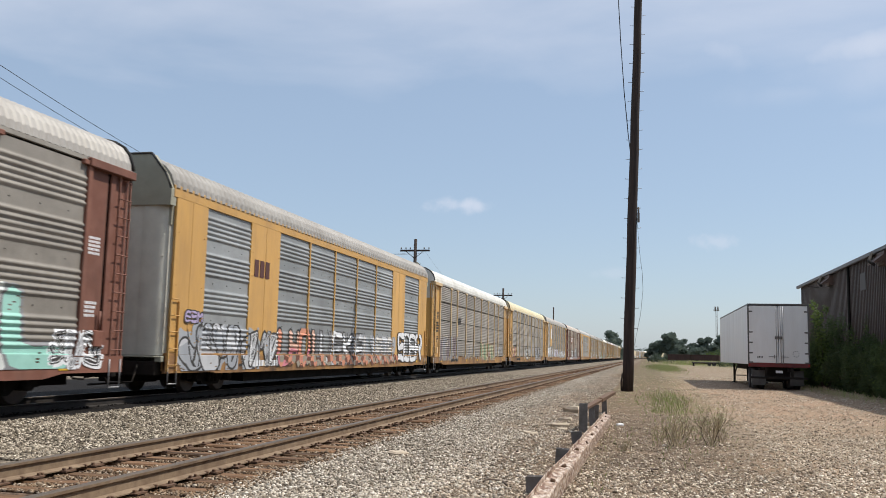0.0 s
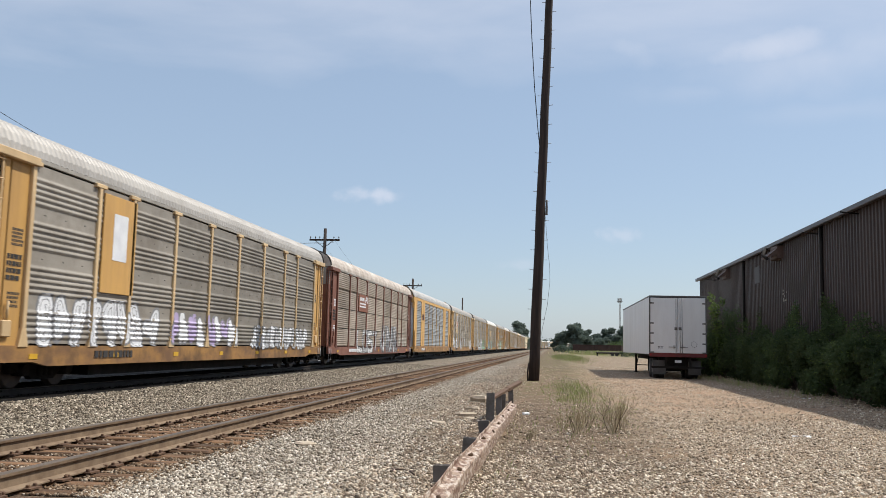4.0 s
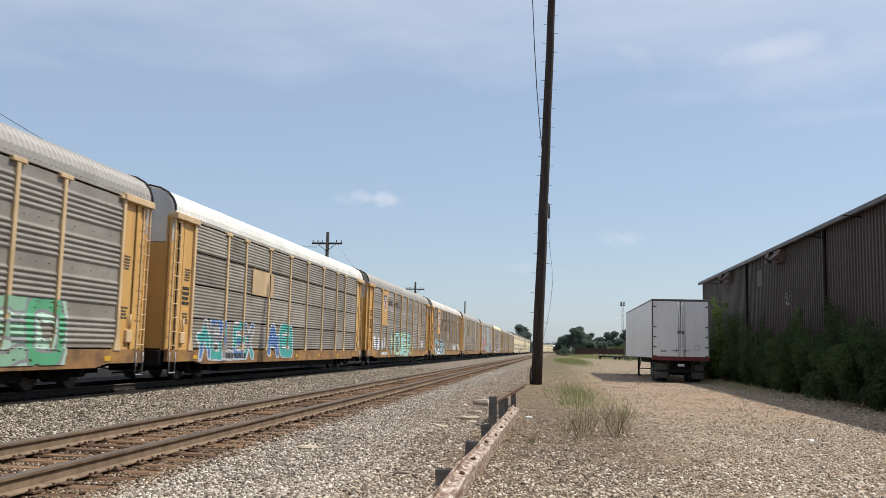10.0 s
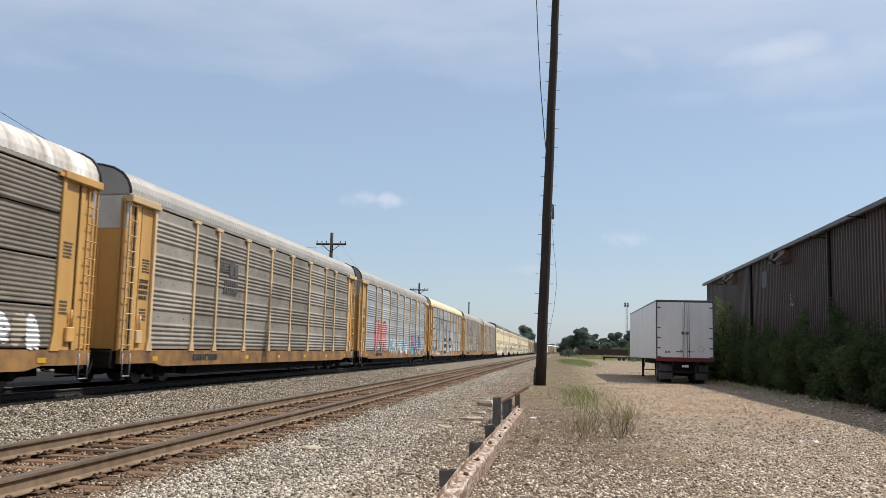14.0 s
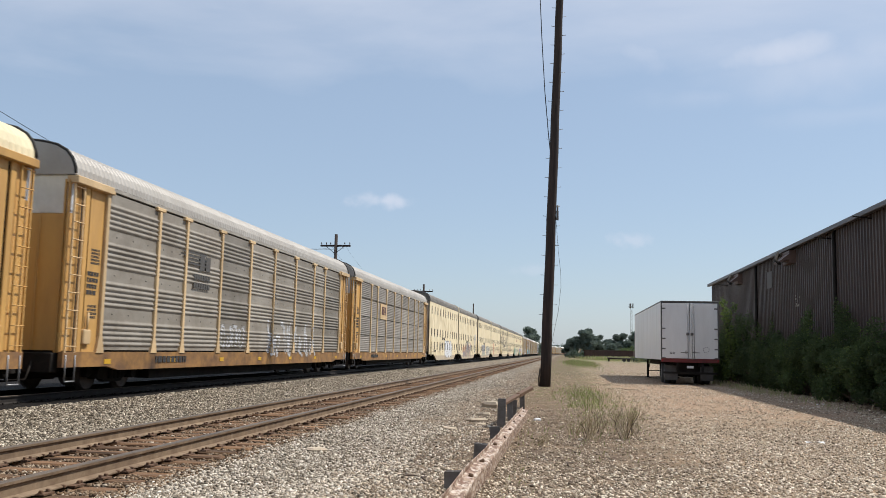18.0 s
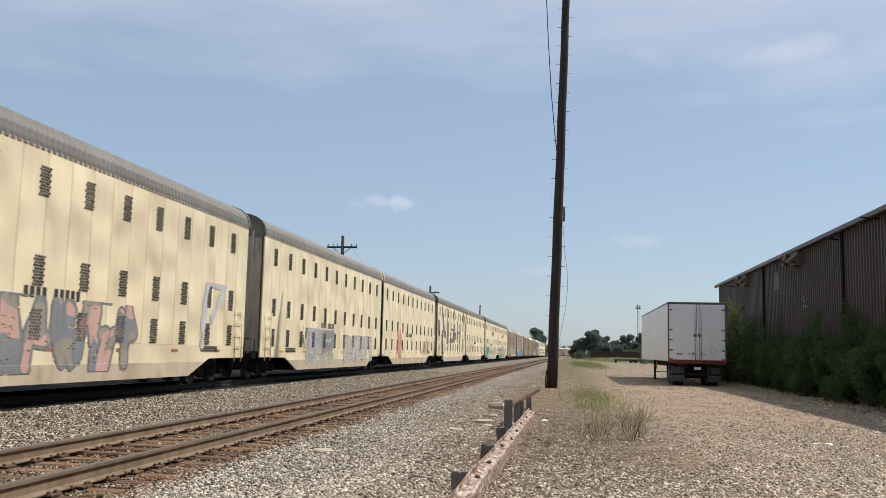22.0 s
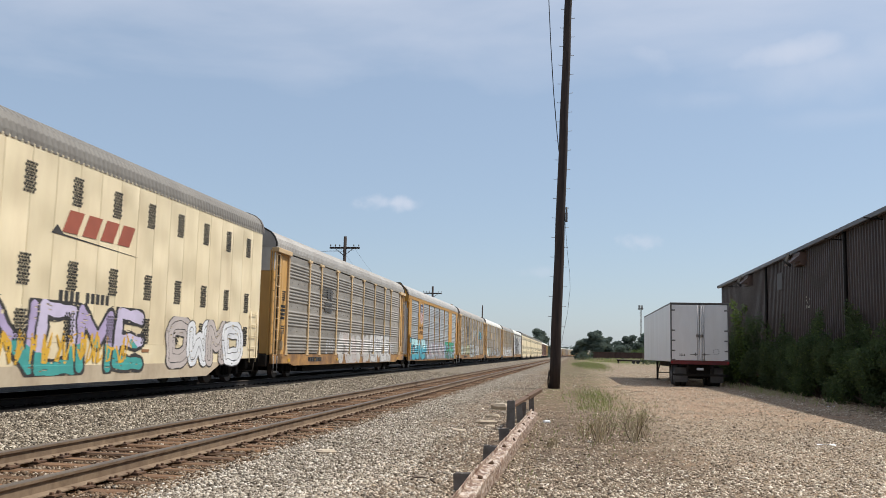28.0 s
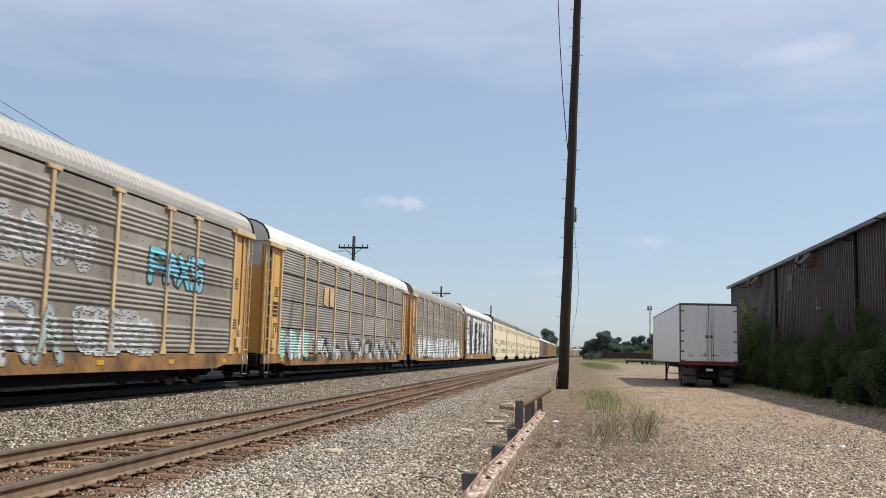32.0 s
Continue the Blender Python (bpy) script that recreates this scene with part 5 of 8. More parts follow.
def max_car(front, rear, label):
    car = thing("articulated_autorack_car", label, "railroad car", "cars of the moving train")
    u = (rear - front) / 2
    for e in (-1, 1):
        a, b = 0.36, u - 0.85
        lo, hi = min(e * a, e * b), max(e * a, e * b)
        mid = (lo + hi) / 2
        part("roof", shared(("roof", "max", round(b - a, 1)), lambda s: roof_shape(s, (b - a) / 2, MAX_LINE, 0.21, 0.03), M_ROOF_GREY), car, "dark grey ribbed roof with rounded shoulders", loc=(0, mid, 0))
        n = 22
        w = (b - a) / n
        for i in range(n):
            part("side_sheet", shared(("side_sheet", round(w, 2)), lambda s: s.box(XW - 0.05, XW, -w / 2 + 0.007, w / 2 - 0.007, 1.22, 5.36, 0.003), M_CREAM), car, loc=(0, e * (a + w * (i + 0.5)), 0))
        def skirt(s):
            s.prism([(e * a, 1.22), (e * b, 1.22), (e * b, 0.84), (e * (b - 2.9), 0.82), (e * (b - 3.2), 0.72), (e * (a + 2.2), 0.72), (e * (a + 1.9), 0.82), (e * a, 0.84)], 0, XW - 0.054, XW - 0.004)
            s.box(XW - 0.3, XW - 0.055, min(e * (a + 3.4), e * (b - 4.4)), max(e * (a + 3.4), e * (b - 4.4)), 0.60, 1.1)
        piece("skirt", skirt, M_CREAM, car, "cream skirt raised over the trucks")
        piece("skirt_edge", lambda s: s.prism([(e * (b - 3.2), 0.72), (e * (b - 4.4), 0.31), (e * (a + 3.4), 0.31), (e * (a + 2.2), 0.72)], 0, XW - 0.054, XW + 0.004), M_CREAM_DIRTY, car, "dirty lower edge of the skirt")
        piece("rear_side", lambda s: s.box(-XW, -XW + 0.05, lo, hi, 0.75, 5.36), M_CREAM, car)
        # Added near-black sheet gives the seams their shade.
        piece("inner_wall", lambda s: s.box(XW - 0.12, XW - 0.08, lo + 0.05, hi - 0.05, 0.8, 5.4), M_BOLT_SHADE, car)
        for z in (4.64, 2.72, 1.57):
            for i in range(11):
                part("vent", shared(("vent",), vent_shape, M_BOLT_SHADE), car, "vent of near-black discs in place of shaded holes", loc=(0, (1.42 if e > 0 else -1.62) + e * 1.8 * i, z))
        for yy in (a, b):
            def trim(s, yy=yy):
                y = e * yy
                full = [(-x, z) for x, z in MAX_LINE] + [(x, z) for x, z in MAX_LINE[::-1][1:]]
                for p, q in zip(full, full[1:]):
                    s.quad((p[0] * 1.03, y - 0.07, p[1] + 0.05), (q[0] * 1.03, y - 0.07, q[1] + 0.05), (q[0] * 1.03, y + 0.07, q[1] + 0.05), (p[0] * 1.03, y + 0.07, p[1] + 0.05))
                    s.quad((p[0] * 1.03, y - 0.07, p[1] + 0.05), (q[0] * 1.03, y - 0.07, q[1] + 0.05), (q[0] * 0.96, y - 0.07, q[1] - 0.04), (p[0] * 0.96, y - 0.07, p[1] - 0.04))
            piece("end_trim", trim, M_CREAM if yy == a else M_STEELPOST, car, fix=False)
        def endw(s):
            full = [(-x * 0.98, z) for x, z in MAX_LINE] + [(x * 0.98, z) for x, z in MAX_LINE[::-1][1:]]
            s.prism([(1.5, 1.0), *full[::-1], (-1.5, 1.0)], 1, e * (b - 0.10) - 0.03, e * (b - 0.10) + 0.03)
            for x in (-1.1, -0.5, 0.5, 1.1):
                s.box(x - 0.04, x + 0.04, e * (b - 0.02) - 0.06, e * (b - 0.02) + 0.06, 1.0, 5.5)
        piece("end_door", endw, M_END, car, "grimy grey-brown end doors with upright ribs")
        piece("end_platform", lambda s: (s.box(-1.4, 1.4, min(e * (b - 0.05), e * (b + 0.42)), max(e * (b - 0.05), e * (b + 0.42)), 0.78, 1.0, 0.02), s.box(-1.1, 1.1, min(e * b, e * (b + 0.3)), max(e * b, e * (b + 0.3)), 0.42, 0.78, 0.03), s.tube(((XW - 0.1, e * (b + 0.35), 0.35), (XW - 0.1, e * (b + 0.35), 1.5), (XW - 0.6, e * (b + 0.35), 1.5)), 0.02, 6)), M_BLACK, car, "dark end platform")
        def rungs(s):
            for q in (0.35, 0.95):
                s.tube(((XW + 0.06, e * (b - q), 0.7), (XW + 0.06, e * (b - q), 2.5)), 0.02, 6)
            for i in range(5):
                s.tube(((XW + 0.06, e * (b - 0.35), 0.85 + 0.38 * i), (XW + 0.06, e * (b - 0.95), 0.85 + 0.38 * i)), 0.015, 6)
        piece("ladder", rungs, M_CREAM, car)
        # The wide middle box hangs low as a filler that darkens the space beneath.
        piece("underframe", lambda s: (s.box(-1.4, 1.4, lo, hi, 0.95, 1.05), s.box(-1.3, 1.3, lo + 2.2 if e > 0 else lo + 4.2, hi - 4.2 if e > 0 else hi - 2.2, 0.30, 0.96), s.box(-0.4, 0.4, lo, hi, 0.5, 0.96)), M_BLACK, car)
        add_truck(car, e * (u - 2.6))
        part("coupler", shared(("coupler",), coupler_shape, M_BLACK), car, loc=(0, e * (u - 0.85), 0), rz=0 if e > 0 else math.pi)
        rm = REFLECT if int(front) % 2 else paint("brown_reflector", (0.35, 0.17, 0.08))
        for i in range(6):
            part("reflector", shared(("reflector", "max", rm.name), lambda s: s.box(XW - 0.002, XW + 0.008, -0.2, 0.2, 1.02, 1.10, 0.003), rm), car, loc=(0, e * (3.0 + 3.1 * i), 0))
        def digits(s):
            y = 9.25 * e - 1.1 if e > 0 else -13.0
            for i in range(10):
                if i != 4:
                    s.box(XW - 0.002, XW + 0.008, y + 0.22 * i, y + 0.22 * i + 0.15, 2.14, 2.38, 0.01)
        piece("number_stencil", digits, M_INK, car, kind="stuff")
        bars(car, "max", e * 17.6 - 0.4, e * 17.6 + 0.9, 1.02, 1.2, M_INK, 3, seed=int(front) + 5)
    add_truck(car, 0.0)
    def bellows(s):
        full = [(-x * 0.95, z) for x, z in MAX_LINE] + [(x * 0.95, z) for x, z in MAX_LINE[::-1][1:]]
        for i in range(5):
            y = -0.3 + 0.15 * i
            g = 1.0 if i % 2 else 0.965
            s.prism([(1.45 * g, 1.0), *[(x * g, z * (0.99 if g < 1 else 1)) for x, z in full[::-1]], (-1.45 * g, 1.0)], 1, y - 0.075, y + 0.075)
    piece("bellows", bellows, M_RUBBER, car, "black folded rubber bellows between the two halves")
    piece("joint_cap", lambda s: s.box(-0.5, 0.5, -0.55, 0.55, 6.17, 6.27, 0.03), M_RUBBER, car)
    piece("joint_steps", lambda s: [s.tube(((XW + 0.03, -0.75, 1.35), (XW + 0.03, -0.95, 0.95), (XW + 0.03, 0.95, 0.95), (XW + 0.03, 0.75, 1.35)), 0.018, 6)], M_GALVBRACKET, car)
    return car, u


ENDS_Y = (M_YELLOW, mat("silver_end_arch", (0.72, 0.72, 0.71), (0.60, 0.60, 0.59), 0.38, metal=0.5, scale=1.0, dirt=(0.3, 0.27, 0.22), dirt_amount=0.4))
ENDS_B = (M_BROWN, M_ROOF)
CARS = []   # car, middle at the start


def plate(car, y, z, w, h, m, x=XW + 0.03):
    piece("sign_plate", lambda s: s.box(x - 0.05, x, y - w / 2, y + w / 2, z - h / 2, z + h / 2, 0.008), m, car, "painted plate for an emblem")
    return x


def block_emblem(car, y, z, w, h, m, x, n=3, slant=0.0):
    """A lettered emblem as plain slanted blocks."""
    g = w / n
    for i in range(n):
        a, b = y - w / 2 + g * i + g * 0.13, y - w / 2 + g * (i + 1) - g * 0.13
        piece("emblem_block", lambda s: s.prism([(a, z - h / 2), (b, z - h / 2), (b + slant, z + h / 2), (a + slant, z + h / 2)], 0, x, x + 0.008), m, car)


def rack(kind, front, rear, label, panel=M_GALV, post=M_YELLOW, corner=None, roof=M_ROOF, end=ENDS_Y, plain=False, inset=(1.65, 4.2, 6.25)):
    car, half = rack_car(kind, front, rear, label, panel, post, corner or post, roof, end, inset, plain=plain)
    CARS.append((car, (front + rear) / 2))
    return car, half


def maxi(front, rear, label):
    car, u = max_car(front, rear, label)
    CARS.append((car, (front + rear) / 2))
    return car


def make_train():
    W, K = M_PAINT_WHITE, M_INK
    DARKRED = paint("dark_brown_emblem", (0.10, 0.04, 0.035))
    c, h = rack("wide", -9.4, 18.2, "red-brown and grey ribbed rack car with green graffiti", M_GALV, M_BROWN, roof=M_ROOF, end=(M_BROWN, M_BROWN))
    spray(c, "wide", 7.5, 11.2, 0.72, 2.3, (paint("chalky_white_spray_paint", (0.64, 0.66, 0.64)), MINT), GREYP, 1, word="EL", thick=0.2, line=False)
    spray(c, "wide", 10.6, 12.2, 0.70, 1.5, (K, GREYP), W, 301, thick=0.12, sharp=True)
    c, h = rack("full", 18.5, 45.8, "yellow rack car with ribbed grey panels and colourful graffiti", M_GALV_BLUE, M_YELLOW, roof=M_ROOF, end=(paint("pale_cream_paint", (0.62, 0.61, 0.53)), paint("olive_grey_paint", (0.33, 0.32, 0.25))), inset=(1.75, 4.4, 6.5))
    block_emblem(c, -h + 5.2, 3.55, 1.15, 0.5, DARKRED, XW, 3)
    DUSK = paint("blue_grey_spray_paint", (0.36, 0.38, 0.41))
    spray(c, "full", -h + 0.8, -h + 5.0, 0.6, 1.85, (DUSK, SILVER, DUSK), K, 2, thick=0.2, line=False, cloud=DUSK)
    spray(c, "full", -h + 0.9, -h + 4.6, 0.7, 1.8, (K,), None, 302, thick=0.022, line=False)
    spray(c, "full", -h + 0.8, -h + 1.7, 1.75, 2.15, (VIOLET,), K, 303, word="ESM", thick=0.1, line=False)
    spray(c, "full", -h + 4.6, -h + 6.6, 0.62, 1.75, (W, SILVER), K, 3, thick=0.08, sharp=True)
    spray(c, "full", -h + 6.7, -h + 10.1, 0.66, 1.9, (ORANGE, paint("pale_salmon_spray_paint", (0.66, 0.42, 0.32))), K, 4, word="LHOI", low=(PINK, 0.35), line=False, thick=0.13)
    spray(c, "full", -h + 10.2, -h + 15.2, 0.66, 1.9, (W, SILVER, GREYP), K, 5, sharp=True, cloud=GREYP, word="LEKE", line=False)
    spray(c, "full", -h + 15.3, -h + 19.6, 0.75, 1.85, (paint("washed_white_spray_paint", (0.53, 0.51, 0.48)), SILVER), GREYP, 304, word="LISTE", cloud=DUSK, line=False, thick=0.13)
    spray(c, "full", -h + 6.8, h - 5.4, 0.58, 1.1, (ORANGE, GHOST, M_BROWN), None, 105, line=False, thick=0.2)
    spray(c, "full", h - 5.5, h - 1.2, 0.72, 2.1, (W, W), K, 6, word="SOER", thick=0.125, line=False)
    c, h = rack("tier", 45.8, 73.2, "grey ribbed rack car with pale yellow posts and white roof", M_GALV, M_PALE, M_YELLOW, M_ROOF_WHITE)
    spray(c, "tier", -h + 1.7, -h + 7.0, 0.75, 2.2, (paint("dull_plum_spray_paint", (0.17, 0.13, 0.14)), GREYP), GHOST, 7, line=False, sharp=True)
    spray(c, "tier", -h + 8.0, -h + 13.6, 0.8, 1.8, (GHOST, GREYP), None, 107, line=False, thick=0.07)
    spray(c, "tier", -h + 14.2, -h + 20.0, 0.72, 1.95, (paint("dull_green_spray_paint", (0.17, 0.27, 0.16)), paint("beige_spray_paint", (0.46, 0.40, 0.26))), None, 305, line=False, thick=0.17, cloud=paint("dusty_rose_spray_paint", (0.36, 0.25, 0.20)), worn=0.22)
    spray(c, "tier", h - 6.0, h - 2.6, 0.95, 1.8, (SILVER,), None, 306, line=False, thick=0.03)
    spray(c, "tier", -h + 6.2, -h + 7.4, 2.8, 3.4, (K,), None, 70, line=False, thick=0.2)
    c, h = rack("tier", 73.2, 101.4, "grey ribbed rack car with yellow posts and cream roof", M_GALV, M_PALE, M_YELLOW, M_ROOF_CREAM)
    spray(c, "tier", -h + 1.8, -h + 4.4, 0.9, 1.9, (ORANGE, M_PALE), K, 8)
    spray(c, "tier", -3.8, 0.0, 0.7, 1.8, (paint("greyish_white_spray_paint", (0.55, 0.54, 0.51)),), K, 9, line=False, word="MEM", thick=0.13, worn=0.15)
    spray(c, "tier", h - 8.8, h - 4.2, 0.62, 1.95, (K, GREYP), SILVER, 10, sharp=True, thick=0.13, word="KANTE", line=False)
    c, h = rack("wide", 101.4, 129.05, "grimy grey rack car with yellow plate and white graffiti", M_GALV_DIRTY, M_PALE, M_YELLOW)
    x = plate(c, -h + 5.5, 3.55, 1.75, 2.5, M_YELLOW)
    block_emblem(c, -h + 5.5, 3.75, 1.0, 1.2, W, x, 1)
    spray(c, "wide", -h + 2.2, -h + 8.0, 0.95, 2.15, (W,), GREYP, 11)
    spray(c, "wide", -h + 9.0, -h + 14.5, 0.95, 2.0, (VIOLET, W), GREYP, 12, line=False)
    spray(c, "wide", h - 10.0, h - 2.5, 0.85, 1.8, (W, SILVER), K, 13)
    c, h = rack("tier", 129.05, 156.7, "grimy rack car with red-brown posts and emblem plate", M_GALV_BROWN, M_BROWN, roof=mat("peeling_tan_roof_paint", (0.58, 0.53, 0.47), (0.33, 0.27, 0.22), 0.65, scale=1.1, dirt=(0.28, 0.22, 0.17), dirt_amount=0.6), end=ENDS_B)
    x = plate(c, -h + 8.0, 3.53, 2.6, 1.0, paint("red_brown_plate", (0.24, 0.09, 0.05)))
    def rail_mark(s):
        for z in (3.28, 3.45):
            s.box(x, x + 0.008, -h + 6.9, -h + 8.6, z, z + 0.09)
        for r0 in (0.16, 0.30):
            for i in range(7):
                a0, a1 = math.pi * i / 7, math.pi * (i + 1) / 7
                s.quad(*[(x + 0.008, -h + 8.75 + math.cos(a) * r, 3.58 + math.sin(a) * r) for a, r in ((a0, r0), (a0, r0 + 0.09), (a1, r0 + 0.09), (a1, r0))])
        for i in range(6):
            s.box(x, x + 0.008, -h + 6.95 + 0.2 * i, -h + 7.1 + 0.2 * i, 3.66, 3.86)
    piece("emblem_marks", rail_mark, W, c)
    spray(c, "tier", -h + 6.6, -h + 12.6, 0.6, 2.0, (W, SILVER), K, 14, sharp=True, word="LOST")
    spray(c, "tier", h - 12.5, h - 6.4, 0.6, 2.4, (SILVER, W, GREYP), K, 15, sharp=True, thick=0.055, cloud=GREYP, line=False, worn=0.12)
    spray(c, "tier", h - 5.1, h - 2.3, 1.0, 1.8, (paint("thin_white_spray_paint", (0.50, 0.46, 0.40)),), None, 115, line=False, thick=0.16, worn=0.3)
    c, h = rack("full", 156.7, 184.05, "yellow rack car with ribbed grey panels and a silver roof", M_GALV_BLUE, M_YELLOW, roof=M_ROOF_SILVER, end=(paint("scuffed_blue_grey_paint", (0.42, 0.45, 0.48)), M_YELLOW))
    block_emblem(c, -h + 5.2, 3.55, 1.15, 0.5, DARKRED, XW, 3)
    c, h = rack("wide", 184.05, 211.4, "grey rack car with striped shield emblem and white graffiti", M_GALV_DIRTY, M_PALE, M_YELLOW)
    x = plate(c, -7.88 * h / HALF, 3.75, 1.66, 2.3, M_PALE)
    shield(c, -7.88 * h / HALF, 3.85, 1.15, 1.7, x)
    spray(c, "wide", -h + 1.8, -h + 6.3, 0.75, 2.1, (W,), K, 16)
    spray(c, "wide", -h + 8.9, -h + 12.0, 0.6, 1.8, (W, SILVER), None, 17, line=False, thick=0.05, sharp=True)
    spray(c, "wide", -h + 9.6, -h + 11.9, 0.6, 1.5, (SILVER,), None, 317, line=False, thick=0.1, word="AR", worn=0.2)
    spray(c, "wide", h - 11.9, h - 9.9, 0.95, 2.1, (SILVER,), None, 18, line=False, thick=0.03)
    spray(c, "wide", h - 4.4, h - 1.6, 0.7, 1.95, (SILVER, W), GREYP, 19, worn=0.2)
    c, h = rack("wide", 211.4, 239.1, "grey rack car with yellow posts, silver and green graffiti", M_GALV, M_PALE, M_YELLOW)
    spray(c, "wide", -h + 9.0, -h + 15.6, 0.56, 2.2, (GREYP, GREYP), W, 20, cloud=SILVER, word="COUR", thick=0.13, line=False)
    spray(c, "wide", -h + 9.3, -h + 15.4, 0.7, 2.1, (W,), None, 321, thick=0.018, line=False)
    spray(c, "wide", -h + 14.6, -h + 16.7, 0.95, 2.15, (SILVER,), None, 320, line=False, thick=0.05, worn=0.2)
    spray(c, "wide", -h + 16.8, -h + 22.0, 0.62, 2.1, (paint("washed_green_spray_paint", (0.24, 0.42, 0.29)), GREENP), GREYP, 21, cloud=paint("washed_mint_spray_paint", (0.40, 0.55, 0.45)), word="SUEO", thick=0.13, line=False)
    bars(c, "wide", -h + 6.6, -h + 9.0, 3.0, 3.3, GREYP, 1, 3)
    c, h = rack("tier", 239.1, 266.7, "grey rack car with yellow posts, blue graffiti and white roof", M_GALV_DIRTY, M_PALE, M_YELLOW, M_ROOF_WHITE)
    plate(c, -h + 8.2, 3.5, 2.5, 0.95, M_PALE)
    spray(c, "tier", -h + 2.2, -h + 7.4, 0.6, 2.0, (BLUE, TEAL, GREYP), SILVER, 22, sharp=True, line=False, word="ABLEX", thick=0.15)
    spray(c, "tier", -h + 8.9, -h + 12.3, 0.65, 2.05, (BLUE, TEAL), SILVER, 23, word="AB", thick=0.17, line=False)
    c, h = rack("wide", 266.7, 294.4, "grey rack car with yellow posts and mint green graffiti", M_GALV_DIRTY, M_YELLOW)
    x = plate(c, -7.88 * h / HALF, 3.75, 1.66, 2.3, M_YELLOW)
    shield(c, -7.88 * h / HALF, 4.1, 0.9, 1.1, x)
    slogan(c, "BUILDING", -6.95, 4.06, 0.45, XW + 0.012)
    slogan(c, "AMERICA", -4.37, 4.06, 0.45, XW + 0.012)
    spray(c, "wide", -h + 2.2, -h + 6.4, 0.95, 1.9, (W, GREYP), None, 24, line=False)
    spray(c, "wide", -h + 11.5, -h + 15.6, 0.6, 2.35, (paint("pale_turquoise_spray_paint", (0.42, 0.66, 0.64)),), None, 325, thick=0.3, line=False)
    spray(c, "wide", -h + 8.0, -h + 16.4, 0.52, 2.3, (MINT, paint("pale_lime_spray_paint", (0.52, 0.62, 0.38)), MINT), K, 25, sharp=True, line=False, word="NOTER", thick=0.12)
    spray(c, "wide", h - 4.6, h - 3.2, 1.1, 1.8, (W,), None, 26, line=False)
    c, h = rack("tier", 294.4, 322.06, "grimy rack car with shield emblem and peeling white roof", M_GALV_DARK, M_YELLOW, roof=M_ROOF_PATCHY)
    x = plate(c, -7.88 * h / HALF, 3.75, 1.7, 2.4, M_YELLOW)
    shield(c, -7.88 * h / HALF, 3.85, 1.15, 1.75, x)
    spray(c, "tier", -h + 1.6, -h + 4.0, 0.9, 1.8, (ORANGE, GHOST), None, 27, line=False)
    spray(c, "tier", -h + 3.5, -h + 10.0, 0.6, 2.05, (K, K), W, 28, cloud=CYAN, sharp=True, word="NESTR", thick=0.14, line=False)
    spray(c, "tier", h - 9.5, h - 2.0, 0.95, 1.8, (GHOST, W), None, 29, line=False)
    c, h = rack("wide", 322.06, 349.7, "weathered grey rack car with cream posts and black emblem", M_GALV_DIRTY, M_PALE, M_YELLOW)
    ns_mark(c, h)
    c, h = rack("wide", 349.7, 377.3, "pale grey rack car with red and blue graffiti", M_GALV_BRIGHT, M_PALE, M_YELLOW)
    spray(c, "wide", -h + 4.4, -h + 7.6, 0.85, 2.9, (PINK, ORANGE), K, 30)
    spray(c, "wide", -h + 9.5, -h + 16.0, 0.75, 1.9, (SILVER, CYAN, W), GREYP, 31)
    spray(c, "wide", h - 8.0, h - 3.8, 0.6, 2.2, (CYAN, BLUE, PINK), K, 32)
    c, h = rack("tier", 377.3, 405.2, "yellow and grey rack car with cream roof, black graffiti", M_GALV_BRIGHT, M_YELLOW, roof=M_ROOF_CREAM)
    block_emblem(c, -h + 7.95, 3.8, 1.4, 0.42, GREYP, XW + 0.01, 3)
    spray(c, "tier", -h + 1.5, -h + 5.2, 0.75, 1.8, (K, GREYP), W, 33, thick=0.2)
    spray(c, "tier", -h + 9.8, -h + 17.8, 0.62, 2.4, (K, GREYP), W, 34, thick=0.15, line=False, word="SUPM")
    for y in (-h + 6.95, -h + 8.95):
        block_emblem(c, y, 3.75, 0.12, 0.75, GREYP, XW + 0.01, 1)
    c, h = rack("wide", 405.2, 433.0, "grey rack car with cream posts and faint white graffiti", M_GALV_DIRTY, M_PALE, M_YELLOW)
    ns_mark(c, h)
    spray(c, "wide", h - 12.4, h - 5.8, 0.8, 2.2, (SILVER,), None, 35, line=False, thick=0.055, worn=0.3)
    spray(c, "wide", -h + 9.3, -h + 11.5, 1.1, 1.9, (SILVER,), None, 335, line=False, thick=0.06, worn=0.3)
    c, h = rack("tier", 433.0, 460.3, "grey rack car with pale posts and yellow emblem plate", M_GALV, M_PALE, M_YELLOW)
    x = plate(c, -h + 7.9, 3.5, 1.9, 0.95, M_PALE)
    block_emblem(c, -h + 7.9, 3.55, 1.3, 0.5, DARKRED, x, 3)
    c = maxi(460.3, 503.55, "two-part cream rack car with grey roof, white graffiti block")
    spray(c, "max", -10.6, -5.5, 0.5, 2.15, (W, W), GREYP, 40, thick=0.3, sharp=True, line=False)
    spray(c, "max", -14.5, -11.0, 1.0, 1.9, (GHOST,), None, 41, line=False, thick=0.05)
    spray(c, "max", 4.8, 7.2, 0.52, 1.25, (paint("brick_pink_spray_paint", (0.50, 0.27, 0.21)), paint("slate_blue_spray_paint", (0.24, 0.31, 0.34))), GHOST, 341, thick=0.3, line=False)
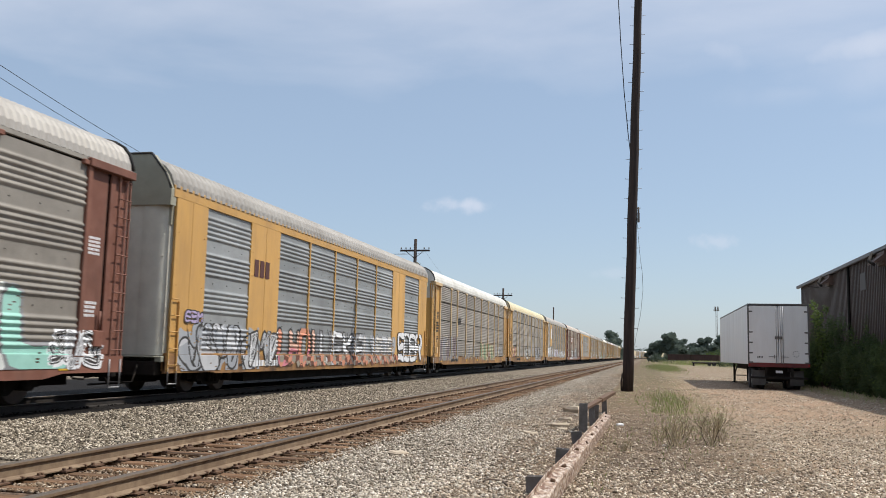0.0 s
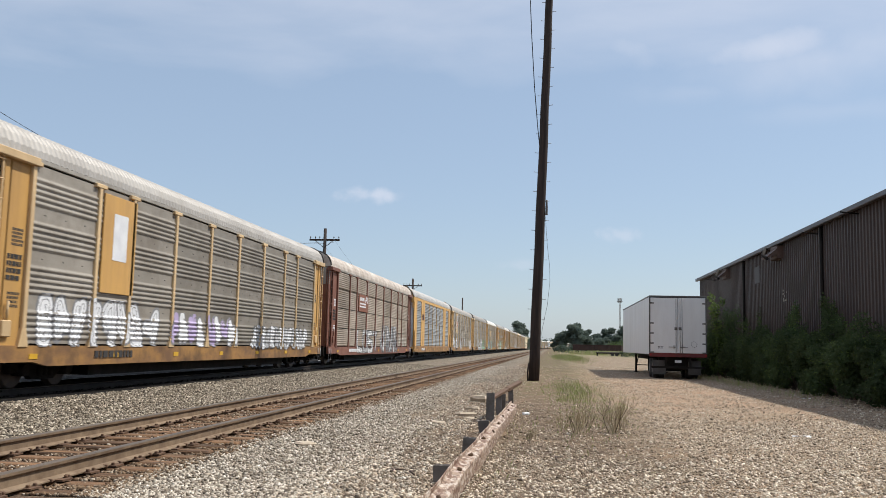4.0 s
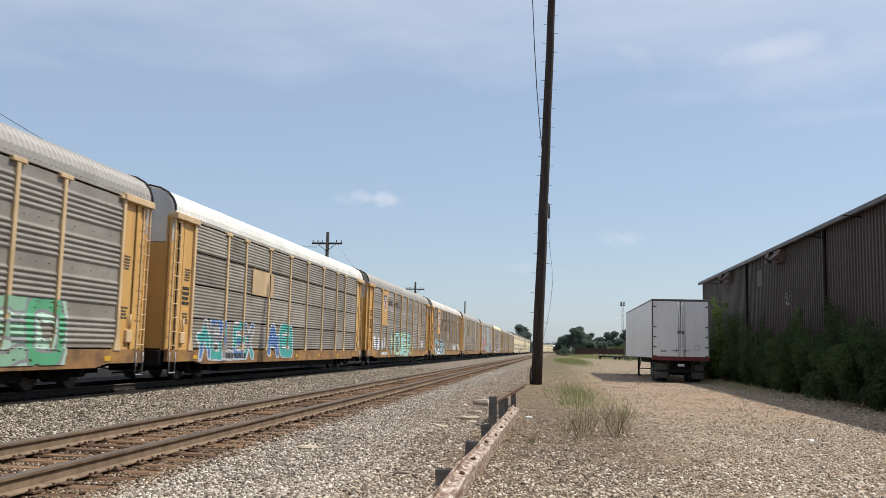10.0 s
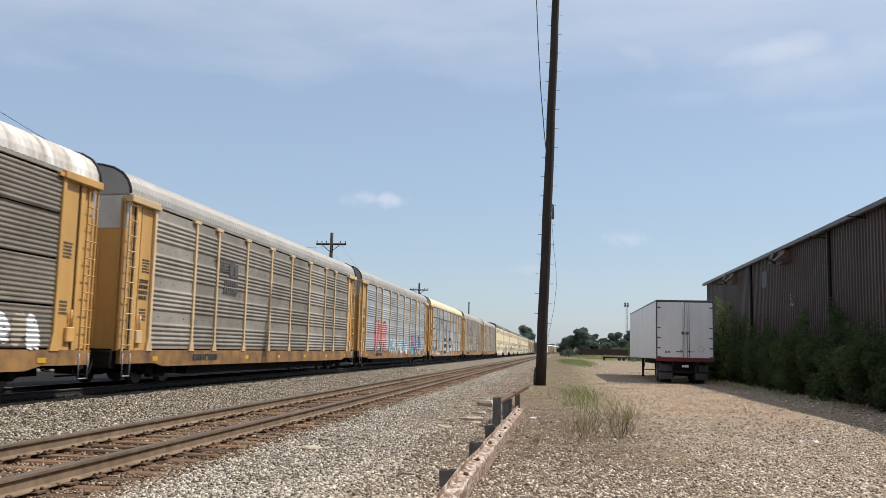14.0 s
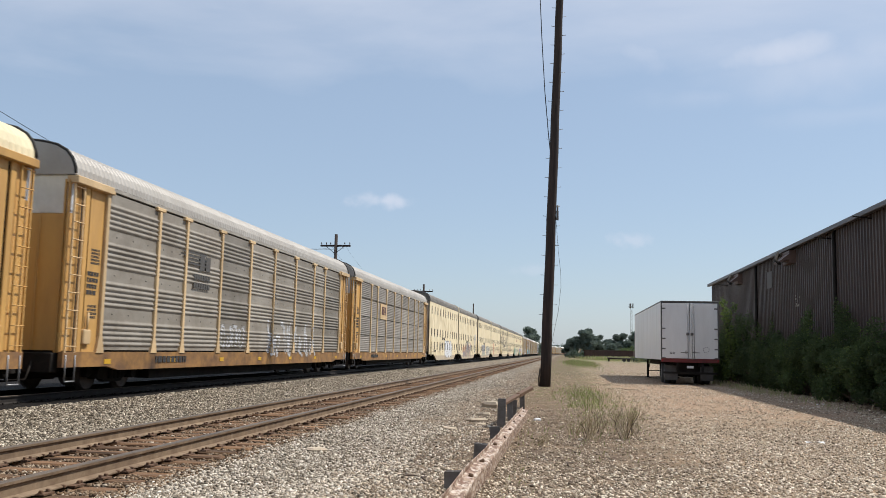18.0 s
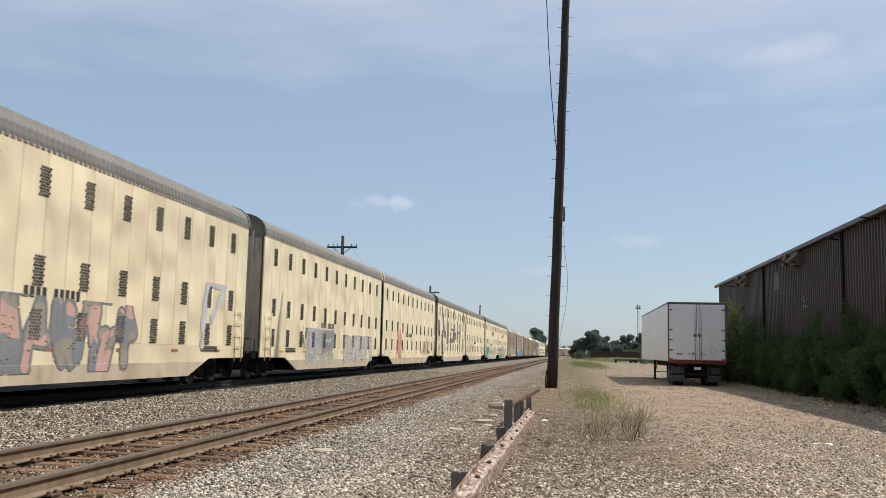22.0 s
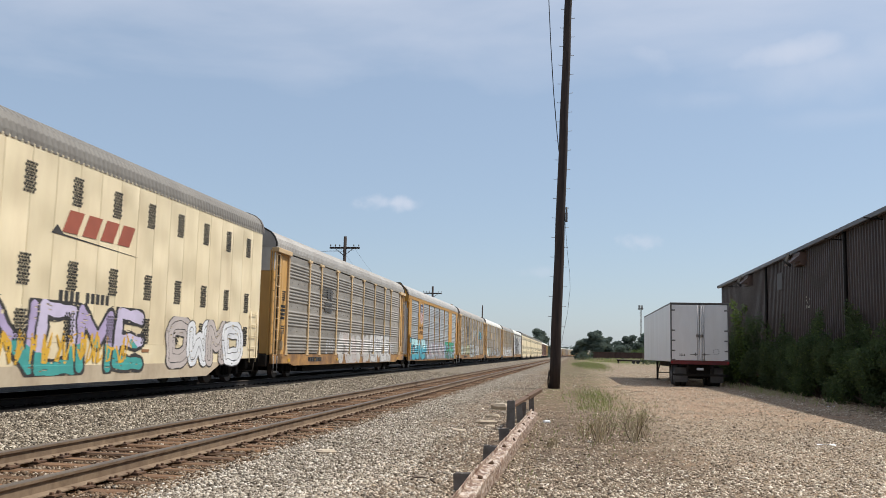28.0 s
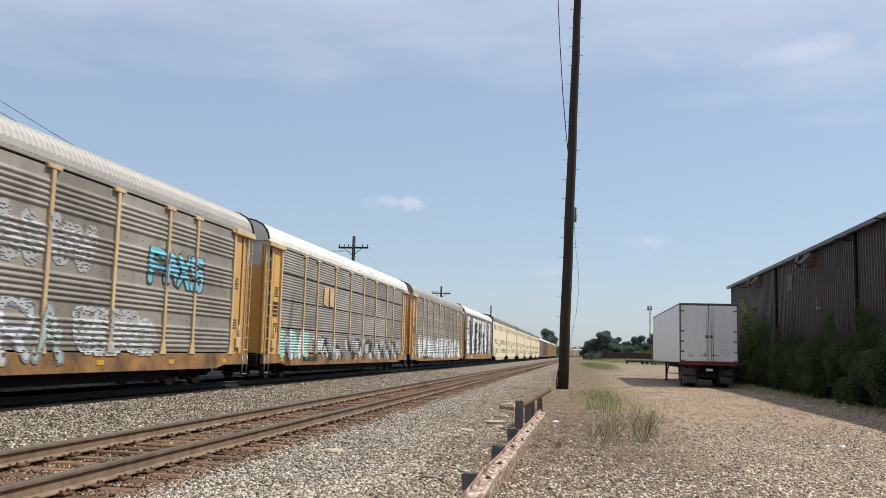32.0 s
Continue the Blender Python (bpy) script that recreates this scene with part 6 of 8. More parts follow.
    spray(c, "max", 7.4, 13.0, 0.54, 2.2, (GREYP, paint("dusty_pink_spray_paint", (0.58, 0.36, 0.30)), GHOST), paint("slate_spray_paint", (0.20, 0.21, 0.21)), 42, thick=0.1, sharp=True, line=False)
    spray(c, "max", 4.0, 7.2, 0.9, 1.7, (ORANGE,), None, 142, line=False, thick=0.05)
    spray(c, "max", 17.2, 19.0, 1.0, 3.2, (SILVER, GHOST), None, 43, line=False, thick=0.06)
    c = maxi(503.55, 547.1, "two-part cream rack car with grey roof, outlined bubble graffiti")
    spray(c, "max", -15.1, -10.9, 0.52, 2.1, (paint("lilac_grey_spray_paint", (0.37, 0.35, 0.36)), GREYP), SILVER, 44, thick=0.24, sharp=True, line=False, word="DR", low=(paint("moss_grey_spray_paint", (0.36, 0.39, 0.27)), 0.25), rim=0.04, worn=0.12, cloud=paint("thin_grey_spray_paint", (0.40, 0.36, 0.31)))
    spray(c, "max", -15.9, -15.0, 1.2, 2.15, (K,), None, 344, thick=0.02, line=False)
    spray(c, "max", -8.7, -2.7, 0.54, 1.95, (paint("thin_silver_cream_paint", (0.53, 0.51, 0.45)),), K, 45, thick=0.2, rim=0.035)
    spray(c, "max", 4.5, 7.0, 0.7, 2.6, (ORANGE,), None, 46, line=False, thick=0.06)
    spray(c, "max", 14.0, 18.0, 0.9, 2.1, (ORANGE, GHOST), None, 47, line=False, thick=0.028)
    c = maxi(547.1, 590.5, "two-part cream rack car with tall faded grey paint strokes")
    TALL = ((-20.0, 3.9, -20.0, 2.15, 1.3), (-18.1, 5.2, -18.0, 4.2, 0.6), (-17.9, 4.6, -16.5, 2.5, 1.0), (-18.0, 2.7, -17.5, 0.55, 1.1), (-14.8, 5.2, -14.8, 3.9, 0.35), (-14.5, 3.95, -14.5, 1.95, 1.3),
            (-12.25, 3.95, -12.3, 3.2, 0.35), (-12.4, 3.28, -10.2, 3.3, 0.22), (-10.1, 5.2, -10.3, 3.6, 0.42), (-9.8, 3.85, -9.8, 2.1, 1.2))
    LAST = ((-12.5, 2.3, -10.2, 2.3, 0.32), (-12.45, 2.3, -12.4, 1.6, 0.5), (-10.25, 2.1, -10.5, 0.35, 0.14), (-7.45, 4.2, -7.5, 2.1, 0.6), (-7.2, 3.1, -5.6, 3.1, 0.16),
            (-5.45, 5.2, -5.45, 4.0, 0.16), (-5.35, 4.0, -5.3, 1.9, 0.75), (-5.5, 1.9, -5.75, 0.35, 0.12), (-2.6, 5.25, -2.7, 4.3, 0.9), (-2.5, 4.5, -3.2, 3.3, 0.5),
            (-0.8, 4.3, -0.7, 3.0, 0.9), (-2.8, 2.5, -2.8, 1.85, 0.7), (-2.85, 1.9, -2.8, 0.46, 0.16))
    ASH = mat("brushed_ash_grey_paint", (0.125, 0.112, 0.098), (0.25, 0.218, 0.175), 0.7, scale=2.2, stretch=(1, 3, 0.7), rand=0)
    strokes(c, TALL + LAST, ASH, 48)
    PINKISH = ((4.73, 2.52, 4.8, 1.29, 0.35), (4.97, 1.29, 5.17, 0.42, 0.16), (8.05, 2.46, 8.06, 1.13, 0.4), (7.96, 1.13, 7.89, 0.4, 0.5), (1.34, 2.32, 1.29, 1.84, 0.5), (1.21, 1.84, 1.1, 1.4, 0.35), (2.56, 0.89, 2.43, 0.5, 0.3), (10.36, 3.41, 10.29, 2.68, 0.25), (11.82, 1.15, 11.47, 0.47, 0.18))
    strokes(c, PINKISH, mat("faded_salmon_brush_paint", (0.60, 0.40, 0.27), (0.68, 0.53, 0.37), 0.7, scale=2.5, stretch=(1, 3, 0.7), rand=0), 49)
    bars(c, "max", -13.05, -10.9, 1.98, 2.2, M_INK, 1, 7, name="number_stencil")
    spray(c, "max", 2.0, 8.0, 0.7, 2.3, (paint("faint_rust_spray_paint", (0.60, 0.44, 0.31)), paint("faint_brown_spray_paint", (0.48, 0.37, 0.26))), None, 49, line=False, thick=0.05, worn=0.2)
    c = maxi(590.5, 633.75, "two-part cream rack car with red emblem, lilac teal graffiti")
    spray(c, "max", -20.2, -16.4, 0.5, 2.3, (TEAL, TEAL), GREYP, 50, thick=0.3, line=False)
    spray(c, "max", -15.5, -3.0, 0.65, 2.2, (paint("faint_mint_spray_paint", (0.52, 0.57, 0.47)), paint("faint_grey_spray_paint", (0.50, 0.47, 0.39))), None, 51, line=False, thick=0.1, worn=0.2)
    block_emblem(c, 9.6, 3.93, 3.2, 0.52, paint("brick_red_emblem", (0.36, 0.10, 0.06)), XW + 0.004, 4, 0.26)
    block_emblem(c, -9.6, 3.93, 3.2, 0.52, paint("brick_red_emblem", (0.36, 0.10, 0.06)), XW + 0.004, 4, 0.26)
    for q in (9.6, -9.6):
        piece("emblem_swoosh", lambda s, q=q: s.prism([(q - 1.9, 3.60), (q + 1.95, 3.46), (q - 1.45, 3.62), (q - 1.7, 3.80)], 0, XW, XW + 0.01), M_INK, c)
    spray(c, "max", 2.6, 12.2, 0.5, 2.15, (VIOLET, paint("pale_lilac_spray_paint", (0.60, 0.54, 0.70))), K, 52, thick=0.155, low=(TEAL, 0.36), sharp=True, line=False, word="KENOME")
    spray(c, "max", 5.0, 11.6, 0.72, 1.5, (paint("amber_spray_paint", (0.72, 0.42, 0.05)),), None, 153, thick=0.05, sharp=True)
    spray(c, "max", 13.6, 19.0, 0.56, 2.05, (paint("pinkish_white_spray_paint", (0.52, 0.46, 0.43)), W), K, 54, thick=0.26, word="OWMO", line=True, rim=0.035)
    c, h = rack("wide", 633.75, 661.4, "grey rack car with yellow posts, black emblem, white graffiti", M_GALV, M_PALE, M_YELLOW)
    ns_mark(c, h)
    spray(c, "wide", -h + 7.4, -h + 9.6, 0.95, 1.7, (SILVER,), None, 55, line=False, thick=0.035, worn=0.2)
    spray(c, "wide", -h + 9.6, -h + 16.2, 0.55, 2.05, (paint("washed_white_spray_paint", (0.53, 0.51, 0.48)), paint("pinkish_white_spray_paint", (0.52, 0.46, 0.43))), SILVER, 56, thick=0.22, line=False, rim=0.03, worn=0.12)
    spray(c, "wide", -h + 16.4, -h + 21.6, 0.55, 2.12, (paint("dull_white_spray_paint", (0.62, 0.61, 0.59)),), GREYP, 356, thick=0.13, word="SPOR", line=False, cloud=paint("washed_white_spray_paint", (0.53, 0.51, 0.48)), rim=0.06)
    spray(c, "wide", -h + 21.6, -h + 23.0, 0.9, 1.6, (SILVER,), None, 357, thick=0.05, line=False)
    c, h = rack("full", 661.6, 689.3, "golden yellow rack car with striped shield and blue graffiti", M_GALV_BRIGHT, M_GOLD, roof=M_ROOF_SILVER, end=(mat("dirty_white_end_paint", (0.50, 0.49, 0.47), (0.30, 0.28, 0.26), 0.6, scale=2.0, stretch=(2, 2, 0.4), dirt=(0.16, 0.13, 0.11), dirt_amount=0.6), M_GOLD), inset=(1.15, 4.05, 6.15))
    shield(c, -h + 5.25, 4.0, 1.25, 1.55, XW)
    slogan(c, "BUILDING", -h + 4.4, 2.85, 0.38, XW + 0.006, paint("dark_brown_lettering", (0.13, 0.07, 0.03)))
    slogan(c, "AMERICA", -h + 4.45, 2.45, 0.38, XW + 0.006, paint("dark_brown_lettering", (0.13, 0.07, 0.03)))
    spray(c, "full", -h + 0.9, -h + 9.4, 0.56, 0.95, (paint("dull_slate_blue_spray_paint", (0.12, 0.19, 0.25)), paint("thin_umber_spray_paint", (0.17, 0.11, 0.07))), None, 358, thick=0.3, line=False, worn=0.12)
    spray(c, "full", -h + 1.5, -h + 8.3, 0.60, 2.14, (paint("pale_cyan_spray_paint", (0.44, 0.68, 0.70)),), K, 57, thick=0.195, low=(paint("deep_cyan_spray_paint", (0.06, 0.36, 0.46)), 0.62), line=False, word="CENSM", rim=0.10, worn=0.02)
    spray(c, "full", -h + 0.5, -h + 1.35, 1.75, 2.2, (CYAN,), K, 360, thick=0.3, line=False, rim=0.05)
    spray(c, "full", -h + 8.2, -h + 18.4, 0.65, 2.0, (SILVER, GREYP, paint("muted_mauve_spray_paint", (0.40, 0.33, 0.37))), GREYP, 58, sharp=True, cloud=paint("thin_steel_blue_spray_paint", (0.33, 0.38, 0.42)))
    spray(c, "full", h - 8.9, h - 2.2, 0.62, 1.9, (paint("faded_blue_spray_paint", (0.25, 0.36, 0.52)),), None, 159, thick=0.1, line=False)
    spray(c, "full", h - 8.2, h - 2.5, 0.58, 2.12, (paint("bright_green_spray_paint", (0.05, 0.34, 0.20)),), K, 59, thick=0.14, sharp=True, word="ZERRE", low=(paint("dark_green_spray_paint", (0.07, 0.17, 0.13)), 0.3), line=False, rim=0.045)
    spray(c, "full", h - 7.9, h - 2.8, 0.7, 1.9, (MINT,), None, 359, thick=0.016, line=False)
    c, h = rack("wide", 689.1, 716.7, "grimy grey rack car with yellow posts and many small graffiti", M_GALV_DIRTY, M_PALE, M_YELLOW)
    ns_mark(c, h)
    spray(c, "wide", -h + 1.8, -h + 4.3, 2.3, 3.8, (SILVER,), None, 60, line=False, thick=0.05, worn=0.3)
    spray(c, "wide", -h + 2.0, -h + 5.8, 0.9, 1.9, (paint("thin_mint_spray_paint", (0.38, 0.46, 0.42)),), None, 61, line=False, thick=0.1, worn=0.3)
    spray(c, "wide", -h + 6.2, -h + 9.2, 0.95, 2.1, (paint("thin_lime_spray_paint", (0.40, 0.42, 0.25)),), None, 62, line=False, thick=0.3, worn=0.3)
    spray(c, "wide", -h + 9.4, -h + 15.2, 0.7, 2.1, (paint("thin_mint_spray_paint", (0.38, 0.46, 0.42)), SILVER), GREYP, 63, word="OSERA", thick=0.1, worn=0.2, line=False)
    spray(c, "wide", -h + 12.8, -h + 16.2, 2.7, 4.0, (paint("thin_silver_spray_paint", (0.42, 0.42, 0.41)),), None, 64, line=False, worn=0.35, thick=0.2)
    spray(c, "wide", -h + 15.8, -h + 19.2, 0.9, 2.05, (paint("thin_silver_spray_paint", (0.42, 0.42, 0.41)),), SILVER, 65, thick=0.28, line=False, worn=0.25)
    spray(c, "wide", h - 7.2, h - 3.9, 2.75, 3.8, (CYAN, paint("light_blue_spray_paint", (0.22, 0.46, 0.60))), K, 66, thick=0.14, word="FAXS", line=False)
    c, h = rack("tier", 716.7, 744.4, "yellow and grey rack car with white roof and graffiti", M_GALV, M_PALE, M_YELLOW, M_ROOF_WHITE)
    block_emblem(c, -h + 8.0, 3.5, 1.8, 0.8, M_PALE, XW + 0.01, 2)
    spray(c, "tier", -h + 1.8, -h + 5.4, 0.75, 2.0, (MINT, W), None, 67, line=False)
    spray(c, "tier", -h + 6.0, h - 2.4, 0.65, 1.8, (K, GREYP, SILVER), None, 68)
    c, h = rack("wide", 744.4, 772.1, "rack car with grimy grey panels and white graffiti", M_GALV_DIRTY, M_PALE, M_YELLOW)
    spray(c, "wide", -h + 3.0, h - 2.4, 0.7, 2.3, (W, SILVER), GREYP, 69)
    c, h = rack("full", 772.1, 799.8, "white-sided rack car with large black graffiti strokes", M_ROOF_WHITE, M_STEELPOST, roof=M_ROOF_WHITE)
    spray(c, "full", -h + 2.0, h - 2.0, 1.0, 4.4, (W, K), K, 71)
    for i in range(3):
        maxi(799.8 + 43.6 * i, 843.3 + 43.6 * i, "two-part cream rack car with grey ribbed roof")
    s0 = 799.8 + 43.6 * 3
    r = random.Random(3)
    for i in range(20):
        rack(r.choice(("wide", "tier")), s0 + 27.66 * i, s0 + 27.66 * (i + 1), "weathered grey ribbed rack car in the moving train",
             r.choice((M_GALV, M_GALV_DIRTY)), r.choice((M_PALE, M_BROWN, M_YELLOW)), roof=r.choice((M_ROOF, M_ROOF_WHITE)), plain=True)


def ns_mark(c, h):
    """A faded black emblem: tapering bars and two blocks."""
    y = -h + 7.0
    def build(s):
        for i in range(4):
            s.box(XW + 0.002, XW + 0.01, y - 1.0 + 0.1 * i, y + 0.75, 3.95 - 0.11 * i, 4.0 - 0.11 * i)
        for a in (0.3, 0.75):
            s.box(XW + 0.002, XW + 0.012, y + a, y + a + 0.35, 3.5, 3.95)
        for i in range(7):
            s.box(XW + 0.002, XW + 0.01, y - 0.1 + 0.18 * i, y + 0.04 + 0.18 * i, 3.18, 3.36)
            s.box(XW + 0.002, XW + 0.01, y - 0.1 + 0.18 * i, y + 0.04 + 0.18 * i, 2.92, 3.10)
    piece("faded_emblem", build, paint("faded_black_emblem", (0.09, 0.085, 0.08)), c, fix=False)


make_train()


# ---- poles and wires ----
def sag(a, b, drop, n=16):
    a, b = Vector(a), Vector(b)
    return [a.lerp(b, i / n) - Vector((0, 0, drop * 4 * (i / n) * (1 - i / n))) for i in range(n + 1)]


def wire(pts, r, label, name="wire"):
    s = Shape()
    s.tube(pts, r, 6)
    return tagged(new(name, s.mesh(name, M_WIRE)), label, "wire", "overhead wires")


def make_main_pole():
    base, top = Vector((-0.77, 38.0, -0.3)), Vector((-0.16, 38.0, 20.5))
    p = thing("utility_pole", "tall dark creosoted timber pole with climbing pegs", "utility pole", m=pose(base.x, base.y, 0))
    ax = (top - base)
    def shaft(s):
        pts, rs = [], []
        for i in range(15):
            f = i / 14
            q = ax * f + Vector((0.012 * math.sin(i * 2.1), 0.01 * math.cos(i * 1.7), -0.3))
            pts.append(q)
            rs.append(0.235 - 0.085 * f)
        s.tube(pts, rs, 18)
    piece("shaft", shaft, M_TIMBER, p)
    def peg(s, e):
        s.tube(((0, 0, 0), (e * 0.15, -0.02, 0.0)), 0.011, 6)
        s.tube(((e * 0.15, -0.02, -0.002), (e * 0.15, -0.02, 0.03)), 0.011, 6)
    for i in range(38):
        z = 2.6 + 0.425 * i
        f = (z + 0.3) / 20.8
        e = -1 if i % 2 else 1
        c = ax * f
        part("climbing_peg", shared(("climbing_peg", e), lambda s: peg(s, e), M_GALVBRACKET), p, loc=(c.x + e * (0.225 - 0.085 * f), 0, z))
    piece("ground_wire_guard", lambda s: s.tube(((-0.24, -0.12, 0.0), (-0.25, -0.12, 0.35), (-0.20, -0.12, 0.75)), 0.03, 8), M_TIMBER, p)
    def box(s):
        c = ax * (8.1 / 20.8)
        s.box(c.x + 0.19, c.x + 0.29, -0.06, 0.06, 7.1, 7.5, 0.01)
        s.tube(((c.x + 0.24, 0, 7.5), (c.x + 0.24, 0, 7.75)), 0.04, 8)
    piece("bracket", box, M_STEELPOST, p, "small dark bracket")
    # slack drop cable on the side of the pole
    pts = [(-0.36, 37.9, 7.3), (-0.31, 37.9, 6.6), (-0.25, 37.9, 5.8), (-0.14, 37.9, 4.9), (-0.12, 37.9, 4.2), (-0.22, 37.9, 3.2), (-0.40, 37.9, 2.3), (-0.47, 38.0, 1.9)]
    wire([Vector(q) for q in pts], 0.0075, "slack black cable hanging beside the timber pole", "drop_cable")
    piece("crossarm", lambda s: s.box(-1.3, 1.3, -0.08, 0.08, 19.9, 20.06, 0.01), M_TIMBER, p, loc=(0.6, -0.2, 0))
    wire([Vector(q) for q in ((-1.32, 37.8, 19.9), (-1.2, 37.8, 18.4), (-1.12, 37.82, 16.98), (-1.02, 37.85, 15.0), (-0.88, 37.9, 12.8), (-0.72, 37.95, 11.0), (-0.62, 38.0, 10.1))], 0.021, "black cable hanging beside the tall timber pole")


def far_pole(y, x=-18.0, top=10.3, armed=True):
    p = thing("telegraph_pole", "weathered timber pole with one crossarm beyond the train" if armed else "bare weathered timber pole beyond the train", "utility pole", "poles beyond the train", pose(x, y, 0))
    piece("shaft", lambda s: s.tube(((0, 0, -0.3), (0.03, 0, top)), [0.19, 0.12], 10), M_TIMBER, p)
    if not armed:
        return p
    def arm(s):
        s.box(-1.22, 1.22, -0.07, 0.07, top - 0.98, top - 0.84, 0.01)
    piece("crossarm", arm, M_TIMBER, p)
    for e in (-1, 1):
        piece("brace", lambda s, e=e: s.tube(((e * 0.75, -0.09, top - 0.95), (0.0, -0.12, top - 1.55)), 0.025, 5), M_TIMBER, p)
    for xx in (-1.15, -0.75, -0.4, 0.75, 1.15):
        part("insulator", shared(("insulator",), lambda s: s.tube(((0, 0, 0), (0, 0, 0.06), (0, 0, 0.08), (0, 0, 0.2)), [0.02, 0.02, 0.05, 0.04], 8), M_STEELPOST), p, loc=(xx, 0, top - 0.84))
    return p


def make_far_poles():
    for y, t, armed in ((8.0, 12.9, True), (67.9, 10.39, True), (112.8, 9.85, True), (176.8, 10.9, False)):
        far_pole(y, top=t, armed=armed)
    for xx, dz in ((-0.4, 0.0), (0.75, -0.42)):
        run = [8.0 + 59.9 * i / 30 for i in range(31)]
        wire([Vector((-18 + xx, y, 7.54 + dz * (1 - (y - 8) / 60) + 0.0031 * (y - 44.1) ** 2)) for y in run], 0.0085, "thin wire along the timber poles")
        wire(sag((-18 + xx, 67.9, 9.55), (-18 + xx, 112.8, 9.0), 2.6, 20), 0.005, "thin wire along the timber poles")


make_main_pole()
make_far_poles()


# ---- guard rail ----
def make_guard_rail():
    cx, cy = -1.05, 14.0
    p = thing("guard_rail", "broken steel guard rail with peeling pink and white paint", "guard rail", m=pose(cx, cy, 0))
    def beam(s, length, seed):
        line = ((-0.07, 0.05), (-0.062, 0.05), (-0.058, 0.004), (0.05, -0.012), (0.062, -0.026), (0.066, -0.195), (0.056, -0.195), (0.05, -0.026), (-0.067, -0.006))
        rows = []
        r = random.Random(seed)
        for i in range(40):
            y = length * i / 39
            w = 0.02 * noise.noise((y * 0.6, seed, 0)) + 0.006 * noise.noise((y * 3, seed, 5))
            rows.append([(u + w, y, v - 0.5 * w) for u, v in line + line[:1]])
        s.grid(rows, False)
        for i in range(9):
            y = length * (i + 0.5) / 9 + r.uniform(-0.3, 0.3)
            s.tube(((r.uniform(-0.03, 0.05), y, -0.012), (r.uniform(-0.02, 0.03), y + 0.01, 0.022)), r.uniform(0.014, 0.03), 6, slot=1)
    b = piece("beam", lambda s: beam(s, 12.8, 1), (M_BEAM, M_PLATE), p, "bent steel beam with peeling paint")
    b.location, b.rotation_euler = (-0.91 - cx, 6.6 - cy, 0.215), (radians(-0.1), radians(4), radians(-0.5))
    b = piece("broken_beam", lambda s: (s.box(-0.05, 0.05, 0.0, 3.0, 0.0, 0.06, 0.008), s.box(-0.045, 0.06, 2.9, 6.4, -0.015, 0.075, 0.008)), M_PLATE, p, "rusty broken end of the beam")
    b.location, b.rotation_euler = (-1.14 - cx, 17.2 - cy, 0.40), (radians(0.5), radians(8), radians(-2.6))
    def post(s, h, lean, w):
        m = pose(0, 0, 0, lean * 0.4, lean, 0)
        s.box(-w, w, -0.06, -0.048, -0.3, h, 0.003, m=m)
        s.box(-w, w, 0.048, 0.06, -0.3, h, 0.003, m=m)
        s.box(-0.006, 0.006, -0.05, 0.05, -0.3, h - 0.002, 0, m=m)
    for x, y, h, lean, w in ((-1.13, 6.8, 0.19, 2, 0.085), (-1.13, 9.36, 0.17, -3, 0.085), (-1.10, 12.05, 0.19, 4, 0.085), (-1.09, 14.7, 0.20, -6, 0.085), (-1.16, 17.05, 0.53, 0.6, 0.075), (-1.10, 19.0, 0.42, -3, 0.06), (-1.09, 19.9, 0.36, 3, 0.06), (-1.0, 22.3, 0.38, -2, 0.06)):
        piece("post", lambda s: post(s, h, lean, w), M_STEELPOST, p, "short grey steel post", loc=(x - cx, y - cy, 0))


make_guard_rail()


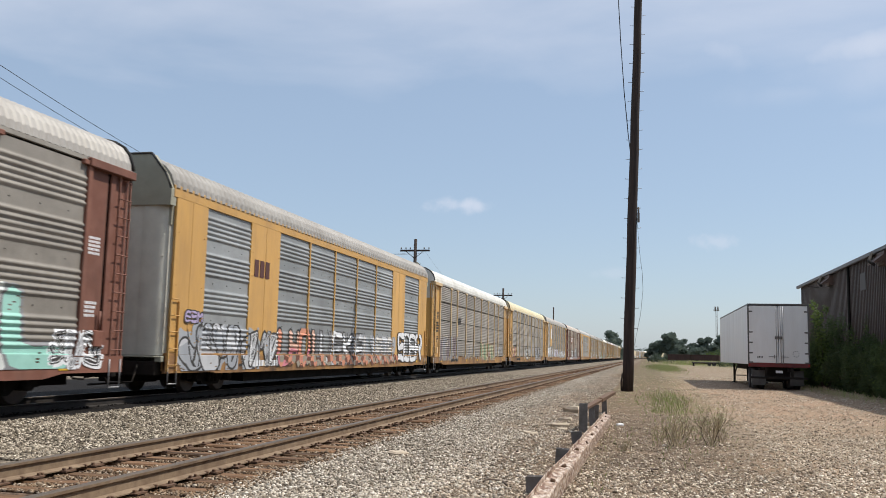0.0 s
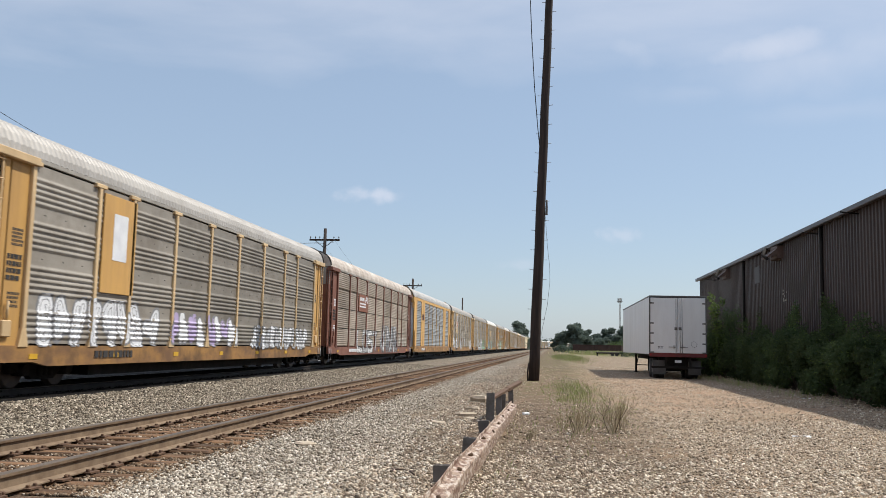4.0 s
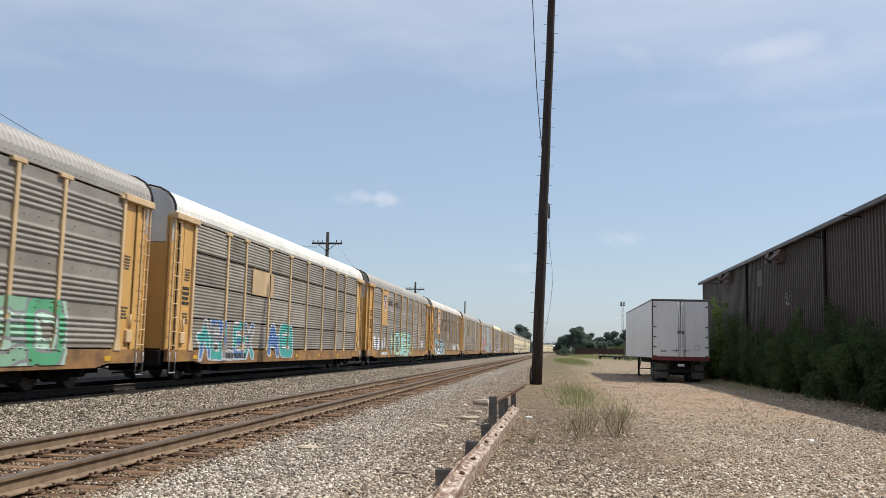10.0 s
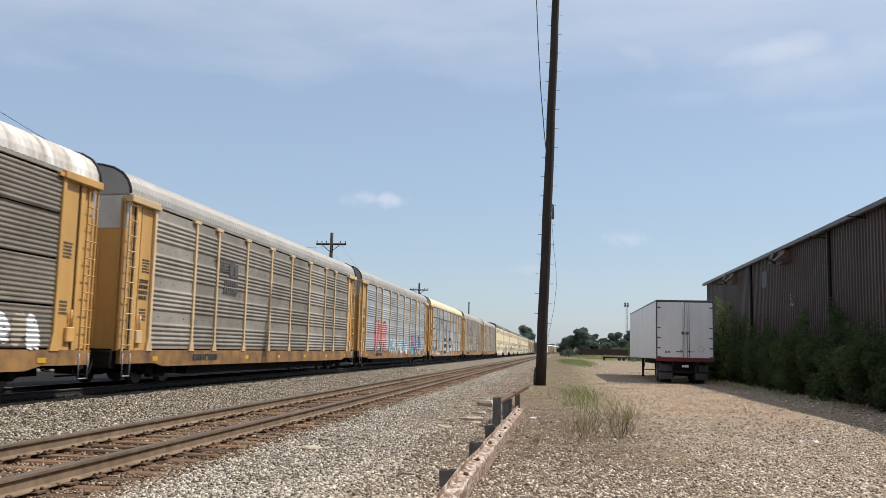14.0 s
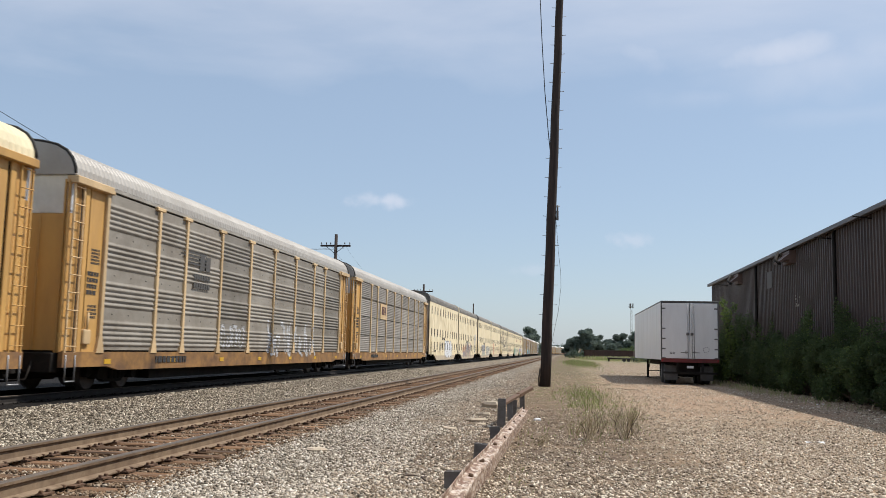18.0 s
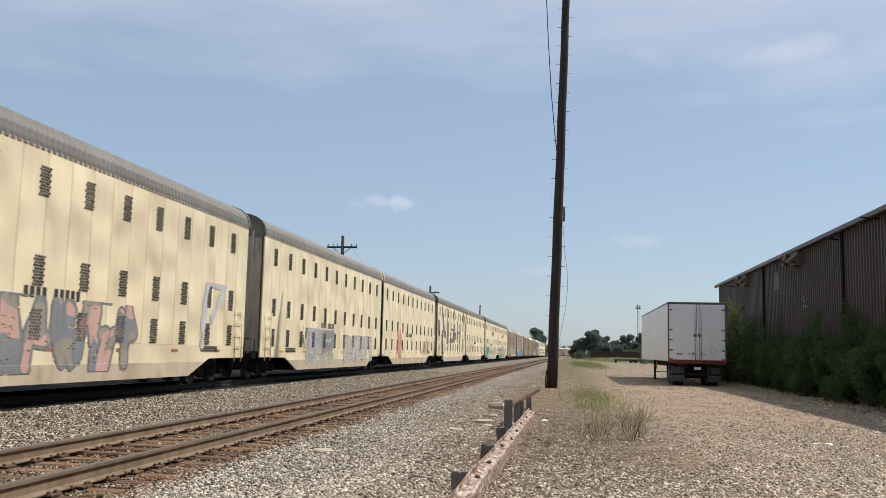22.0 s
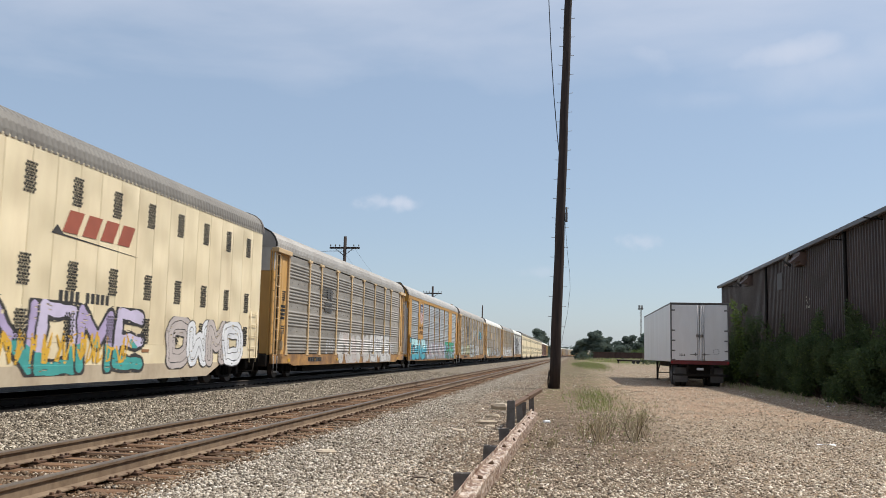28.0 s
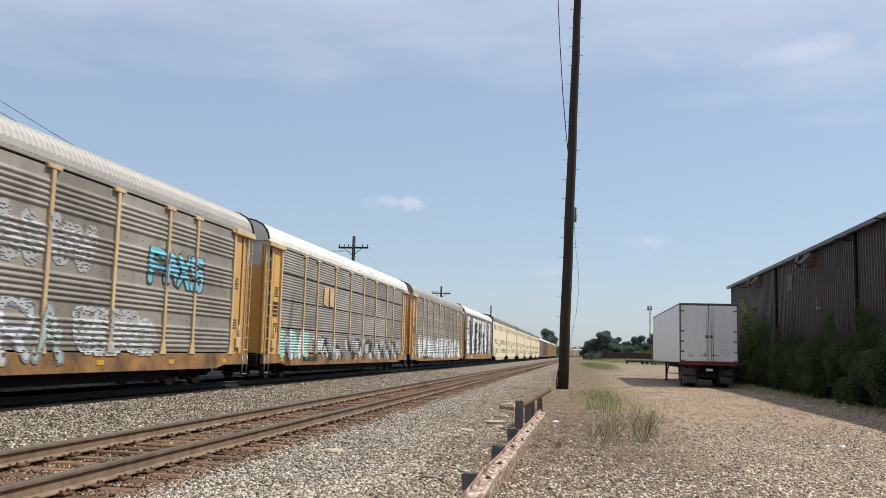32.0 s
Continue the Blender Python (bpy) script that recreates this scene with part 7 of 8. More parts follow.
# ---- trailer ----
def make_trailer():
    t = thing("semi_trailer", "parked dull white box trailer with shut doors, red bumper", "trailer", m=pose(6.22, 45.3, 0, 0, 0, 0.0))
    W, H0, H1, Lg = 1.40, 1.22, 4.10, 16.5
    for e in (-1, 1):
        piece("side_wall", lambda s: s.box(min(e * W, e * (W - 0.04)), max(e * W, e * (W - 0.04)), 0.06, Lg, H0, H1, 0.012), M_WHITE, t)
    piece("front_wall", lambda s: s.box(-W + 0.04, W - 0.04, Lg - 0.05, Lg, H0, H1), M_WHITE, t)
    piece("floor", lambda s: s.box(-W + 0.01, W - 0.01, 0.08, Lg - 0.02, H0 - 0.02, H0 + 0.12), M_WHITE, t)
    piece("roof", lambda s: s.box(-W + 0.01, W - 0.01, 0.05, Lg - 0.02, H1, H1 + 0.02), M_WHITE, t)
    def rim(s):
        s.box(-W - 0.005, W + 0.005, 0.0, 0.09, H1 - 0.06, H1 + 0.035, 0.01)
        for e in (-1, 1):
            s.box(min(e * W, e * (W - 0.05)) - 0.006, max(e * W, e * (W - 0.05)) + 0.006, -0.01, 0.09, H0, H1 - 0.06, 0.008)
            s.box(min(e * (W - 0.03), e * W) - 0.004, max(e * (W - 0.03), e * W) + 0.008, 0.09, Lg, H1 - 0.05, H1 + 0.03, 0.006)
    piece("door_frame", rim, mat("dark_trailer_edge", (0.10, 0.095, 0.09), None, 0.5), t, "dark rear frame")
    for e in (-1, 1):
        d = piece("door", lambda s: s.box(min(e * 0.012, e * (W - 0.06)), max(e * 0.012, e * (W - 0.06)), -0.012, 0.03, H0 + 0.06, H1 - 0.08, 0.01), M_WHITE, t, "white rear door, shut")
        for z in (1.3, 1.75, 2.25, 2.75, 3.75):
            piece("hinge", lambda s, z=z: s.box(min(e * (W - 0.22), e * (W + 0.01)), max(e * (W - 0.22), e * (W + 0.01)), -0.03, -0.012, z - 0.035, z + 0.035, 0.006), M_STEELPOST, d)
        for x in (0.10, 0.20) if e > 0 else (0.10,):
            piece("lock_rod", lambda s, x=x: s.tube(((e * x, -0.035, H0 + 0.02), (e * x, -0.035, H1 - 0.1)), 0.017, 8), M_GALVBRACKET, d)
        piece("lock_handle", lambda s: (s.box(min(e * 0.1, e * 0.46), max(e * 0.1, e * 0.46), -0.06, -0.035, H0 + 0.34, H0 + 0.37, 0.006), s.box(e * 0.2 - 0.02, e * 0.2 + 0.02, -0.05, -0.02, H0 + 0.28, H0 + 0.45, 0.006)), M_STEELPOST, d)
        piece("lock_keeper", lambda s: s.box(min(e * 0.03, e * 0.17), max(e * 0.03, e * 0.17), -0.05, -0.012, 2.42, 2.56, 0.01), M_STEELPOST, d)
    def label(s):
        for a in range(8):
            x0, x1 = math.pi * 2 * a / 8, math.pi * 2 * (a + 0.5) / 8
            s.tube(((0.78 + 0.14 * math.cos(x0), -0.014, 1.72 + 0.14 * math.sin(x0)), (0.78 + 0.14 * math.cos(x1), -0.014, 1.72 + 0.14 * math.sin(x1))), 0.012, 4)
        for z in (1.50, 1.56):
            for i in range(4):
                s.box(-0.98 + 0.07 * i, -0.93 + 0.07 * i, -0.016, -0.012, z, z + 0.035)
    piece("door_marks", label, M_INK, t)
    piece("bumper_beam", lambda s: s.box(-W, W, -0.03, 0.12, H0 - 0.14, H0 + 0.055, 0.01), M_RED, t, "scuffed dark red rear sill")
    def under(s):
        s.box(-W + 0.1, W - 0.1, -0.02, 0.06, 0.52, 0.62, 0.01)
        for x in (-0.6, 0.6):
            s.box(x - 0.05, x + 0.05, -0.01, 0.07, 0.6, H0 - 0.1, 0.01)
        for x in (-0.5, 0.5):
            s.box(x - 0.06, x + 0.06, 0.1, Lg - 2, H0 - 0.35, H0 - 0.02)
    piece("chassis", under, M_BLACK, t)
    # Axles, plus black boxes added to block the bright view below the trailer.
    piece("suspension", lambda s: (s.box(-0.62, 0.62, 0.5, 3.4, 0.45, 1.1, 0.04), s.tube(((-0.9, 1.3, 0.5), (0.9, 1.3, 0.5)), 0.09, 8), s.tube(((-0.9, 2.6, 0.5), (0.9, 2.6, 0.5)), 0.09, 8), s.box(-1.1, 1.1, 3.5, 3.6, 0.3, 1.1)), M_BLACK, t, "axles with added black boxes that darken the space below")
    piece("marker_plate", lambda s: s.box(-0.16, 0.16, -0.045, -0.03, 0.80, 0.92, 0.006), M_PAINT_WHITE, t, "blank white plate")
    for y in (1.3, 2.6):
        for e in (-1, 1):
            for x in (0.98, 0.68):
                w = piece("wheel", lambda s: s.tube(((-0.13, 0, 0), (-0.12, 0, 0), (0.12, 0, 0), (0.13, 0, 0)), [0.40, 0.5, 0.5, 0.40], 20), M_RUBBER, t, "black tyre", loc=(e * x, y, 0.5))
                piece("hub", lambda s: s.tube(((-0.14, 0, 0), (0.14, 0, 0)), 0.22, 12), M_STEELPOST, w)
    for e in (-1, 1):
        piece("mud_flap", lambda s: s.box(min(e * 0.55, e * 1.18), max(e * 0.55, e * 1.18), 0.42, 0.45, 0.20, 0.92, 0.01), M_FLAP, t, "grey mud flap")
        def leg(s):
            s.box(e * 0.9 - 0.06, e * 0.9 + 0.06, 12.4, 12.52, 0.05, H0, 0.01)
            s.box(e * 0.9 - 0.14, e * 0.9 + 0.14, 12.3, 12.62, 0.0, 0.06, 0.01)
        piece("landing_leg", leg, M_BLACK, t)
    piece("landing_brace", lambda s: (s.tube(((-0.9, 12.46, 0.45), (0.9, 12.46, 0.45)), 0.03, 6), s.tube(((-0.9, 12.46, 0.3), (-0.9, 10.9, 1.0)), 0.03, 6)), M_BLACK, t)
    for e in (-1, 1):
        piece("side_light", lambda s: s.box(e * (W - 0.06) - 0.04, e * (W - 0.06) + 0.04, -0.045, -0.03, H0 - 0.08, H0, 0.006), paint("red_lens", (0.35, 0.02, 0.02)), t)


make_trailer()


# ---- warehouse ----
def make_warehouse():
    w = thing("warehouse", "long dark brown corrugated metal warehouse with a grey eave", "warehouse", kind="structure")
    X, Y0, Y1, Z = 10.4, -25.0, 64.3, 6.42
    bay, pitch = 7.45, 0.30
    n = int((Y1 - Y0) / bay)
    def sheet(s):
        k = int(bay / pitch)
        pts = []
        for i in range(k):
            y = i * bay / k
            g = bay / k
            pts += [(0.0, y), (0.0, y + g * 0.45), (-0.05, y + g * 0.52), (-0.05, y + g * 0.82), (0.0, y + g)]
        s.grid([[(x, y, z) for x, y in pts] for z in (0.0, 2.1, 4.3, Z)], False)
    for i in range(n):
        part("wall_panel", shared(("wall_panel",), sheet, M_WALL, fix=False), w, loc=(X, Y1 - bay * (i + 1), 0))
    piece("inner_wall", lambda s: s.box(X + 0.03, X + 0.25, Y0, Y1, -0.2, Z), M_WALL, w)
    piece("end_wall", lambda s: s.prism([(X + 0.04, -0.2), (X + 30, -0.2), (X + 30, Z), (X + 15, Z + 3.2), (X + 0.04, Z)], 1, Y1 - 0.2, Y1 + 0.03), M_WALL, w)
    piece("end_wall", lambda s: s.prism([(X + 0.04, -0.2), (X + 30, -0.2), (X + 30, Z), (X + 15, Z + 3.2), (X + 0.04, Z)], 1, Y0 - 0.03, Y0 + 0.2), M_WALL, w)
    piece("rear_wall", lambda s: s.box(X + 29.8, X + 30, Y0, Y1, -0.2, Z), M_WALL, w)
    def roof(s):
        for a, b in (((X - 0.22, Z - 0.02), (X + 15, Z + 3.24)), ((X + 15, Z + 3.24), (X + 30.2, Z - 0.02))):
            s.prism([a, b, (b[0], b[1] + 0.08), (a[0], a[1] + 0.08)], 1, Y0 - 0.2, Y1 + 0.25)
    piece("roof", roof, M_TRIM, w, "grey metal roof")
    piece("eave_gutter", lambda s: s.box(X - 0.30, X - 0.12, Y0 - 0.2, Y1 + 0.3, Z - 0.10, Z + 0.08, 0.02), M_TRIM, w, "grey eave gutter")
    for y in (49.5, 35.5, 21.4):
        piece("downpipe", lambda s, y=y: s.tube(((X - 0.10, y, Z - 0.05), (X - 0.10, y, 0.0)), 0.065, 8), M_BLACK, w, "dark downpipe")
    for y, sc in ((42.1, 0.7), (54.0, 0.7)):
        def hood(s, y=y, sc=sc):
            s.prism([(y - 0.9 * sc, Z - 0.15), (y + 0.9 * sc, Z - 0.15), (y + 0.9 * sc, Z - 1.05 * sc), (y - 0.9 * sc, Z - 1.05 * sc)], 0, X - 0.3, X)
            s.prism([(X - 0.3, Z - 0.3), (X - 1.0 * sc, Z - 0.9 * sc), (X - 0.95 * sc, Z - 1.0 * sc), (X - 0.3, Z - 0.55)], 1, y - 0.9 * sc, y + 0.9 * sc)
        piece("vent_hood", hood, M_HOOD, w, "brown sheet-metal vent hood")
        piece("hood_strut", lambda s, y=y, sc=sc: s.tube(((X - 0.42, y + 1.35 * sc, Z - 0.12), (X - 0.75, y + 0.2 * sc, Z - 0.75 * sc), (X - 0.72, y - 0.9 * sc, Z - 1.1 * sc)), 0.07, 6), M_BLACK, w, "black strut under the hood")
    for y, z in ((31.5, Z - 0.2), (36.2, Z - 0.3), (58.0, Z - 0.5)):
        piece("lamp_arm", lambda s, y=y, z=z: s.tube(((X, y, z), (X - 0.7, y - 0.3, z + 0.02)), 0.025, 6), M_BLACK, w)

    piece("wall_hatch", lambda s: s.box(X - 0.075, X - 0.05, 45.9, 47.0, 4.9, 5.75, 0.01), mat("dull_brown_hatch", (0.05, 0.04, 0.035), None, 0.6), w, "flat metal hatch in the wall")
    def scuff(s):
        r = random.Random(4)
        for _ in range(9):
            y, z = 41.2 + r.uniform(-0.35, 0.35), 4.0 + r.uniform(-0.3, 0.35)
            s.box(X - 0.056, X - 0.051, y - r.uniform(0.03, 0.1), y + r.uniform(0.03, 0.1), z - r.uniform(0.02, 0.06), z + r.uniform(0.02, 0.06))
    piece("paint_scuff", scuff, GHOST, w, "pale scuffs on the siding", kind="stuff")


make_warehouse()


# ---- plants ----
def leaf_mesh(name, centres, radii, count, size, seed, mats, weights=None, tilt=math.pi):
    r = np.random.default_rng(seed)
    vol = np.array([a * b * c for a, b, c in radii])
    who = r.choice(len(centres), count, p=vol / vol.sum())
    d = r.normal(size=(count, 3))
    d /= np.linalg.norm(d, axis=1)[:, None]
    rad = r.random(count) ** 0.45
    pos = np.array(centres)[who] + d * np.array(radii)[who] * rad[:, None]
    pos[:, 2] = np.maximum(pos[:, 2], 0.03)
    sc = r.uniform(0.6, 1.3, count) * size
    slots = r.choice(len(mats), count, p=weights) if len(mats) > 1 else None
    return cloud_mesh(name, LEAF_V, LEAF_F, pos, sc, r, mats, 1.0, slots, tilt)


def bush(x, y, w, h, seed, count, light=0.12):
    r = random.Random(seed)
    b = thing("bush", "dense dark green bush along the warehouse wall", "bush", "bushes by the warehouse", pose(x, y, 0))
    cs, rs = [], []
    for i in range(22):
        cs.append((r.uniform(-0.85, 0.3) * w, r.uniform(-1.5, 1.5) * w, h * r.uniform(0.16, 0.8)))
        q = r.uniform(0.16, 0.42)
        rs.append((q * w * 0.7, q * w * 1.1, q * h * 0.62))
    for i in range(6):   # sprigs that stand out of the top
        cs.append((r.uniform(-0.4, 0.3) * w, r.uniform(-1.0, 1.0) * w, h * r.uniform(0.85, 1.15)))
        rs.append((0.13 * w, 0.13 * w, 0.22 * h))
    for c in cs[:9]:
        piece("stem", lambda s: s.tube(((c[0] * 0.2, c[1] * 0.3, -0.05), (c[0] * 0.7, c[1] * 0.8, c[2] * 0.6), c), [0.035, 0.02, 0.008], 5), M_BARK, b)
    part("leaves", leaf_mesh("leaves", cs, rs, count, 0.048, seed, (M_GREEN, M_GREEN_LIGHT), (1 - light, light)), b, "small dark green leaves")


def make_bushes():
    for i, (y, x, w, h) in enumerate(((27.2, 9.2, 1.3, 1.8), (29.6, 9.2, 1.4, 2.1), (32.2, 9.3, 1.2, 2.1), (34.2, 9.4, 1.35, 2.8), (36.2, 9.2, 1.4, 2.6), (39.6, 9.1, 1.6, 2.3),
                                      (43.4, 9.2, 1.7, 2.0), (47.0, 9.3, 1.8, 2.8), (51.0, 9.3, 1.8, 3.1), (55.0, 9.3, 2.0, 2.7), (60.0, 9.3, 2.0, 2.9), (24.5, 9.2, 1.3, 1.8))):
        bush(x + 0.5, y, w, h, 20 + i, 17000, 0.08)
    v = thing("vine", "bright green climbing vine beside the trailer", "vine", m=pose(8.35, 46.6, 0))
    part("leaves", leaf_mesh("leaves", [(0, 0, 0.9), (0.15, 0.2, 1.9), (0.0, 0.1, 2.7), (-0.15, 0, 3.5), (-0.3, -0.1, 4.15), (0.25, 0.2, 3.9)], [(0.4, 0.4, 0.8), (0.35, 0.4, 0.6), (0.3, 0.3, 0.6), (0.28, 0.25, 0.5), (0.22, 0.2, 0.3), (0.2, 0.2, 0.3)], 1500, 0.08, 90, (M_GREEN, M_GREEN_LIGHT), (0.35, 0.65)), v)
    piece("stem", lambda s: s.tube(((0, 0, 0), (0.1, 0.1, 1.8), (-0.2, 0, 4.1)), [0.03, 0.02, 0.008], 5), M_BARK, v)


def weed(x, y, h, n, seed, green):
    """A dry branching weed: forked stems, side twigs and a few dull leaves."""
    r = random.Random(seed)
    p = thing("weed", "dry brown branching weed on the dirt", "weed", "weeds by the guard rail", pose(x, y, ground_z(x, y)))
    leaf_pts = []

    def grow(s, at, way, length, thick, level):
        mid = at + way * length * 0.5 + Vector((r.gauss(0, 0.05), r.gauss(0, 0.05), 0)) * length
        tip = at + way * length + Vector((r.gauss(0, 0.07), r.gauss(0, 0.07), 0.04)) * length
        s.tube((at, mid, tip), [thick, thick * 0.8, thick * 0.45], 4 if level == 0 else 3, slot=int(r.random() < 0.18))
        if level == 2:
            leaf_pts.append(tip)
            return
        for k in range(r.choice((3, 4, 5)) if level == 0 else r.choice((2, 3))):
            f = r.uniform(0.3, 1.0)
            base = at.lerp(mid, f * 2) if f < 0.5 else mid.lerp(tip, f * 2 - 1)
            turn = Vector((r.gauss(0, 0.42), r.gauss(0, 0.42), r.uniform(0.0, 0.5)))
            grow(s, base, (way + turn).normalized(), length * r.uniform(0.35, 0.6), thick * 0.6, level + 1)

    def stalks(s):
        for i in range(n):
            a, q = r.uniform(0, 6.28), r.uniform(0.1, 0.62)
            way = Vector((math.cos(a) * q, math.sin(a) * q, 1.0)).normalized()
            grow(s, Vector((r.gauss(0, 0.05), r.gauss(0, 0.05), -0.03)), way, h * r.uniform(0.5, 0.85), 0.0075, 0)
    piece("stalk_tuft", stalks, (M_STRAW, M_TWIG), p, fix=False, kind="stuff")
    q = np.array(leaf_pts)
    r2 = np.random.default_rng(seed)
    q = np.repeat(q, 4, 0) + r2.normal(0, 0.035, (len(q) * 4, 3))
    part("leaves", cloud_mesh("leaves", LEAF_V, LEAF_F, q, r2.uniform(0.008, 0.018, len(q)), r2, (M_STRAW, M_GRASS), 1.0, r2.choice(2, len(q), p=(1 - green, green))), p)


def litter_of(name, label, n, x0, x1, y0, y1, seed, length):
    """Dead leaves, bark and twig bits lying about."""
    r = np.random.default_rng(seed)
    x, y = r.uniform(x0, x1, n), y0 + (y1 - y0) * r.random(n) ** 1.4
    z = np.array([ground_z(a, b) for a, b in zip(x, y)]) + 0.012
    chip = [(u * 0.16, v, w * 0.1) for u, v, w in OCT_V]
    tagged(new(name, cloud_mesh(name, chip, OCT_F, np.stack((x, y, z), 1), r.uniform(*length, n), r, (M_TWIG, M_STRAW), 0.8, r.choice(2, n, p=(0.75, 0.25)), 0.12)), label, "plant litter", kind="stuff")


def grass(name, label, cx, cy, rx, ry, n, h, seed, mats=(M_GRASS, M_STRAW), p=(0.6, 0.4)):
    r = np.random.default_rng(seed)
    x = cx + r.normal(0, rx * 0.5, n)
    y = cy + r.normal(0, ry * 0.5, n)
    z = np.array([ground_z(a, b) for a, b in zip(x, y)])
    hh = h * r.uniform(0.4, 1.2, n)
    ang, lean, wd = r.uniform(0, 6.28, n), r.uniform(0.1, 0.6, n), 0.0016 + 0.00012 * y
    ux, uy = np.cos(ang), np.sin(ang)
    v = np.stack((np.stack((x - uy * wd, y + ux * wd, z - 0.02), 1), np.stack((x + uy * wd, y - ux * wd, z - 0.02), 1),
                  np.stack((x + ux * lean * hh * 0.4, y + uy * lean * hh * 0.4, z + hh * 0.6), 1), np.stack((x + ux * lean * hh, y + uy * lean * hh, z + hh), 1)), 1)
    k = np.arange(n)[:, None] * 4
    f = np.concatenate((k + np.array([[0, 1, 2]]), k + np.array([[0, 2, 3]])), 1).reshape(-1, 3)
    me = bpy.data.meshes.new(name)
    me.from_pydata(v.reshape(-1, 3).tolist(), [], f.tolist())
    for m in mats:
        me.materials.append(m)
    me.polygons.foreach_set("material_index", np.repeat(r.choice(len(mats), n, p=p), 2).astype(np.int32))
    tagged(new(name, me), label, "grass", kind="stuff")


def tree(x, y, h, w, seed, count, leaf, label="broad green tree with an uneven crown", name="tree", group="trees beyond the lot"):
    r = random.Random(seed)
    t = thing(name, label, "tree", group, pose(x, y, 0))
    cs, rs = [], []
    for i in range(34):
        a, q = r.uniform(0, 6.28), r.uniform(0.0, 0.85) ** 0.7
        zf = r.uniform(0.03, 0.90)
        spread = w * (1.05 - 0.95 * max(0.0, zf - 0.35) ** 1.4 * 1.6)
        cs.append((math.cos(a) * q * spread, math.sin(a) * q * spread, h * zf))
        g = r.uniform(0.20, 0.36)
        rs.append((g * w, g * w, g * w * 0.75))
    def trunk(s):
        s.tube(((0, 0, -0.2), (0.1, 0, h * 0.25), (0.0, 0.1, h * 0.6)), [h * 0.035, h * 0.025, h * 0.01], 8)
        for c in cs[::2]:
            s.tube(((0.05, 0.02, h * 0.22), (c[0] * 0.5, c[1] * 0.5, h * 0.22 + (c[2] - h * 0.22) * 0.6), c), [h * 0.012, h * 0.007, h * 0.002], 5)
    piece("trunk", trunk, M_BARK, t)
    part("crown", leaf_mesh("crown", cs, rs, count, leaf, seed, (M_TREE_HAZED,)), t, "uneven crown of green leaves")


def make_far():
    tree(6.0, 275.0, 9.0, 4.9, 1, 12000, 0.40)
    tree(2.6, 285.0, 6.0, 2.8, 2, 5200, 0.36)
    tree(9.4, 280.0, 7.0, 3.4, 3, 6200, 0.36)
    for i, (x, y, h, w) in enumerate(((13.0, 330, 9.0, 3.2), (16.5, 335, 7.0, 3.4), (20.5, 330, 9.0, 4.4), (25.5, 335, 10.2, 4.6), (31.0, 340, 10.6, 5.2), (11.0, 350, 6.5, 3.6), (36.0, 345, 10.0, 5.5), (24.0, 325, 6.0, 4.0), (17.0, 322, 5.0, 3.4))):
        tree(x, y, h, w, 10 + i, 6200, 0.42)
    tree(-15.0, 410.0, 13.2, 6.2, 31, 7000, 0.55, "tree standing beyond the train")
    # distant woods
    r = np.random.default_rng(8)
    n = 9000
    x = r.uniform(-420, 520, n)
    y = 1120 + r.normal(0, 18, n)
    z = np.abs(r.normal(0, 5.5, n)) + np.array([3.0 * noise.noise((a * 0.02, 0, 3)) for a in x]) + 1
    tagged(new("far_woods", cloud_mesh("far_woods", LEAF_V, LEAF_F, np.stack((x, y, np.maximum(z, 0.3)), 1), r.uniform(1.4, 3.0, n), r, (M_TREE_HAZED,), 1.0)),
           "hazy line of distant woods on the horizon", "woods", kind="stuff")
    for i in range(12):
        b = thing("shrub", "dark green shrub under the far trees", "bush", "shrubs under the trees", pose(3.0 + 2.6 * i, 262 + 4 * math.sin(i * 2.3) + 3.0 * i, 0))
        part("leaves", leaf_mesh("leaves", [(-0.8, 0, 0.9), (0.9, 0.3, 0.7), (0.1, 0.2, 1.5)], [(1.4, 1.2, 1.2), (1.3, 1.2, 1.0), (1.1, 1.0, 1.1)], 700, 0.24, 300 + i, (M_TREE_HAZED, M_GREEN), (0.7, 0.3)), b)
    # low brush behind the lot
    c = [(15.5 + 1.9 * i + 0.5 * math.sin(i * 3.1), 236 + 3 * math.cos(i * 1.7), 1.7 + 0.04 * i) for i in range(9)]
    b = thing("brush", "light green scrub at the far side of the lot", "bush", m=pose(0, 0, 0))
    part("leaves", leaf_mesh("leaves", c, [(1.6, 1.6, 1.7 + 0.4 * math.sin(i)) for i in range(9)], 5000, 0.18, 61, (M_GREEN, M_GREEN_LIGHT), (0.55, 0.45)), b)
    c = [(12.6 + 0.75 * i, 163 + 0.8 * math.cos(i * 1.7), 0.55) for i in range(7)]
    b = thing("brush", "dark green brush beside the low trailer", "bush", m=pose(0, 0, 0))
    part("leaves", leaf_mesh("leaves", c, [(0.7, 0.7, 0.6 + 0.15 * math.sin(i * 2)) for i in range(7)], 1800, 0.10, 62, (M_GREEN, M_TREE_HAZED), (0.7, 0.3)), b)


M_DARKRUST = mat("dark_rusty_paint", (0.05, 0.03, 0.028), (0.075, 0.04, 0.035), 0.7)


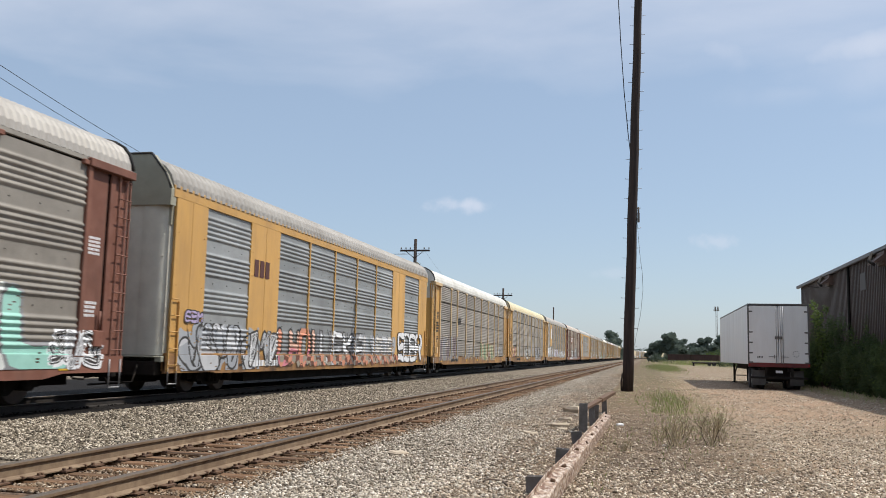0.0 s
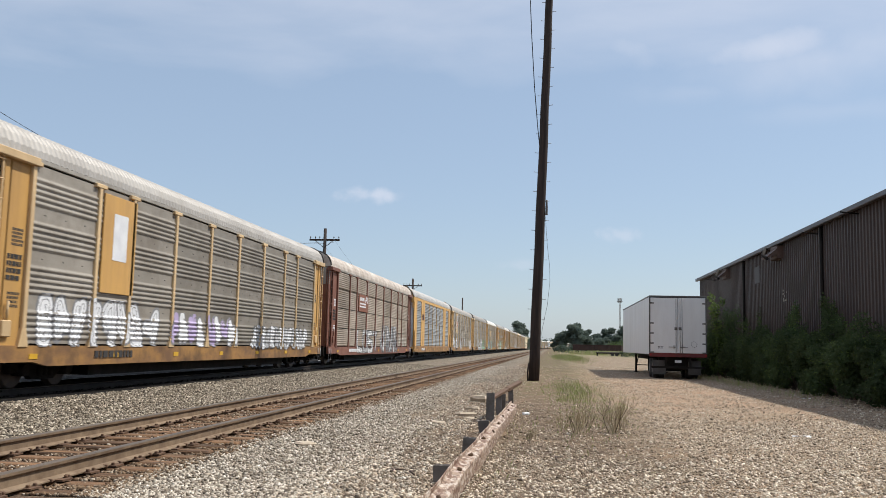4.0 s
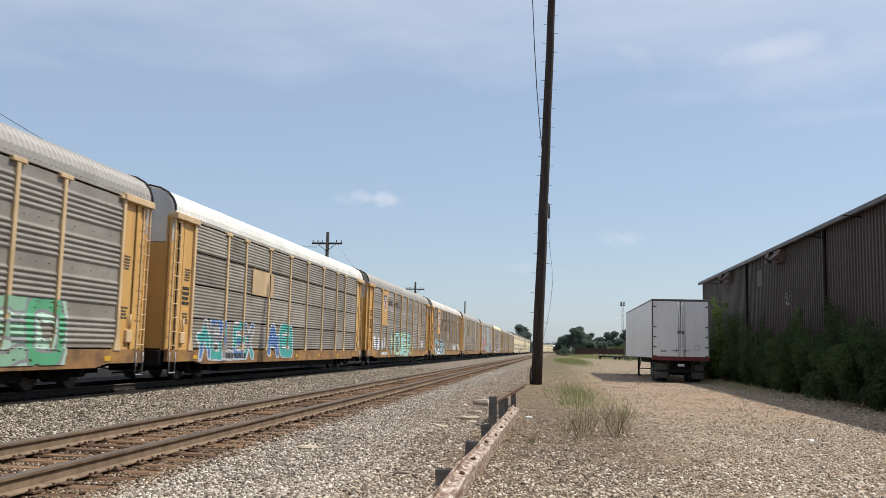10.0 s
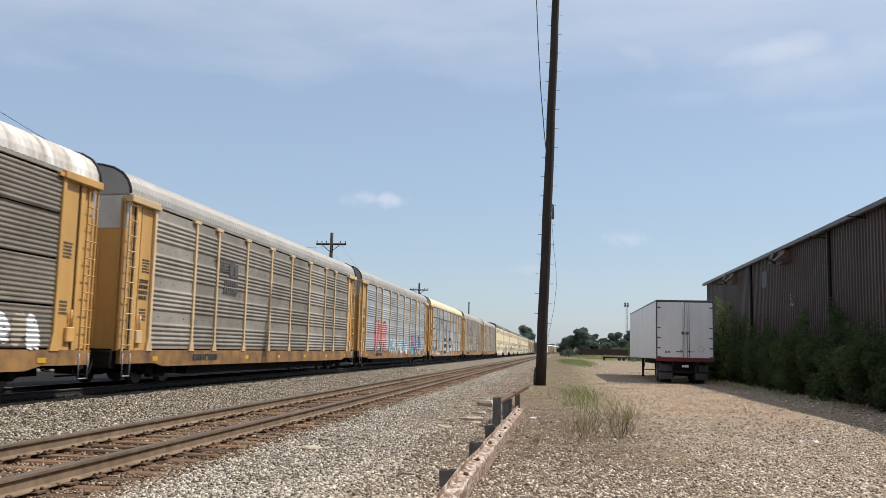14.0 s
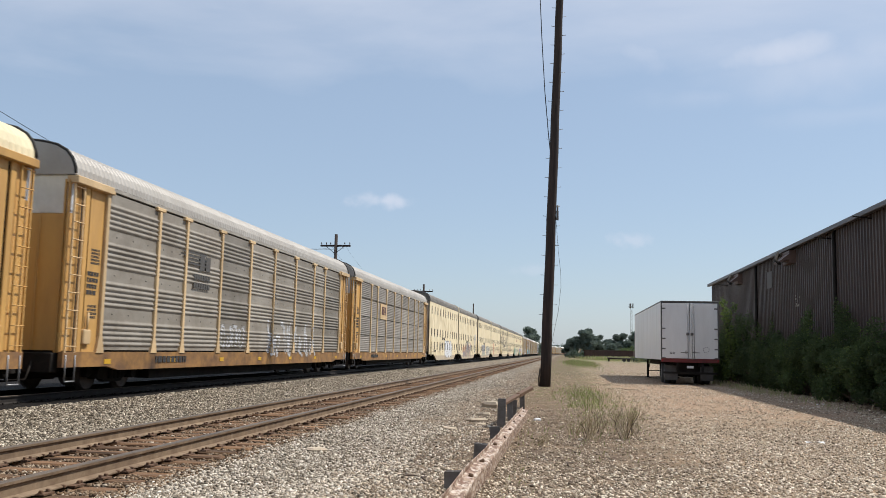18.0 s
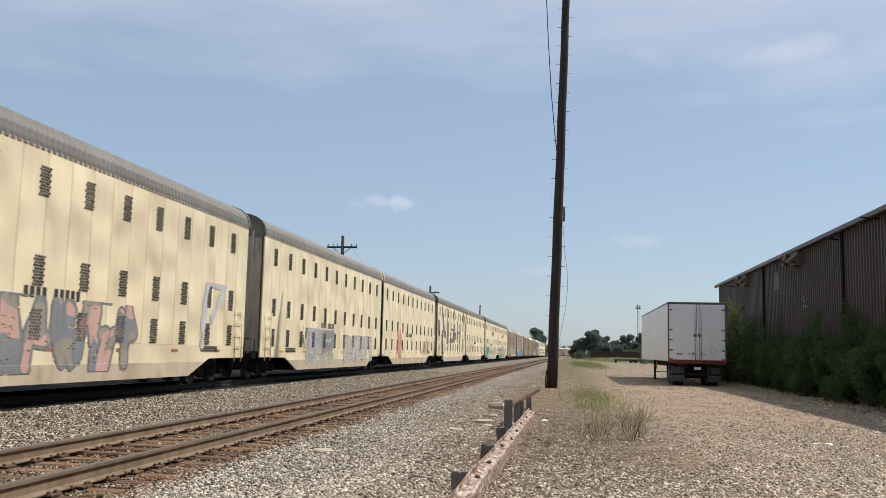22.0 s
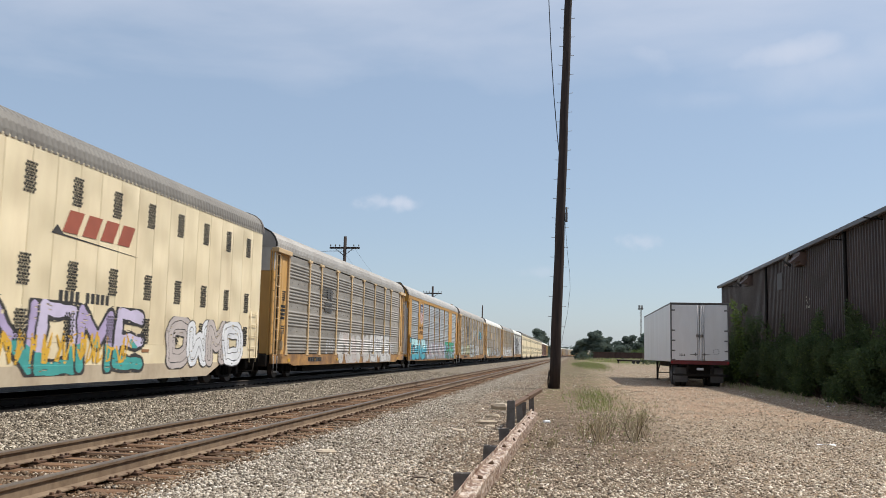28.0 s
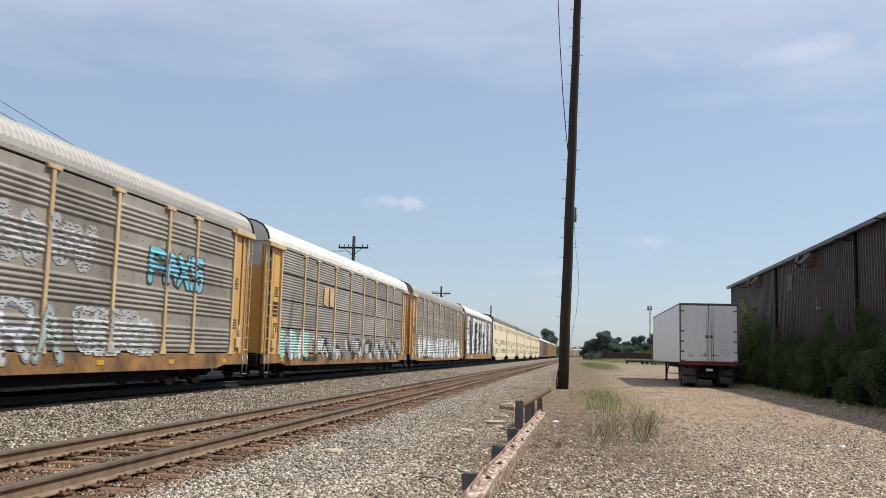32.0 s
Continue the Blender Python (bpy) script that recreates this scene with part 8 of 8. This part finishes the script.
def gondola(x, y, rz, seed):
    g = thing("gondola_car", "dark red-brown open rail car beyond the dirt lot", "railroad car", "parked open rail cars", pose(x, y, 0, 0, 0, rz))
    def body(s):
        s.box(-6.5, 6.5, -1.4, -1.32, 0.95, 2.2)
        s.box(-6.5, 6.5, 1.32, 1.4, 0.95, 2.2)
        s.box(-6.5, -6.42, -1.4, 1.4, 0.95, 2.2)
        s.box(6.42, 6.5, -1.4, 1.4, 0.95, 2.2)
        s.box(-6.5, 6.5, -1.4, 1.4, 0.85, 0.98)
    piece("body", body, M_DARKRUST, g)
    for i in range(12):
        part("rib", shared(("gondola_rib",), lambda s: s.box(-0.07, 0.07, -1.5, -1.4, 0.9, 2.2, 0.01), M_DARKRUST), g, loc=(-6.2 + 1.127 * i, 0, 0))
    piece("top_rail", lambda s: s.box(-6.5, 6.5, -1.5, -1.38, 2.12, 2.26, 0.01), M_DARKRUST, g)
    for xx in (-4.7, 4.7):
        piece("truck", lambda s, xx=xx: (s.box(xx - 1.2, xx + 1.2, -1.1, -0.95, 0.4, 0.75, 0.04), *[s.tube(((xx + q, -0.85, 0.42), (xx + q, -0.7, 0.42)), 0.42, 14) for q in (-0.85, 0.85)]), M_BLACK, g)


def make_lot_things():
    gondola(11.2, 215.0, -32, 1)
    gondola(23.0, 207.6, -32, 2)
    t = thing("flat_trailer", "low dark flatbed trailer standing in the far weeds", "trailer", m=pose(10.9, 172.0, 0, 0, 0, -8))
    piece("deck", lambda s: s.box(-2.6, 2.6, -1.0, 1.0, 0.62, 0.78, 0.02), M_GREYWOOD, t, "grey plank deck")
    piece("frame", lambda s: s.box(-2.5, 2.5, -0.9, 0.9, 0.45, 0.62, 0.02), M_BLACK, t)
    for xx in (-2.3, 2.3):
        piece("stand", lambda s, xx=xx: s.box(xx - 0.08, xx + 0.08, -0.95, 0.95, 0.0, 0.75, 0.02), M_BLACK, t)
    for xx in (0.6, 1.4):
        piece("wheel", lambda s, xx=xx: s.tube(((xx, -0.95, 0.35), (xx, -0.75, 0.35)), 0.35, 14), M_RUBBER, t)
    w = thing("radio_mast", "thin grey lattice radio mast far behind the trees", "mast", m=pose(31.2, 420.0, 0))
    def lattice(s):
        for a in range(3):
            q = a * 2.094
            s.tube(((0.5 * math.cos(q), 0.5 * math.sin(q), 0), (0.35 * math.cos(q), 0.35 * math.sin(q), 25)), 0.09, 5)
        for i in range(24):
            a, b = i * 2.094, (i + 1) * 2.094
            s.tube(((0.48 * math.cos(a), 0.48 * math.sin(a), i), (0.48 * math.cos(b), 0.48 * math.sin(b), i + 1)), 0.05, 4)
    piece("lattice", lattice, M_STEELPOST, w)
    piece("antennas", lambda s: [s.box(0.9 * math.cos(a) - 0.12, 0.9 * math.cos(a) + 0.12, 0.9 * math.sin(a) - 0.12, 0.9 * math.sin(a) + 0.12, 22.9, 25.0, 0.03) for a in (0, 1.05, 2.1, 3.15, 4.2, 5.25)], M_STEELPOST, w)
    piece("ring", lambda s: s.box(-1.2, 1.2, -1.2, 1.2, 23.3, 23.5), M_STEELPOST, w)
    r = random.Random(9)
    def slab(x, y, w, d, h, rz, m=M_SLAB, label="pale flat slab of broken stone on the gravel"):
        s = Shape()
        out = [(math.cos(a) * w * r.uniform(0.65, 1.2), math.sin(a) * d * r.uniform(0.65, 1.2)) for a in [0.2, 1.0, 1.7, 2.6, 3.4, 4.2, 5.0, 5.7]]
        rings = [s.add([(u * f, v * f, z * r.uniform(0.75, 1.15)) for u, v in out]) for f, z in ((1.0, 0.0), (1.04, h * 0.55), (0.84, h * 0.95))]
        for k0, k1 in zip(rings, rings[1:]):
            for i in range(8):
                s.face((k0 + i, k0 + (i + 1) % 8, k1 + (i + 1) % 8, k1 + i))
        top = s.add([(0.05 * w, -0.1 * d, h)])
        for i in range(8):
            s.face((rings[2] + i, rings[2] + (i + 1) % 8, top))
        ob = tagged(new("stone_slab", s.mesh("stone_slab", m)), label, "stone", "loose slabs by the track")
        ob.matrix_basis = pose(x, y, ground_z(x, y) - 0.005, r.uniform(-3, 3), r.uniform(-3, 3), rz)
    slab(-3.37, 12.1, 0.15, 0.26, 0.05, 20)
    for x, y, w, d, h, rz in ((-1.86, 23.2, 0.34, 0.55, 0.15, 10), (-1.78, 18.5, 0.22, 0.34, 0.07, -20), (-1.78, 20.1, 0.15, 0.25, 0.08, 30), (-1.62, 17.6, 0.11, 0.16, 0.05, 15), (-2.05, 16.2, 0.12, 0.14, 0.05, 60)):
        slab(x, y, w, d, h, rz)
    slab(-0.55, 19.3, 0.08, 0.07, 0.05, 0, M_PAINT_WHITE, "small white rock on the dirt")
    for x, y, w, d in ((4.29, 16.15, 0.15, 0.06), (7.85, 28.9, 0.14, 0.07)):
        s = Shape()
        s.grid([[(-w, -d, 0.006), (-w, d, 0.02)], [(0, -d, 0.03), (0, d, 0.012)], [(w, -d, 0.004), (w, d, 0.03)]])
        me = s.mesh("litter", M_PAINT_WHITE)
        ob = tagged(new("litter", me), "crumpled scrap of white paper on the dirt", "litter", "litter on the lot")
        ob.matrix_basis = pose(x, y, ground_z(x, y) + 0.01, 0, 0, r.uniform(-20, 20))
    for x, y, ln, rz in ((-1.5, 9.85, 0.32, 100), (0.1, 11.6, 0.35, 80), (-1.7, 9.95, 0.25, 60)):
        s = Shape()
        s.tube(((-ln / 2, 0, 0.02), (0, 0.04, 0.035), (ln / 2, -0.02, 0.02)), [0.010, 0.014, 0.007], 6)
        ob = tagged(new("stick", s.mesh("stick", M_BARK)), "dark broken stick lying on the gravel", "stick", "sticks on the ground")
        ob.matrix_basis = pose(x, y, ground_z(x, y), 0, 0, rz)


make_bushes()
for x, y, h, n, seed, g in ((0.42, 15.2, 0.46, 11, 1, 0.3), (1.06, 15.5, 0.60, 15, 2, 0.6), (0.16, 15.9, 0.30, 7, 3, 0.3), (0.62, 16.6, 0.36, 5, 4, 0.6), (1.24, 16.0, 0.42, 5, 5, 0.5), (-0.3, 14.0, 0.18, 6, 6, 0.1)):
    weed(x, y, h, n, seed, g)
grass("verge_grass", "thin green grass on the verge by the timber pole", 0.7, 29.0, 0.8, 9.0, 1500, 0.15, 1, p=(0.75, 0.25))
grass("far_grass", "patch of bright green grass beside the far track", 2.4, 132.0, 2.0, 40.0, 9000, 0.22, 2, p=(0.85, 0.15))
grass("dry_grass", "sparse dry grass round the weeds", 0.55, 16.5, 1.0, 4.0, 420, 0.10, 3, p=(0.4, 0.6))
grass("rail_grass", "sparse straw beside the guard rail", -0.6, 13.0, 0.3, 8.0, 260, 0.08, 4, p=(0.2, 0.8))
grass("wall_grass", "pale dry grass at the foot of the bushes", 7.9, 40.0, 0.7, 14.0, 900, 0.24, 5, p=(0.35, 0.65))
grass("field_grass", "tall pale weeds in front of the parked rail cars", 13.0, 202.0, 9.0, 9.0, 3600, 0.9, 6, p=(0.55, 0.45))
litter_of("verge_litter", "brown twigs and dead leaves among the weeds", 2600, -0.8, 2.0, 10.5, 22.0, 71, (0.012, 0.05))
litter_of("rail_litter", "bits of bark and wood beside the guard rail", 500, -2.4, -1.2, 10.0, 24.0, 72, (0.015, 0.06))
litter_of("hedge_litter", "dead twigs on the shaded dirt below the bushes", 1500, 7.8, 10.2, 24.0, 48.0, 73, (0.02, 0.09))
make_far()
make_lot_things()


# ---- what moves ----
def travel(t):
    """Metres the train has gone: an even pace that slackens a little in the last two seconds."""
    return SPEED * t - 0.30 * max(0.0, t - 30.0) ** 2


def motions():
    slow = [28.0, 29.0, 30.0, 30.5, 31.0, 31.5, 32.0]
    for car, middle in CARS:
        if middle < BEND_Y - 20:
            times = [0.0] + slow
        else:
            stop = min(28.0, (middle - BEND_Y + 30) / SPEED)
            times = [stop * i / 12 for i in range(13)] + slow
        rows = []
        for t in sorted({round(q * FPS) / FPS for q in times}):
            x, y, a = on_track(middle - travel(t), FAR_X)
            rows.append((t, pose(x, y, RAIL_Z, 0, 0, math.degrees(a))))
        walk(car, rows)


motions()
